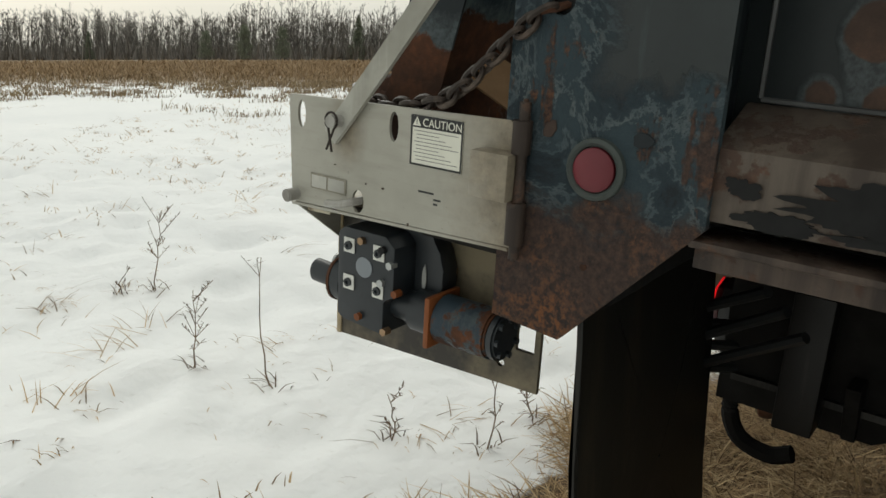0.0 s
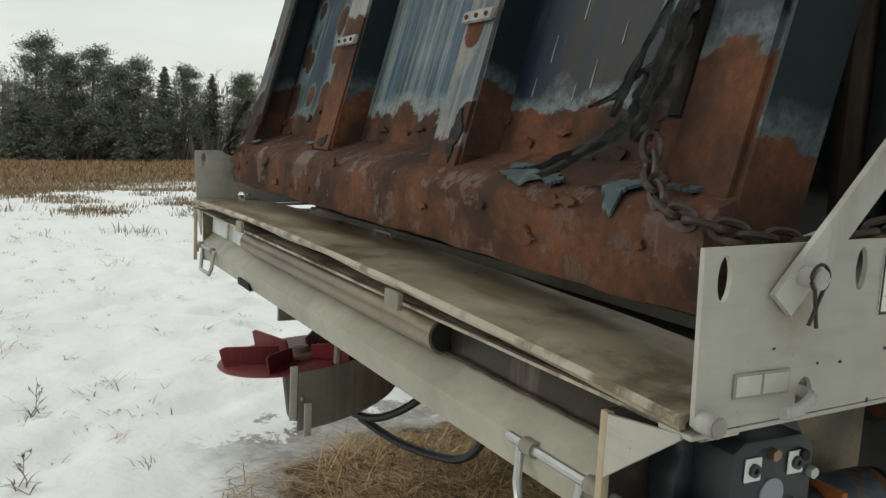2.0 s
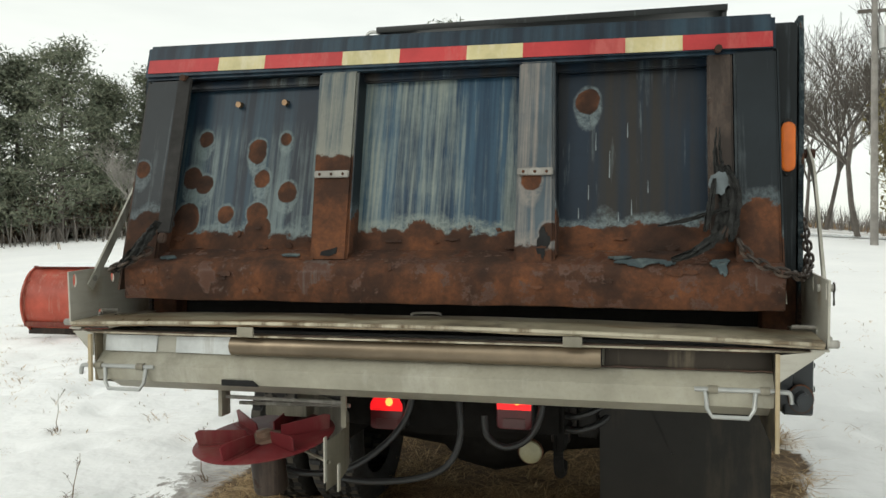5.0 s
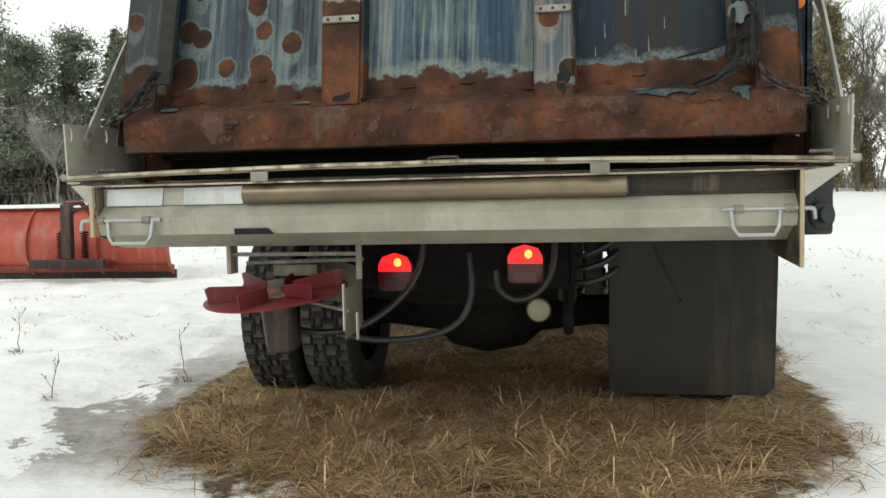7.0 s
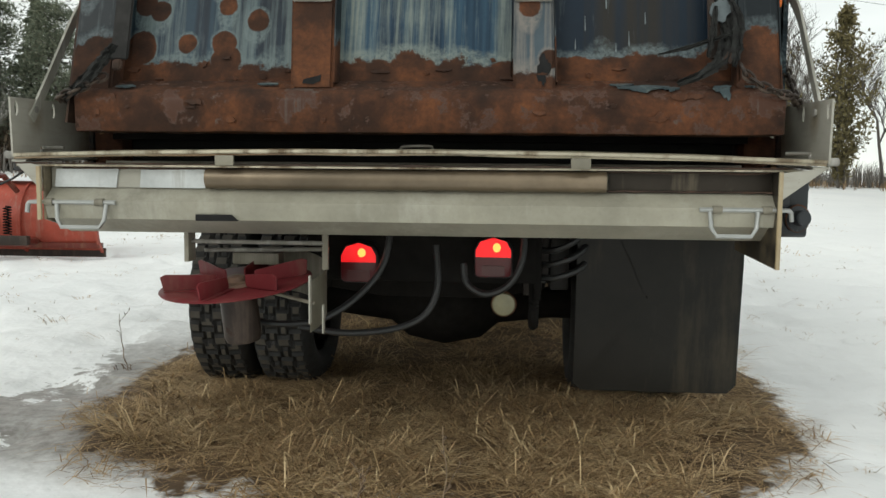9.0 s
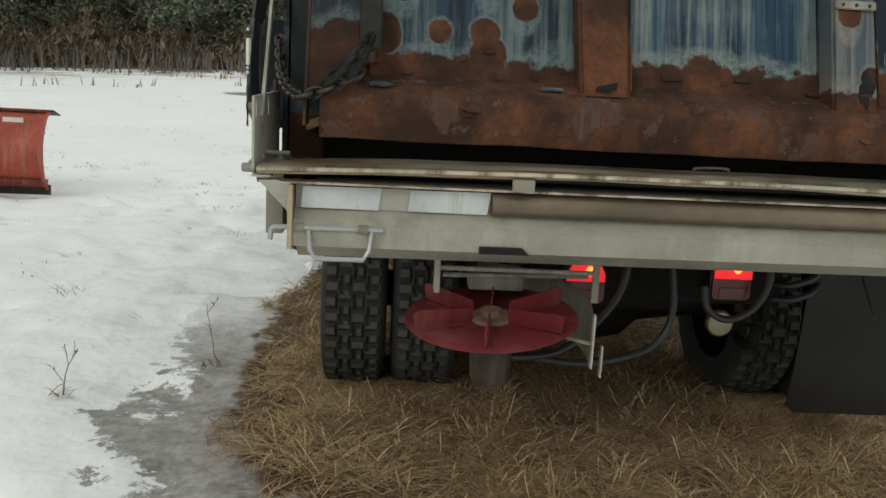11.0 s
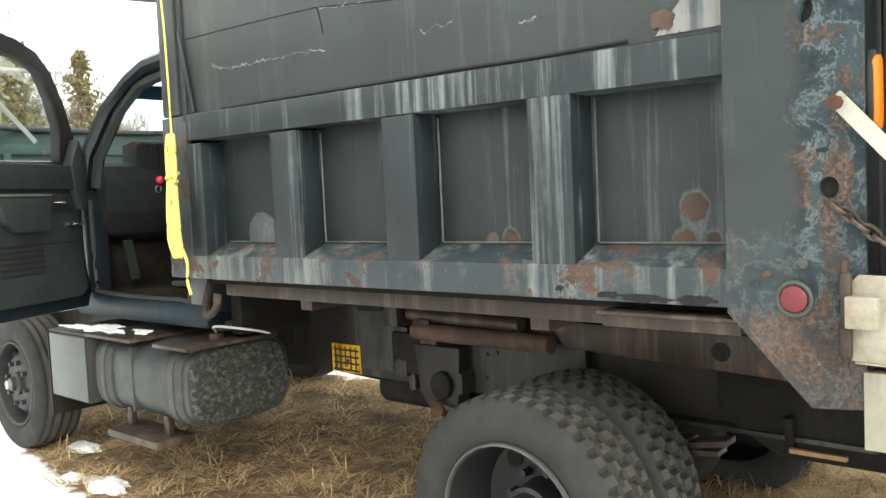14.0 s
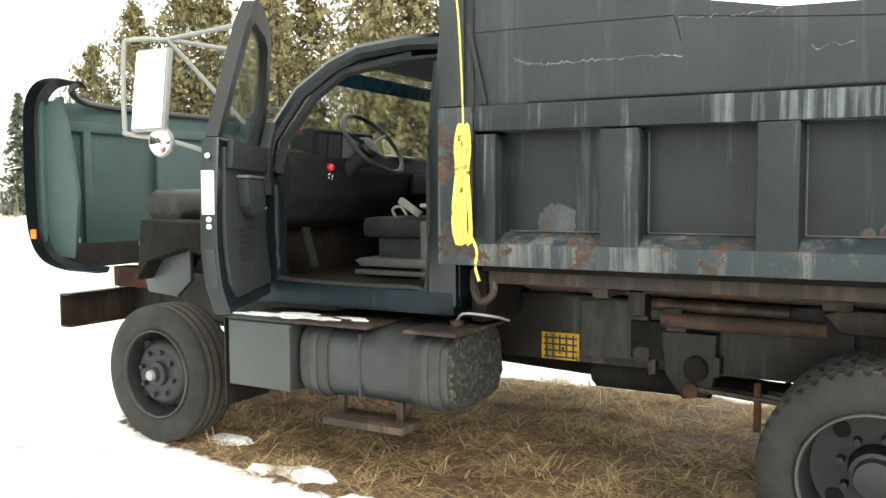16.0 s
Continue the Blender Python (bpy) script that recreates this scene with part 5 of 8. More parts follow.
part("vent_line", tube(smooth_line([(-0.95, 3.15, 0.91), (-1.0, 3.08, 0.95), (-0.9, 2.98, 0.93), (-0.8, 2.95, 0.90)], 6), 0.006, 6), m_pale, tank)
twin = part("fuel_tank", prism([(-x, z) for x, z in tank_ring(0)], "y", 3.0, 3.93, 0.006), m_mud, truck, "mud-caked steel tank on the far side")
for y in (3.10, 3.68):
    part("tank_strap", prism([(-x, z) for x, z in tank_ring(0.012)], "y", y, y + 0.16, 0.012), m_tank_dark, twin)
batt = part("battery_box", box(-1.178, -0.8, 3.962, 4.38, 0.52, 0.86, 0.006), m_tank_dark, truck, "grey steel battery box")
part("box_cover", box(-1.187, -1.179, 3.965, 4.365, 0.525, 0.855, 0.003), m_cover, batt)
part("box_lid", box(-1.18, -0.78, 3.9, 4.38, 0.864, 0.876, 0.003), m_tank_dark, batt)
step = part("side_step", box(-1.2, -1.0, 3.30, 3.76, 0.395, 0.43, 0.006), m_rust_dark, truck)
for y in (3.36, 3.70):
    part("step_leg", box(-1.1, -1.07, y, y + 0.04, 0.43, 0.52, 0.003), m_rust_dark, step)
part("splash_flap", box(-1.18, -0.85, 4.40, 4.41, 0.40, 0.86, 0.003), m_flap, truck)
for i, (x, y, a, b) in enumerate(((-1.08, 4.20, 0.035, 0.13), (-1.02, 4.02, 0.05, 0.10), (-1.10, 3.86, 0.03, 0.11), (-1.0, 3.72, 0.03, 0.10), (-1.13, 4.0, 0.018, 0.05), (-1.06, 3.62, 0.015, 0.04))):
    bm = prism(torn(x, y, a, b, 70 + i, 60, 0.75), "z", 0.878 + 0.0008 * i, 0.886 + 0.003 * (i % 3), 0.0)
    part("snow_patch", bm, m_snow_bit, truck, "wet snow left on the box lid")

# ---- cab, door and hood ----
cab = part("cab", box(-0.98, 0.98, 3.15, 4.55, 0.95, 1.045, 0.03), m_cab, truck, "dark green cab with its driver's door open")
part("floor_mat", box(-0.93, 0.93, 3.2, 4.3, 1.046, 1.06, 0.004), m_floor, cab)
part("back_panel", box(-0.97, 0.97, 3.12, 3.19, 1.0, 1.75, 0.03), m_cab, cab)
part("back_window_frame", holed(rect(-0.92, 0.92, 1.74, 2.2), [rect(-0.7, 0.7, 1.8, 2.12)], "y", 3.13, 3.18), m_cab, cab)
roof = prism([(3.13, 2.17), (3.2, 2.235), (3.5, 2.25), (3.75, 2.225), (3.86, 2.18), (3.80, 2.165), (3.5, 2.20), (3.2, 2.185)], "x", -0.875, 0.875, 0.01)
part("roof", roof, m_cab, cab)
for x in (-0.35, 0.0, 0.35, -0.72, 0.72):
    part("roof_lamp", ball((x, 3.76, 2.235), 0.03, None, 12, (1.3, 1, 0.8)), m_amber, cab, "amber cab roof lamp")
part("headliner", box(-0.86, 0.86, 3.2, 3.78, 2.155, 2.17, 0.003), m_trim, cab)
for s in (-1, 1):
    part("b_pillar", prism([(3.13, 0.97), (3.28, 0.97), (3.27, 1.75), (3.22, 2.2), (3.13, 2.2)], "x", *sorted((s * 0.93, s * 0.995)), 0.012), m_cab, cab)
    part("a_pillar", tube([(s * 0.975, 4.30, 1.60), (s * 0.965, 4.25, 1.80), (s * 0.915, 4.09, 2.03), (s * 0.885, 3.90, 2.155), (s * 0.87, 3.74, 2.215), (s * 0.865, 3.45, 2.235), (s * 0.865, 3.2, 2.22)], 0.04, 8), m_cab, cab)
    part("pillar_trim", tube([(s * 0.93, 4.24, 1.62), (s * 0.92, 4.20, 1.78), (s * 0.88, 4.02, 2.01), (s * 0.855, 3.85, 2.125), (s * 0.835, 3.45, 2.18)], 0.028, 6), m_trim, cab)
    part("hinge_pillar", prism([(4.20, 0.97), (4.42, 0.97), (4.45, 1.62), (4.28, 1.64), (4.21, 1.5)], "x", *sorted((s * 0.90, s * 0.99)), 0.012), m_cab, cab)
    part("rocker", box(*sorted((s * 0.90, s * 1.0)), 3.14, 4.42, 0.93, 1.045, 0.02), m_rocker, cab, "scuffed rocker panel")
    part("door_seal", tube(smooth_line([(s * 0.985, 4.21, 1.55), (s * 0.985, 4.20, 1.12), (s * 0.985, 4.13, 1.06), (s * 0.985, 3.4, 1.055), (s * 0.985, 3.29, 1.10), (s * 0.985, 3.275, 1.7), (s * 0.94, 3.26, 2.12)], 5), 0.012, 6), m_rubber, cab)
part("cowl", prism([(4.25, 1.62), (4.62, 1.60), (4.62, 1.66), (4.30, 1.745), (4.22, 1.72)], "x", -0.95, 0.95, 0.01), m_cab, cab)
part("firewall", box(-0.93, 0.93, 4.38, 4.42, 1.04, 1.62, 0.004), m_floor, cab)
screen = part("windshield", tilted_box((1.8, 0.006, 0.64), Matrix.Translation((0, 4.06, 1.955)) @ Matrix.Rotation(radians(43), 4, "X")), m_glass, cab, "clear windshield")
screen.visible_shadow = False
part("shade_band", tilted_box((1.76, 0.003, 0.09), Matrix.Translation((0, 3.895, 2.10)) @ Matrix.Rotation(radians(43), 4, "X")), m_shade, cab)
dash = part("dashboard", prism([(4.37, 1.30), (4.37, 1.75), (4.28, 1.76), (4.18, 1.73), (4.14, 1.64), (4.16, 1.48), (4.24, 1.36)], "x", -0.92, 0.92, 0.02), m_dash, cab)
part("instrument_hood", prism([(4.34, 1.60), (4.34, 1.86), (4.19, 1.875), (4.165, 1.86), (4.19, 1.60)], "x", -0.72, -0.14, 0.015), m_dash, dash)
for k, (x0, x1) in enumerate(((-0.67, -0.60), (-0.58, -0.47), (-0.45, -0.24), (-0.22, -0.16))):
    part("gauge_panel", prism([(4.176, 1.66), (4.182, 1.66), (4.168, 1.84), (4.161, 1.84)], "x", x0, x1), m_black if k != 2 else m_pale_dark, dash)
part("glove_box", box(0.25, 0.80, 4.12, 4.15, 1.50, 1.63, 0.008), m_trim, dash)
part("kick_panel", prism([(4.22, 1.07), (4.37, 1.07), (4.37, 1.60), (4.24, 1.60)], "x", -0.895, -0.885, 0.002), m_floor, cab)
part("dash_paper", tilted_box((0.2, 0.12, 0.004), Matrix.Translation((0.2, 4.2, 1.745)) @ Matrix.Rotation(0.1, 4, "X")), m_label, cab)
part("red_knob", ball((-0.61, 4.135, 1.652), 0.022, None, 14), m_knob, cab, "red push-pull brake knob")
part("key_ring", tube([(-0.63 + 0.018 * math.cos(a), 4.12, 1.60 + 0.018 * math.sin(a)) for a in (2 * math.pi * i / 12 for i in range(12))], 0.004, 6, None, True), m_chrome, cab)
part("pedal", tilted_box((0.05, 0.015, 0.22), Matrix.Translation((-0.82, 4.12, 1.22)) @ Matrix.Rotation(-0.3, 4, "X")), m_dash, cab)
axis = Vector((0, -0.77, 0.64))
wc = Vector((-0.42, 3.98, 1.79))
wu, wv = Vector((1, 0, 0)), axis.cross(Vector((1, 0, 0))).normalized()
steer = part("steering_wheel", tube([wc + 0.215 * (wu * math.cos(a) + wv * math.sin(a)) for a in (2 * math.pi * i / 40 for i in range(40))], 0.014, 8, None, True), m_black, cab, "black steering wheel")
part("hub_pad", lathe([(-0.03, 0.06), (0.0, 0.07), (0.02, 0.055), (0.025, 0.001)], wc - axis * 0.03, axis, 20), m_black, steer)
for a in (0.35, math.pi - 0.35, -math.pi / 2):
    part("spoke", tube([wc - axis * 0.02 + 0.05 * (wu * math.cos(a) + wv * math.sin(a)), wc + 0.21 * (wu * math.cos(a) + wv * math.sin(a))], 0.012, 6), m_black, steer)
part("column", cyl(wc - axis * 0.05, wc - axis * 0.30, 0.04, None, 14), m_trim, steer)
seat = part("driver_seat", box(-0.68, -0.18, 3.38, 3.88, 1.27, 1.38, 0.035), m_seat, cab, "worn grey-green seat")
part("backrest", tilted_box((0.5, 0.12, 0.62), Matrix.Translation((-0.43, 3.33, 1.66)) @ Matrix.Rotation(radians(8), 4, "X"), 0.04), m_seat, seat)
part("seat_base", box(-0.64, -0.22, 3.40, 3.80, 1.10, 1.27, 0.01), m_trim, seat)
part("seat_bracket", box(-0.70, -0.68, 3.36, 3.5, 1.06, 1.36, 0.005), m_pale_dark, seat)
part("seat_tray", prism([(3.42, 1.12), (3.86, 1.12), (3.90, 1.15), (3.86, 1.165), (3.42, 1.165)], "x", -0.72, -0.2, 0.004), m_pale_dark, seat)
part("buckle", tilted_box((0.03, 0.15, 0.035), Matrix.Translation((-0.60, 3.62, 1.43)) @ Matrix.Rotation(radians(32), 4, "X"), 0.004), m_galv_old, seat, "grey seat-belt buckle")
part("belt_loop", tube(smooth_line([(-0.62, 3.70, 1.38), (-0.62, 3.72, 1.42), (-0.62, 3.67, 1.435), (-0.62, 3.63, 1.39)], 5), 0.008, 6), m_galv_old, seat)
part("seat_rail", box(-0.72, -0.66, 3.35, 3.9, 1.075, 1.10, 0.004), m_pale_dark, seat)
part("bench_seat", box(0.0, 0.85, 3.38, 3.85, 1.15, 1.40, 0.04), m_seat, cab)
part("bench_back", tilted_box((0.85, 0.12, 0.55), Matrix.Translation((0.42, 3.30, 1.64)) @ Matrix.Rotation(radians(8), 4, "X"), 0.04), m_seat, cab)
part("papers", tilted_box((0.22, 0.16, 0.02), Matrix.Translation((-0.1, 3.72, 1.41)) @ Matrix.Rotation(0.25, 4, "Y")), m_label, cab)
part("passenger_door", box(0.95, 0.99, 3.27, 4.25, 1.05, 1.72, 0.012), m_trim, cab)
part("window_frame", tube([(0.955, 4.2, 1.72), (0.93, 3.98, 2.0), (0.91, 3.82, 2.13), (0.90, 3.3, 2.17), (0.96, 3.27, 1.72)], 0.022, 6), m_black, cab)

# the open driver's door, in its own frame: along the door, through it, up
D = pose(-0.995, 4.285, 0, 0, 0, 0) @ Matrix(((-0.857, -0.515, 0, 0), (-0.515, 0.857, 0, 0), (0, 0, 1, 0), (0, 0, 0, 1)))


def door_part(name, bm, material, parent, label=""):
    """A piece of the door, drawn flat, bowed in towards roof and sill, and swung open."""
    for z in (1.10, 1.16, 1.22, 1.30):
        bmesh.ops.bisect_plane(bm, geom=bm.verts[:] + bm.edges[:] + bm.faces[:], plane_co=(0, 0, z), plane_no=(0, 0, 1))
    for v in bm.verts:
        bow = 0.165 * (max(0, v.co.z - 1.68) / 0.63) ** 1.15 + 0.04 * (max(0, 1.30 - v.co.z) / 0.3) ** 1.6
        v.co = (v.co.x * 1.06, v.co.y - bow, v.co.z)
    bmesh.ops.transform(bm, matrix=D, verts=bm.verts)
    return part(name, bm, material, parent, label)


def arm_part(name, bm, material, parent, label=""):
    """A piece of the mirror, which stands off the open door."""
    bmesh.ops.transform(bm, matrix=D, verts=bm.verts)
    return part(name, bm, material, parent, label)


shell = [(0.0, 1.06), (0.0, 1.70), (0.10, 1.76), (0.92, 1.74), (0.94, 1.45), (0.945, 1.12), (0.90, 1.0), (0.06, 0.985)]
door = door_part("door", prism(shell, "y", 0.0, 0.075, 0.015), m_cab, truck, "open driver's door with dark green outer skin")
door_part("door_trim", prism([(0.05, 1.09), (0.05, 1.66), (0.10, 1.72), (0.88, 1.70), (0.89, 1.40), (0.87, 1.12), (0.80, 1.06), (0.12, 1.05)], "y", -0.022, -0.001, 0.008), m_trim, door, "dark plastic inner trim")
door_part("window_frame", holed([(0.02, 1.74), (0.06, 1.85), (0.20, 2.04), (0.34, 2.18), (0.46, 2.255), (0.60, 2.29), (0.80, 2.31), (0.86, 2.30), (0.90, 2.2), (0.92, 1.74)],
                                [[(0.16, 1.745), (0.20, 1.92), (0.30, 2.06), (0.42, 2.175), (0.54, 2.215), (0.77, 2.23), (0.80, 2.2), (0.845, 1.745)]], "y", 0.008, 0.062), m_black, door)
pane = door_part("window_pane", prism([(0.12, 1.74), (0.17, 1.92), (0.28, 2.07), (0.41, 2.19), (0.53, 2.23), (0.78, 2.245), (0.815, 2.21), (0.86, 1.74)], "y", 0.03, 0.035), m_glass, door, "clear door glass")
pane.visible_shadow = False
door_part("armrest", prism([(0.34, 1.575), (0.34, 1.43), (0.36, 1.405), (0.58, 1.405), (0.65, 1.45), (0.70, 1.575)], "y", -0.075, -0.02, 0.016), m_trim, door)
door_part("armrest_top", box(0.335, 0.705, -0.078, -0.02, 1.575, 1.588, 0.004), m_pale_dark, door)
door_part("upper_roll", prism([(0.06, 1.61), (0.06, 1.70), (0.10, 1.735), (0.87, 1.735), (0.875, 1.61)], "y", -0.05, -0.02, 0.014), m_trim, door, "padded dark plastic roll")
door_part("trim_groove", box(0.07, 0.80, -0.0235, -0.0215, 1.335, 1.342), m_void, door)
door_part("pull_recess", box(0.12, 0.325, -0.026, -0.02, 1.495, 1.59, 0.004), m_black, door)
door_part("inner_handle", box(0.17, 0.27, -0.04, -0.025, 1.535, 1.55, 0.004), m_chrome, door, "chrome inner handle")
crank = door_part("window_crank", cyl((0.15, -0.045, 1.43), (0.15, -0.02, 1.43), 0.014, None, 12), m_chrome, door, "chrome window crank")
door_part("crank_arm", box(0.06, 0.15, -0.045, -0.035, 1.423, 1.437, 0.003), m_chrome, crank)
door_part("mirror_gusset", prism([(0.03, 1.50), (0.075, 1.50), (0.12, 1.60), (0.15, 1.74), (0.125, 1.87), (0.07, 1.80), (0.03, 1.72)], "y", -0.055, 0.0, 0.006), m_trim, door)
for k in range(6):
    door_part("vent_slat", box(0.36, 0.66, -0.0275, -0.02, 1.20 + 0.027 * k, 1.213 + 0.027 * k, 0.002), m_void, door)
door_part("latch_plate", box(0.93, 0.95, 0.012, 0.062, 1.42, 1.60, 0.003), m_label, door, "pale sticker on the door edge")
for z in (1.37, 1.40, 1.66):
    door_part("door_screw", ball((0.945, 0.035, z), 0.012, None, 10), m_white, door)
door_part("edge_vent", box(0.935, 0.949, 0.015, 0.055, 1.12, 1.28, 0.003), m_black, door)
# mirror on its tube frame
MR = Matrix.Translation((0.39, 0.445, 2.0)) @ Matrix.Rotation(radians(28), 4, "Z") @ Matrix.Rotation(radians(-7), 4, "Y")
mirror = arm_part("wing_mirror", tilted_box((0.035, 0.215, 0.40), MR, 0.016), m_mirror_rim, door, "tall truck mirror on a white tube frame")
arm_part("mirror_glass", tilted_box((0.004, 0.19, 0.372), MR @ Matrix.Translation((0.0205, 0, 0))), m_mirror, mirror, "mirror glass")
arm_part("mirror_frame", tube(smooth_line([(0.10, 0.05, 2.225), (0.30, 0.38, 2.25), (0.315, 0.56, 2.25), (0.315, 0.60, 2.20), (0.33, 0.60, 1.84), (0.345, 0.57, 1.795), (0.38, 0.36, 1.76), (0.30, 0.06, 1.66)], 5), 0.012, 8), m_mirror_rim, mirror)
arm_part("mirror_strut", tube([(0.30, 0.03, 1.85), (0.33, 0.38, 2.245)], 0.011, 8), m_mirror_rim, mirror)
arm_part("mirror_strut", tube([(0.52, -0.10, 2.30), (0.32, 0.40, 2.25)], 0.011, 8), m_mirror_rim, mirror)
SPOT = D.to_3x3() @ Vector((0.88, 0.47, 0))
spot_at = D @ Vector((0.44, 0.40, 1.754))
part("spot_mirror", lathe([(0, 0.001), (0.005, 0.06), (0.03, 0.075), (0.042, 0.07)], spot_at - 0.04 * SPOT, SPOT, 24), m_mirror_rim, mirror)
part("spot_glass", lathe([(0, 0.069), (0.008, 0.05), (0.011, 0.001)], spot_at, SPOT, 24), m_mirror, mirror)

# tilted hood: it stands on its nose ahead of the engine
hood = part("tilted_hood", prism([(6.20, 1.10), (6.255, 1.12), (6.27, 1.6), (6.255, 2.08), (6.20, 2.12), (6.22, 1.6)], "x", -0.93, 0.93, 0.01), m_hood_in, truck, "hood tilted forward with green inner skin")
for s in (-1, 1):
    prof = smooth_line([(0, 5.78, 2.20), (0, 5.98, 2.235), (0, 6.16, 2.20), (0, 6.26, 2.05), (0, 6.275, 1.65), (0, 6.26, 1.3), (0, 6.16, 1.12), (0, 5.95, 1.045), (0, 5.6, 1.03)], 5)
    bm = bmesh.new()
    rows = [[bm.verts.new((s * x, p.y + dy * 0, p.z)) for x, dy in ((1.02, 0), (1.0, 0), (0.94, 0))] for p in prof]
    inner = [[bm.verts.new((s * 0.90, p.y - 0.02 + (6.0 - p.y) * 0.12, 1.6 + (p.z - 1.6) * 0.94))] for p in prof]
    for (a, b), (c, d) in zip(zip(rows, rows[1:]), zip(inner, inner[1:])):
        for k in range(2):
            bm.faces.new((a[k], a[k + 1], b[k + 1], b[k]))
        bm.faces.new((a[2], c[0], d[0], b[2]))
    bmesh.ops.solidify(bm, geom=bm.faces[:], thickness=0.008)
    part("fender", bm, m_cab, hood, "dark green fender edge")
    part("fender_inner", prism([(5.95, 1.10), (6.2, 1.12), (6.22, 2.08), (6.05, 2.14), (5.98, 1.9), (5.9, 1.5)], "x", *sorted((s * 0.88, s * 0.91)), 0.01), m_hood_in, hood)
part("hood_lip", tube(smooth_line([(-0.95, 5.80, 2.20), (-0.93, 5.90, 2.15), (-0.6, 6.14, 2.115), (0, 6.18, 2.11), (0.6, 6.14, 2.115), (0.95, 5.9, 2.15)], 5), 0.022, 8), m_black, hood)
part("hood_brace", box(-0.9, 0.9, 6.17, 6.20, 1.93, 2.0, 0.01), m_hood_in, hood)
for x in (-0.62, 0.0, 0.62):
    part("hood_rib", box(x - 0.03, x + 0.03, 6.17, 6.21, 1.15, 1.95, 0.01), m_hood_in, hood)
part("side_marker", box(-1.028, -1.018, 6.17, 6.22, 1.23, 1.29, 0.004), m_amber, hood)
part("hood_label", box(-0.78, -0.70, 6.17, 6.185, 1.19, 1.225), m_label, hood)
part("grille_back", prism([(5.72, 1.06), (6.2, 1.05), (6.22, 1.16), (5.9, 1.2)], "x", -0.9, 0.9, 0.02), m_grime, hood)
part("head_lamp", cyl((-0.65, 6.02, 1.13), (-0.65, 6.02, 1.06), 0.08, None, 18), m_frame, hood)
part("inner_fender", prism([(4.50, 1.0), (4.55, 1.34), (5.25, 1.36), (5.30, 1.0), (5.2, 1.12), (4.9, 1.2), (4.62, 1.12)], "x", -0.98, -0.55, 0.01), m_grime, truck)
part("splash_panel", prism([(4.98, 1.0), (4.98, 1.30), (5.28, 1.30), (5.42, 1.22), (5.34, 0.92), (5.1, 0.9)], "x", -0.86, -0.83, 0.006), m_cover, truck)
part("hood_pivot", box(-0.5, -0.36, 5.75, 6.1, 0.88, 1.02, 0.01), m_rust, truck)

# ---- the salt spreader ----
spreader = thing("salt_spreader", "tailgate salt spreader of stained stainless steel with red spinner", "spreader")
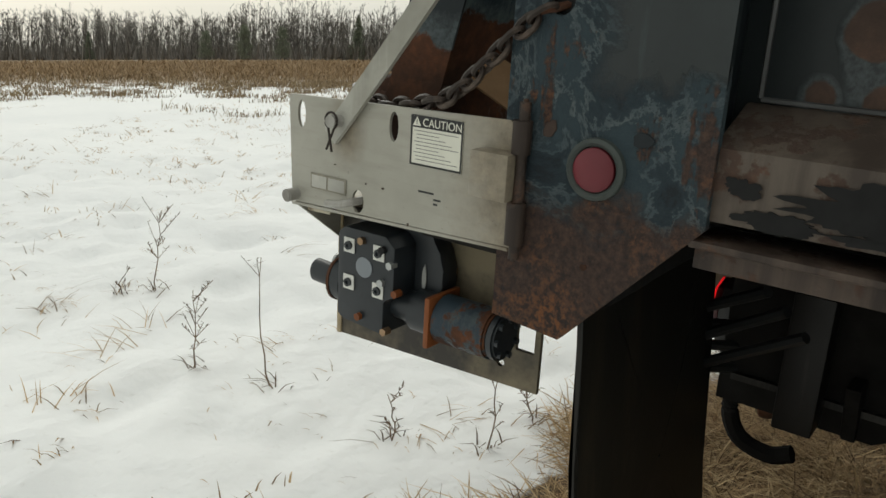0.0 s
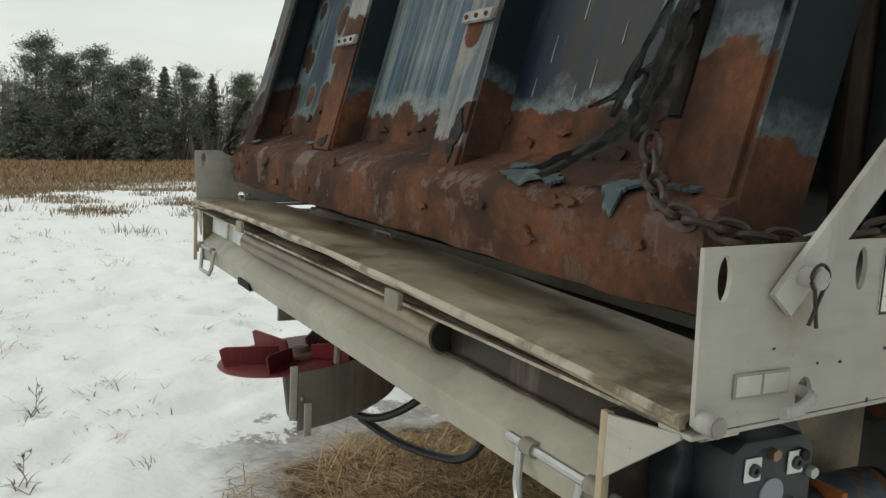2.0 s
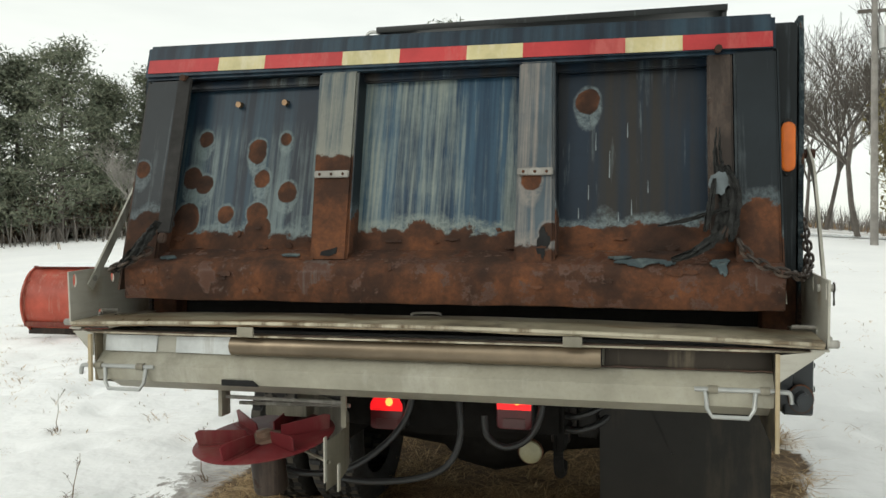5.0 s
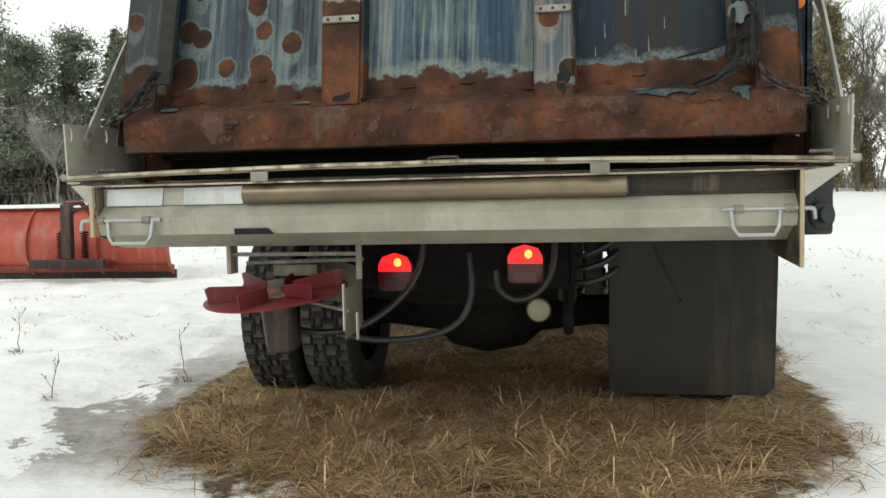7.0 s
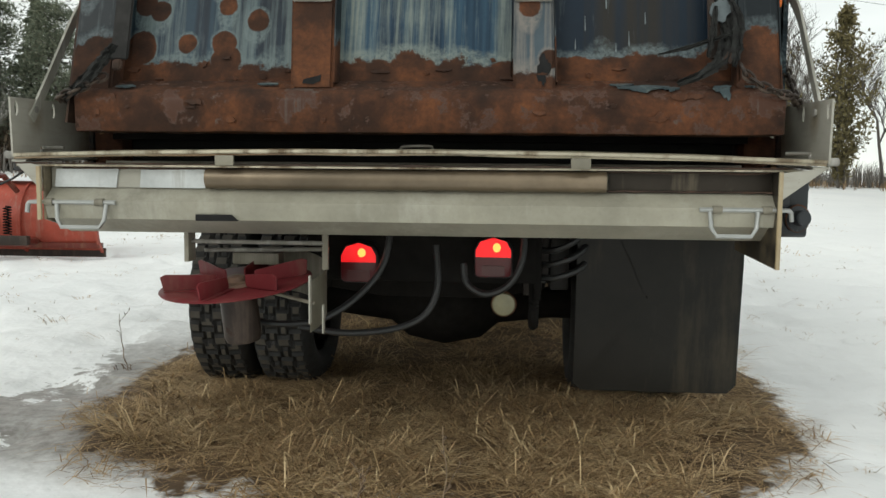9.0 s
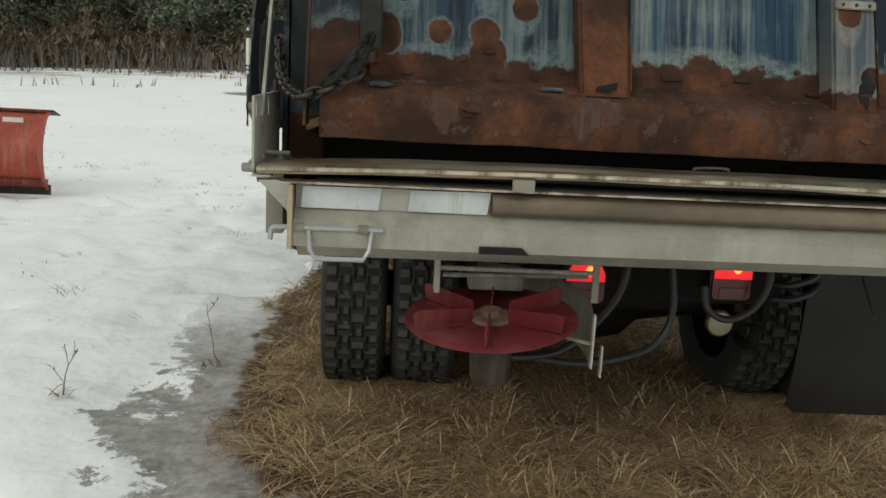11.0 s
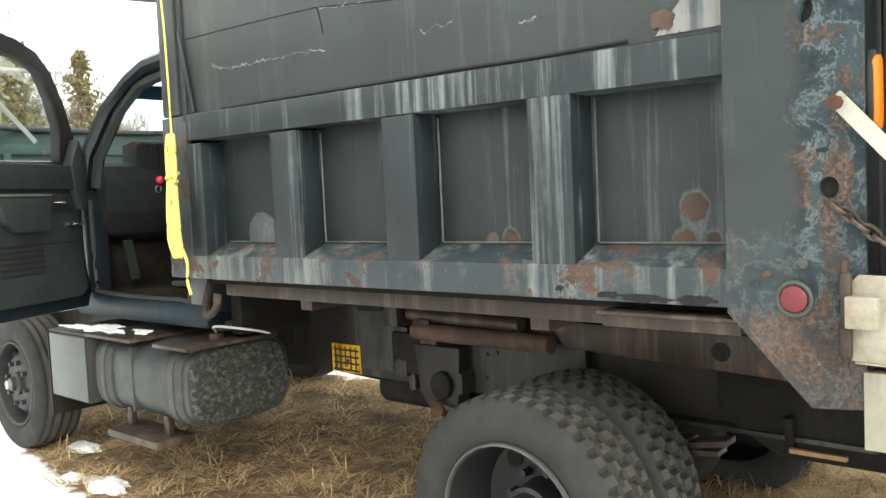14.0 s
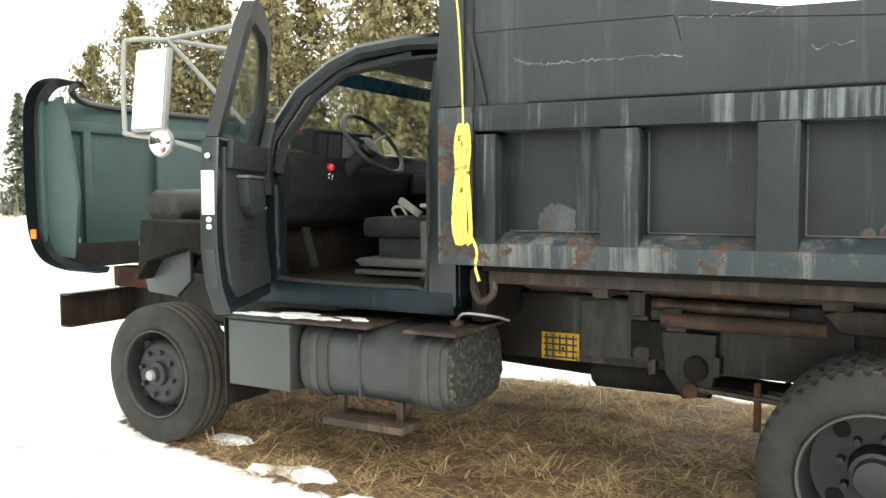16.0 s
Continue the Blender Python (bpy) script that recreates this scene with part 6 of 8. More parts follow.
for s in (-1, 1):
    plate = part("end_plate", holed([(-0.105, 1.269), (0.345, 1.281), (0.36, 1.265), (0.36, 1.095), (-0.088, 1.082), (-0.098, 1.09)], [oval(-0.075, 1.238, 0.0095, 0.024), oval(0.13, 1.243, 0.0095, 0.024), oval(0.058, 1.108, 0.013, 0.02, 12)], "x", s * 1.197, s * 1.203), m_plate, spreader, "pale stained end plate")
    part("plate_lip", prism([(-0.1, 1.08), (0.355, 1.094), (0.355, 1.088), (-0.1, 1.074)], "x", *sorted((s * 1.155, s * 1.203)), 0.002), m_plate, plate)
    pin = part("pin", cyl((s * 1.19, 0.024, 1.24), (s * 1.237, 0.024, 1.24), 0.011, None, 12), m_galv_old, plate)
    ring = [(s * 1.234, 0.024 + 0.013 * math.sin(a), 1.241 + 0.014 * math.cos(a)) for a in (0.5 + (2 * math.pi - 1.0) * i / 14 + math.pi for i in range(15))]
    part("cotter_pin", tube([(s * 1.234, 0.014, 1.193), *ring[::-1], (s * 1.234, 0.026, 1.19)], 0.0021, 6), m_rust_dark, plate, "rusty hairpin clip")
    part("end_bolt", cyl((s * 1.2, -0.088, 1.095), (s * 1.228, -0.088, 1.095), 0.0115, None, 14, None, 0.002), m_galv_old, plate)
    lever = part("latch_lever", tube(smooth_line([(s * 1.195, 0.062, 1.11), (s * 1.215, 0.055, 1.108), (s * 1.222, 0.03, 1.10), (s * 1.222, 0.005, 1.098)], 5), 0.007, 8), m_galv_old, plate)
    hinge = part("hinge_block", box(*sorted((s * 1.195, s * 1.238)), 0.30, 0.366, 1.168, 1.238, 0.006), m_plate, plate, "welded hinge block")
    part("hinge_pin", cyl((s * 1.212, 0.372, 1.08), (s * 1.212, 0.372, 1.315), 0.008, None, 12, None, 0.004), m_rust_dark, hinge)
    part("hinge_knuckle", cyl((s * 1.212, 0.37, 1.238), (s * 1.212, 0.37, 1.285), 0.014, None, 14), m_rust_dark, hinge)
    part("hinge_knuckle", cyl((s * 1.212, 0.37, 1.105), (s * 1.212, 0.37, 1.168), 0.014, None, 14), m_rust_dark, hinge)
    part("plate_foot", box(*sorted((s * 1.15, s * 1.196)), 0.10, 0.34, 0.90, 1.07, 0.003), m_plate_dark, plate) if s < 0 else None
    xe = 1.07 if s > 0 else 1.104
    part("corner_gusset", prism([(s * xe + s * 0.003, 1.062), (s * 1.19, 1.078), (s * 1.19, 1.072), (s * xe + s * 0.003, 0.985)], "y", -0.102, -0.097), m_plate, spreader)
    part("trough_end", holed([(-0.096, 1.066), (0.357, 1.07), (0.357, 0.807), (-0.090, 0.79)] if s > 0 else [(-0.096, 1.066), (0.3, 1.07), (0.3, 0.95), (0.03, 0.87), (-0.092, 0.9)], [rect(0.31, 0.346, 0.876, 0.935), oval(0.282, 0.843, 0.008, 0.008, 12)] if s > 0 else [], "x", s * (xe - 0.004), s * (xe + 0.004)), m_stain, spreader, "brown-stained steel end")
    part("stop_peg", cyl((s * 1.13, 0.07, 1.122), (s * 1.195, 0.07, 1.122), 0.006, None, 8), m_galv_old, spreader)
    # folding handle on its rod
    xa, xb = s * 0.883, s * 1.016
    if s < 0:
        xa, xb = -0.905, -1.06
    rod = part("latch_rod", tube(smooth_line([(xa - s * 0.03, -0.112, 0.958), (xb, -0.112, 0.958), (xb + s * 0.07, -0.112, 0.958), (xb + s * 0.09, -0.112, 0.953), (xb + s * 0.095, -0.112, 0.926)], 5), 0.007, 8), m_galv, spreader, "steel latch rod with a folding handle")
    part("handle", tube([(xa, -0.113, 0.953), (xa + s * 0.004, -0.118, 0.905), (xa + s * 0.018, -0.123, 0.883), (xb - s * 0.018, -0.123, 0.883), (xb - s * 0.004, -0.118, 0.905), (xb, -0.113, 0.953)], 0.0065, 8), m_galv, rod)
    for x in (xa + s * 0.02, xb + s * 0.025):
        part("rod_collar", cyl((x - 0.013, -0.111, 0.958), (x + 0.013, -0.111, 0.958), 0.012, None, 12), m_plate_dark, rod)
trough = part("trough", prism([(-0.055, 1.066), (-0.062, 1.004), (-0.068, 1.0), (-0.111, 0.962), (-0.109, 0.955), (-0.095, 0.908), (-0.05, 0.905), (0.03, 0.86), (0.2, 0.86), (0.3, 1.09), (0.28, 1.09), (0.18, 0.88), (0.04, 0.88), (-0.045, 0.93), (-0.045, 1.066)], "x", -1.10, 1.066), m_ledge, spreader, "pale steel trough ledge")
part("recess_panel", box(0.60, 1.064, -0.07, -0.063, 1.003, 1.062, 0.001), m_scorch, trough, "scorched dark panel")
part("recess_panel", box(-1.098, -0.61, -0.07, -0.063, 1.003, 1.062, 0.001), m_plate, trough)
part("top_edge", prism([(-0.105, 1.066), (-0.05, 1.068), (-0.05, 1.073), (-0.105, 1.072)], "x", -1.19, 1.19, 0.001), m_edge, trough)
part("roll_tube", cyl((-0.602, -0.076, 1.034), (0.591, -0.076, 1.034), 0.032, None, 24), m_tube, trough, "bare stained steel tube")
part("tube_bore", cyl((0.590, -0.076, 1.034), (0.592, -0.076, 1.034), 0.027, None, 20), m_void, trough, "dark open end of the tube")
for x0, x1 in ((-1.085, -0.89), (-0.815, -0.612)):
    part("reflector_pad", prism([(x0, 1.004), (x1, 1.003), (x1 + 0.008, 1.06), (x0 + 0.005, 1.058)], "y", -0.0755, -0.0712), m_pad, trough, "faded silver pad")
part("ledge_notch", prism([(-0.63, 0.906), (-0.5, 0.906), (-0.52, 0.925), (-0.63, 0.925)], "y", -0.1055, -0.09), m_void, trough)
# added dark box and strip: shade below the lid and gate beam, as solid shapes
part("trough_residue", box(-1.06, 1.06, -0.0445, 0.29, 0.95, 1.06), m_trough_shade, trough, "near-black fill standing in for the shade inside the trough")
part("rear_lip", box(-1.15, 1.15, 0.125, 0.34, 1.062, 1.072), m_trough_shade, trough)
for s in (-1, 1):
    part("rust_edge", box(*sorted((s * (1.0655 if s > 0 else 1.0995), s * (1.0775 if s > 0 else 1.1115))), -0.1335, -0.1225, 0.79 if s > 0 else 0.905, 1.066, 0.002), m_corner, trough, "rust-brown corner edge")
part("stain_line", tube([(-1.06 + 2.12 * i / 30, -0.0715, 1.0635 - 0.002 * (i % 3)) for i in range(31)], [0.002 + 0.0025 * random.random() for i in range(31)], 5), m_rust_dull, trough)
part("stain_line", tube([(0.55 + 0.515 * i / 16, -0.0735, 1.006 + 0.002 * (i % 2)) for i in range(17)], [0.002 + 0.002 * random.random() for i in range(17)], 5), m_rust_dull, trough)
part("stain_line", tube([(-1.19 + 2.38 * i / 40, -0.108, 1.0755) for i in range(41)], [0.001 + 0.003 * random.random() for i in range(41)], 5), m_rust_dull, trough)
lid = bmesh.new()
nx = 48
sec = [(-0.103, 1.083), (-0.105, 1.098), (-0.08, 1.102), (0.10, 1.108), (0.10, 1.103), (-0.08, 1.096), (-0.095, 1.090), (-0.095, 1.083)]
rings = []
for i in range(nx + 1):
    x = -1.19 + 2.38 * i / nx
    up = 0.019 * (1 - (x / 1.19) ** 2) + 0.003 * noise.noise(Vector((x * 4, 0, 0)))
    rings.append([lid.verts.new((x, y + 0.004 * noise.noise(Vector((x * 3, 5, 0))), z + up + (0.004 * noise.noise(Vector((x * 3, y * 6, 2))) if y > 0 else 0))) for y, z in sec])
for a, b in zip(rings, rings[1:]):
    for k in range(len(sec)):
        lid.faces.new((a[k], a[(k + 1) % len(sec)], b[(k + 1) % len(sec)], b[k]))
lid.faces.new(rings[0])
lid.faces.new(rings[-1])
lid_ob = part("lid", lid, m_lid, spreader, "oil-stained steel lid with a worn bright lip")
part("lid_lip", tube([(-1.19 + 2.38 * i / nx, -0.106, 1.094 + 0.019 * (1 - (2 * i / nx - 1) ** 2)) for i in range(nx + 1)], 0.006, 6), m_edge, lid_ob, "worn bright lip")
for x in (-0.531, 0.513):
    part("lid_hinge", box(x - 0.028, x + 0.028, -0.118, -0.108, 1.068, 1.098, 0.002), m_plate_dark, lid_ob)
part("lid_pull", tube(smooth_line([(-0.03, 0.085, 1.12), (-0.025, 0.08, 1.134), (0.06, 0.08, 1.136), (0.065, 0.085, 1.122)], 4), 0.004, 6), m_galv_old, lid_ob)

# caution label with its band, sign and lines of fine print
label = part("caution_label", box(1.2035, 1.2045, 0.166, 0.265, 1.190, 1.268), m_label, spreader, "white caution label with black border")
for a, b, c, d in ((0.166, 0.265, 1.249, 1.268), (0.166, 0.265, 1.190, 1.193), (0.166, 0.169, 1.193, 1.249), (0.262, 0.265, 1.193, 1.249)):
    part("label_border", box(1.2046, 1.2052, a, b, c, d), m_ink, label)
part("warning_sign", prism([(0.170, 1.2515), (0.186, 1.2515), (0.178, 1.2655)], "x", 1.2053, 1.2057), m_label, label)
part("warning_mark", box(1.2058, 1.2061, 0.1773, 0.1787, 1.254, 1.261), m_ink, label)
for k in range(9):
    part("print_line", box(1.2046, 1.2049, 0.173 + (0.004 if k % 3 else 0), 0.257 - 0.012 * ((k * 7) % 4), 1.2435 - 0.0056 * k, 1.2447 - 0.0056 * k), m_ink_grey, label)
font = bpy.data.curves.new("caution_text", "FONT")
font.body, font.size, font.extrude = "CAUTION", 0.0178, 0.0002
tmp = new("caution_text", font)
bpy.context.view_layer.update()
me = bpy.data.meshes.new_from_object(tmp.evaluated_get(bpy.context.evaluated_depsgraph_get()))
bpy.data.objects.remove(tmp)
text = new("caution_text", me)
me.materials.clear()
me.materials.append(m_label)
text.parent = label
text.matrix_basis = Matrix.Translation((1.2056, 0.189, 1.252)) @ Matrix(((0, 0, 1, 0), (0.92, 0, 0, 0), (0, 1, 0, 0), (0, 0, 0, 1)))
rating = part("rating_plate", box(1.2035, 1.2055, -0.05, 0.032, 1.113, 1.140, 0.001), m_plate_dark, spreader)
part("rating_face", box(1.2056, 1.2062, -0.047, -0.012, 1.116, 1.137), m_plate_face, rating)
part("rating_face", box(1.2056, 1.2062, -0.008, 0.029, 1.116, 1.137), m_plate_face, rating)
for y, z, w in ((0.185, 1.148, 0.03), (0.215, 1.139, 0.014), (0.215, 1.132, 0.008)):
    part("stencil_mark", box(1.2032, 1.2036, y, y + w, z, z + 0.003), m_ink, spreader)

# grease and dirt round the pins and hinges of the end plates
for s in (-1, 1):
    for i in range(4):
        y, z = random.uniform(-0.08, 0.26), random.uniform(1.09, 1.24)
        part("dirt_speck", prism(ragged(y, z, random.uniform(0.0012, 0.003), random.uniform(0.0012, 0.003), 320 + i, 8, 0.5), "x", *sorted((s * 1.2031, s * 1.2036))), m_rust_dull, spreader)

# gearbox and hydraulic motor on the right-hand end
gear = part("gearbox", prism([(0.008, 0.905), (0.008, 1.035), (0.022, 1.045), (0.10, 1.045), (0.118, 1.03), (0.118, 0.955), (0.10, 0.945), (0.10, 0.893), (0.02, 0.898)], "x", 1.10, 1.178, 0.006), m_motor, spreader, "black gearbox with silver bolt pads")
part("gear_flange", prism([(0.078 + 0.092 * math.cos(2 * math.pi * (i + 0.5) / 22), 0.985 + 0.09 * math.sin(2 * math.pi * (i + 0.5) / 22)) for i in range(22)], "x", 1.075, 1.12, 0.008), m_motor, gear)
for k, (y, z) in enumerate(((0.033, 1.018), (0.090, 1.018), (0.033, 0.961), (0.090, 0.961))):
    pad = part("bolt_pad", box(1.1785, 1.181, y - 0.0105, y + 0.0105, z - 0.0115, z + 0.0115, 0.0015), m_pad_white, gear, "silver bolt pad")
    part("bolt", lathe([(0, 0.0065), (0.004, 0.0065), (0.004, 0.003), (0.001, 0.0028)], (1.181, y, z), (1, 0, 0), 14), m_motor, pad)
part("cover_disc", lathe([(0, 0.0155), (0.002, 0.0155), (0.0022, 0.001)], (1.178, 0.062, 0.990), (1, 0, 0), 24), m_disc, gear, "grey cover disc")
for y, z, mat in ((0.058, 1.03, m_bolt), (0.098, 1.025, m_void), (0.113, 1.005, m_galv), (0.097, 0.975, m_galv), (0.055, 0.912, m_orange_rust), (0.124, 0.965, m_orange_rust), (0.106, 0.902, m_bolt)):
    part("bolt", cyl((1.17, y, z), (1.186, y, z), 0.006, None, 6), mat, gear)
for y, z in ((0.03, 1.066), (0.155, 1.05), (0.16, 0.99)):
    part("flange_bolt", cyl((1.074, y, z), (1.088, y, z), 0.009, None, 6), m_bolt, gear)
part("paint_chip", prism(ragged(0.052, 1.058, 0.022, 0.005, 3, 12, 0.4), "x", 1.122, 1.124), m_pale, gear)
part("paint_chip", prism(ragged(0.138, 0.985, 0.004, 0.02, 4, 12, 0.4), "x", 1.122, 1.124), m_pale, gear)
port = part("inlet_port", cyl((1.14, 0.008, 0.945), (1.14, -0.022, 0.947), 0.033, None, 20, None, 0.003), m_motor, gear)
part("port_ring", cyl((1.14, -0.014, 0.946), (1.14, -0.019, 0.946), 0.0345, None, 20), m_rust, port)
part("port_cap", cyl((1.14, -0.022, 0.947), (1.14, -0.068, 0.949), 0.019, None, 18, None, 0.003), m_motor, port)
hyd = part("hydraulic_motor", cyl((1.13, 0.195, 0.918), (1.13, 0.305, 0.918), 0.043, None, 24, None, 0.004), m_motor_b, spreader, "weathered blue hydraulic motor with orange rust")
part("motor_neck", cyl((1.13, 0.10, 0.920), (1.13, 0.145, 0.919), 0.028, None, 18), m_motor, hyd)
part("motor_collar", cyl((1.13, 0.14, 0.919), (1.13, 0.186, 0.918), 0.038, None, 20, None, 0.003), m_motor, hyd)
part("motor_flange", box(1.085, 1.175, 0.186, 0.197, 0.873, 0.963, 0.004), m_orange_rust, hyd, "orange-rusted flange")
part("motor_end", cyl((1.13, 0.305, 0.918), (1.13, 0.322, 0.918), 0.041, None, 20, None, 0.004), m_motor, hyd)
for i in range(7):
    a = 2 * math.pi * i / 7
    part("end_bolt", cyl((1.13 + 0.031 * math.cos(a), 0.32, 0.918 + 0.031 * math.sin(a)), (1.13 + 0.031 * math.cos(a), 0.329, 0.918 + 0.031 * math.sin(a)), 0.006, None, 6), m_motor, hyd)
for ob in [gear, *gear.children_recursive]:
    for v in ob.data.vertices:
        v.co.y, v.co.z = 0.055 + (v.co.y - 0.062) * 1.19, 0.985 + (v.co.z - 0.9895) * 1.19
part("left_shaft", cyl((-1.075, 0.03, 0.985), (-1.12, 0.03, 0.985), 0.014, None, 12), m_rust_dark, spreader)

# spinner with its fins, motor, deflector and hangers
SP = Matrix.Translation((-0.565, 0.085, 0.685)) @ Matrix.Rotation(radians(-4), 4, "Y") @ Matrix.Rotation(radians(7), 4, "X")


def spin_part(name, bm, material, parent, label=""):
    bmesh.ops.transform(bm, matrix=SP, verts=bm.verts)
    return part(name, bm, material, parent, label)


spinner = spin_part("spinner_disc", lathe([(-0.004, 0.03), (-0.006, 0.10), (0.004, 0.24), (0.008, 0.243), (0.010, 0.239), (0.0, 0.10), (0.002, 0.01)], (0, 0, 0), (0, 0, 1), 48), m_spinner, spreader, "faded red spinner disc with six fins")
for i in range(6):
    a = 2 * math.pi * i / 6 + 0.35
    bm = prism([(0.055, 0.0), (0.225, 0.008), (0.232, 0.055), (0.215, 0.062), (0.06, 0.042)], "y", -0.002, 0.003)
    prism([(0.055, 0.0), (0.225, 0.007), (0.225, 0.011), (0.055, 0.004)], "y", -0.002, 0.022, 0, bm)
    bmesh.ops.rotate(bm, cent=(0, 0, 0), matrix=Matrix.Rotation(a, 3, "Z"), verts=bm.verts)
    spin_part("fin", bm, m_spinner, spinner)
spin_part("hub_plate", lathe([(0.002, 0.062), (0.012, 0.058), (0.014, 0.03), (0.03, 0.028), (0.034, 0.012), (0.034, 0.001)], (0, 0, 0), (0, 0, 1), 24), m_rust_dust, spinner, "dusty rust-brown hub")
spin_part("spinner_motor", lathe([(-0.19, 0.03), (-0.185, 0.055), (-0.17, 0.06), (-0.02, 0.06), (-0.01, 0.05)], (0, 0, 0), (0, 0, 1), 20), m_rust_dark, spinner)
defl = bmesh.new()
rows = []
for i in range(15):
    a = radians(-22 + 115 * i / 14)
    rows.append([defl.verts.new((-0.565 + 0.285 * math.cos(a), 0.10 + 0.285 * math.sin(a), z)) for z in (0.575 + 0.06 * math.sin(a), 0.655 + 0.05 * math.sin(a), 0.735 + 0.05 * math.sin(a))])
for a, b in zip(rows, rows[1:]):
    for k in range(2):
        defl.faces.new((a[k], a[k + 1], b[k + 1], b[k]))
bmesh.ops.solidify(defl, geom=defl.faces[:], thickness=0.004)
deflector = part("deflector", defl, m_plate_dark, spreader, "curved pale steel deflector")
part("deflector_tab", box(-0.30, -0.295, -0.03, -0.01, 0.585, 0.735, 0.001), m_plate, deflector)
part("deflector_tab", box(-0.265, -0.26, 0.0, 0.02, 0.55, 0.64, 0.001), m_plate, deflector)
part("deflector_stay", tube([(-0.29, 0.0, 0.645), (-0.45, 0.1, 0.66)], 0.006, 6), m_plate_dark, deflector)
frame_ = part("spinner_hanger", box(-0.73, -0.715, 0.06, 0.12, 0.76, 0.91, 0.002), m_plate_dark, spreader, "steel hangers for the spinner")
part("hanger_arm", box(-0.285, -0.265, 0.085, 0.095, 0.74, 0.90, 0.002), m_plate_dark, frame_)
part("cross_rod", cyl((-0.72, 0.09, 0.825), (-0.28, 0.09, 0.825), 0.007, None, 8), m_galv_old, frame_)
part("cross_rod", cyl((-0.70, 0.16, 0.79), (-0.28, 0.16, 0.80), 0.007, None, 8), m_galv_old, frame_)
part("motor_plate", box(-0.62, -0.46, 0.20, 0.27, 0.74, 0.78, 0.004), m_plate_dark, frame_)

# the trough hangs a little askew under its lid
for ob in bpy.data.objects:
    if ob.type == "MESH" and (ob.parent in (trough,) or ob == trough or ob.name.startswith("latch_rod") or (ob.parent and ob.parent.name.startswith("latch_rod"))):
        for v in ob.data.vertices:
            v.co.y += 0.01 * v.co.x + 0.02
            v.co.z += 0.002 * v.co.x - 0.003

# a loose card and a scrap of board behind the end plates
for s, x, y in ((1, 1.13, 0.29), (-1, -1.10, 0.33)):
    card = part("card_scrap", tilted_box((0.16, 0.14, 0.004), TRUCK @ Matrix.Translation((x - s * 0.06, y, 1.222)) @ Matrix.Rotation(s * 0.35, 4, "Y") @ Matrix.Rotation(0.3, 4, "X")), m_card if s < 0 else m_label, None, "")
    card.parent = None
    tagged(card, "loose scrap of pale card lying in the spreader" if s > 0 else "loose scrap of brown card lying in the spreader", "card")

for x, y, z, a, b in ((0.98, 0.20, 1.30, 0.5, -0.6), (1.11, 0.30, 1.262, -0.2, 0.15)):
    card = part("card_scrap", tilted_box((0.09, 0.12, 0.004), TRUCK @ Matrix.Translation((x, y, z)) @ Matrix.Rotation(a, 4, "Y") @ Matrix.Rotation(b, 4, "X")), m_card, None, "")
    tagged(card, "loose scrap of brown card lying in the spreader", "card")

# ---- yellow rope hung on the front corner of the box ----
rope = thing("rope_coil", "coiled bright yellow rope hanging from the box corner", "rope")
for k in range(9):
    r = random.Random(k)
    dx, dy = r.uniform(-0.012, 0.004), r.uniform(-0.028, 0.028)
    loop = [(-1.222 + dx, 2.955 + dy * 1.1, 1.285 + 0.02 * r.random()), (-1.236 + dx, 2.948 + dy * 1.25, 1.36), (-1.235 + dx, 2.952 + dy * 1.1, 1.48), (-1.23 + dx, 2.955 + dy * 0.8, 1.60), (-1.232 + dx, 2.952 + dy * 1.1, 1.70), (-1.226 + dx, 2.96 + dy * 0.8, 1.79),
            (-1.226 + dx, 2.972 + dy, 1.70), (-1.232 + dx, 2.968 + dy * 0.8, 1.60), (-1.234 + dx, 2.972 + dy * 1.1, 1.48), (-1.234 + dx, 2.974 + dy * 1.2, 1.36), (-1.222 + dx, 2.965 + dy * 1.1, 1.285)]
    part("rope_loop", tube(smooth_line(loop, 5), 0.0085, 6, None, True), m_rope, rope)
part("rope_wrap", tube([(-1.233 + 0.022 * math.cos(a), 2.967 + 0.027 * math.sin(a), 1.60 + 0.006 * a) for a in (0.5 * i for i in range(15))], 0.0085, 6), m_rope, rope)
part("rope_line", tube(smooth_line([(-1.226, 2.965, 1.78), (-1.22, 2.975, 2.0), (-1.21, 3.0, 2.3), (-1.20, 3.05, 2.52)], 5), 0.0045, 6), m_rope, rope)
part("rope_tail", tube(smooth_line([(-1.235, 2.93, 1.33), (-1.23, 2.90, 1.26), (-1.232, 2.905, 1.19), (-1.228, 2.89, 1.13)], 5), 0.0065, 6), m_rope, rope)

# ---- the snow plough standing on the field ----
PL = Matrix.Translation((-4.25, 6.35, ground_z(-4.25, 6.35))) @ Matrix.Rotation(radians(4), 4, "Z") @ Matrix.Diagonal((0.95, 0.9, 0.84, 1))
plow = thing("snow_plow", "faded orange-red snow plough blade with black frame on the snow", "plow", "", PL)
curve = [(0.0, 0.06), (-0.13, 0.2), (-0.19, 0.42), (-0.16, 0.66), (-0.04, 0.88), (0.10, 0.98)]
sect = [(p.y, p.z) for p in smooth_line([(0, a, b) for a, b in curve], 4)]
part("moldboard", prism(sect + [(a + 0.012, b) for a, b in reversed(sect)], "x", -2.7, 0.0), m_plow, plow, "faded orange-red blade")
for x in (-0.01, -0.9, -1.8, -2.69):
    part("rib", prism([(a - 0.05, b) for a, b in sect] + [(a, b) for a, b in reversed(sect)], "x", x - 0.012, x + 0.012), m_plow, plow)
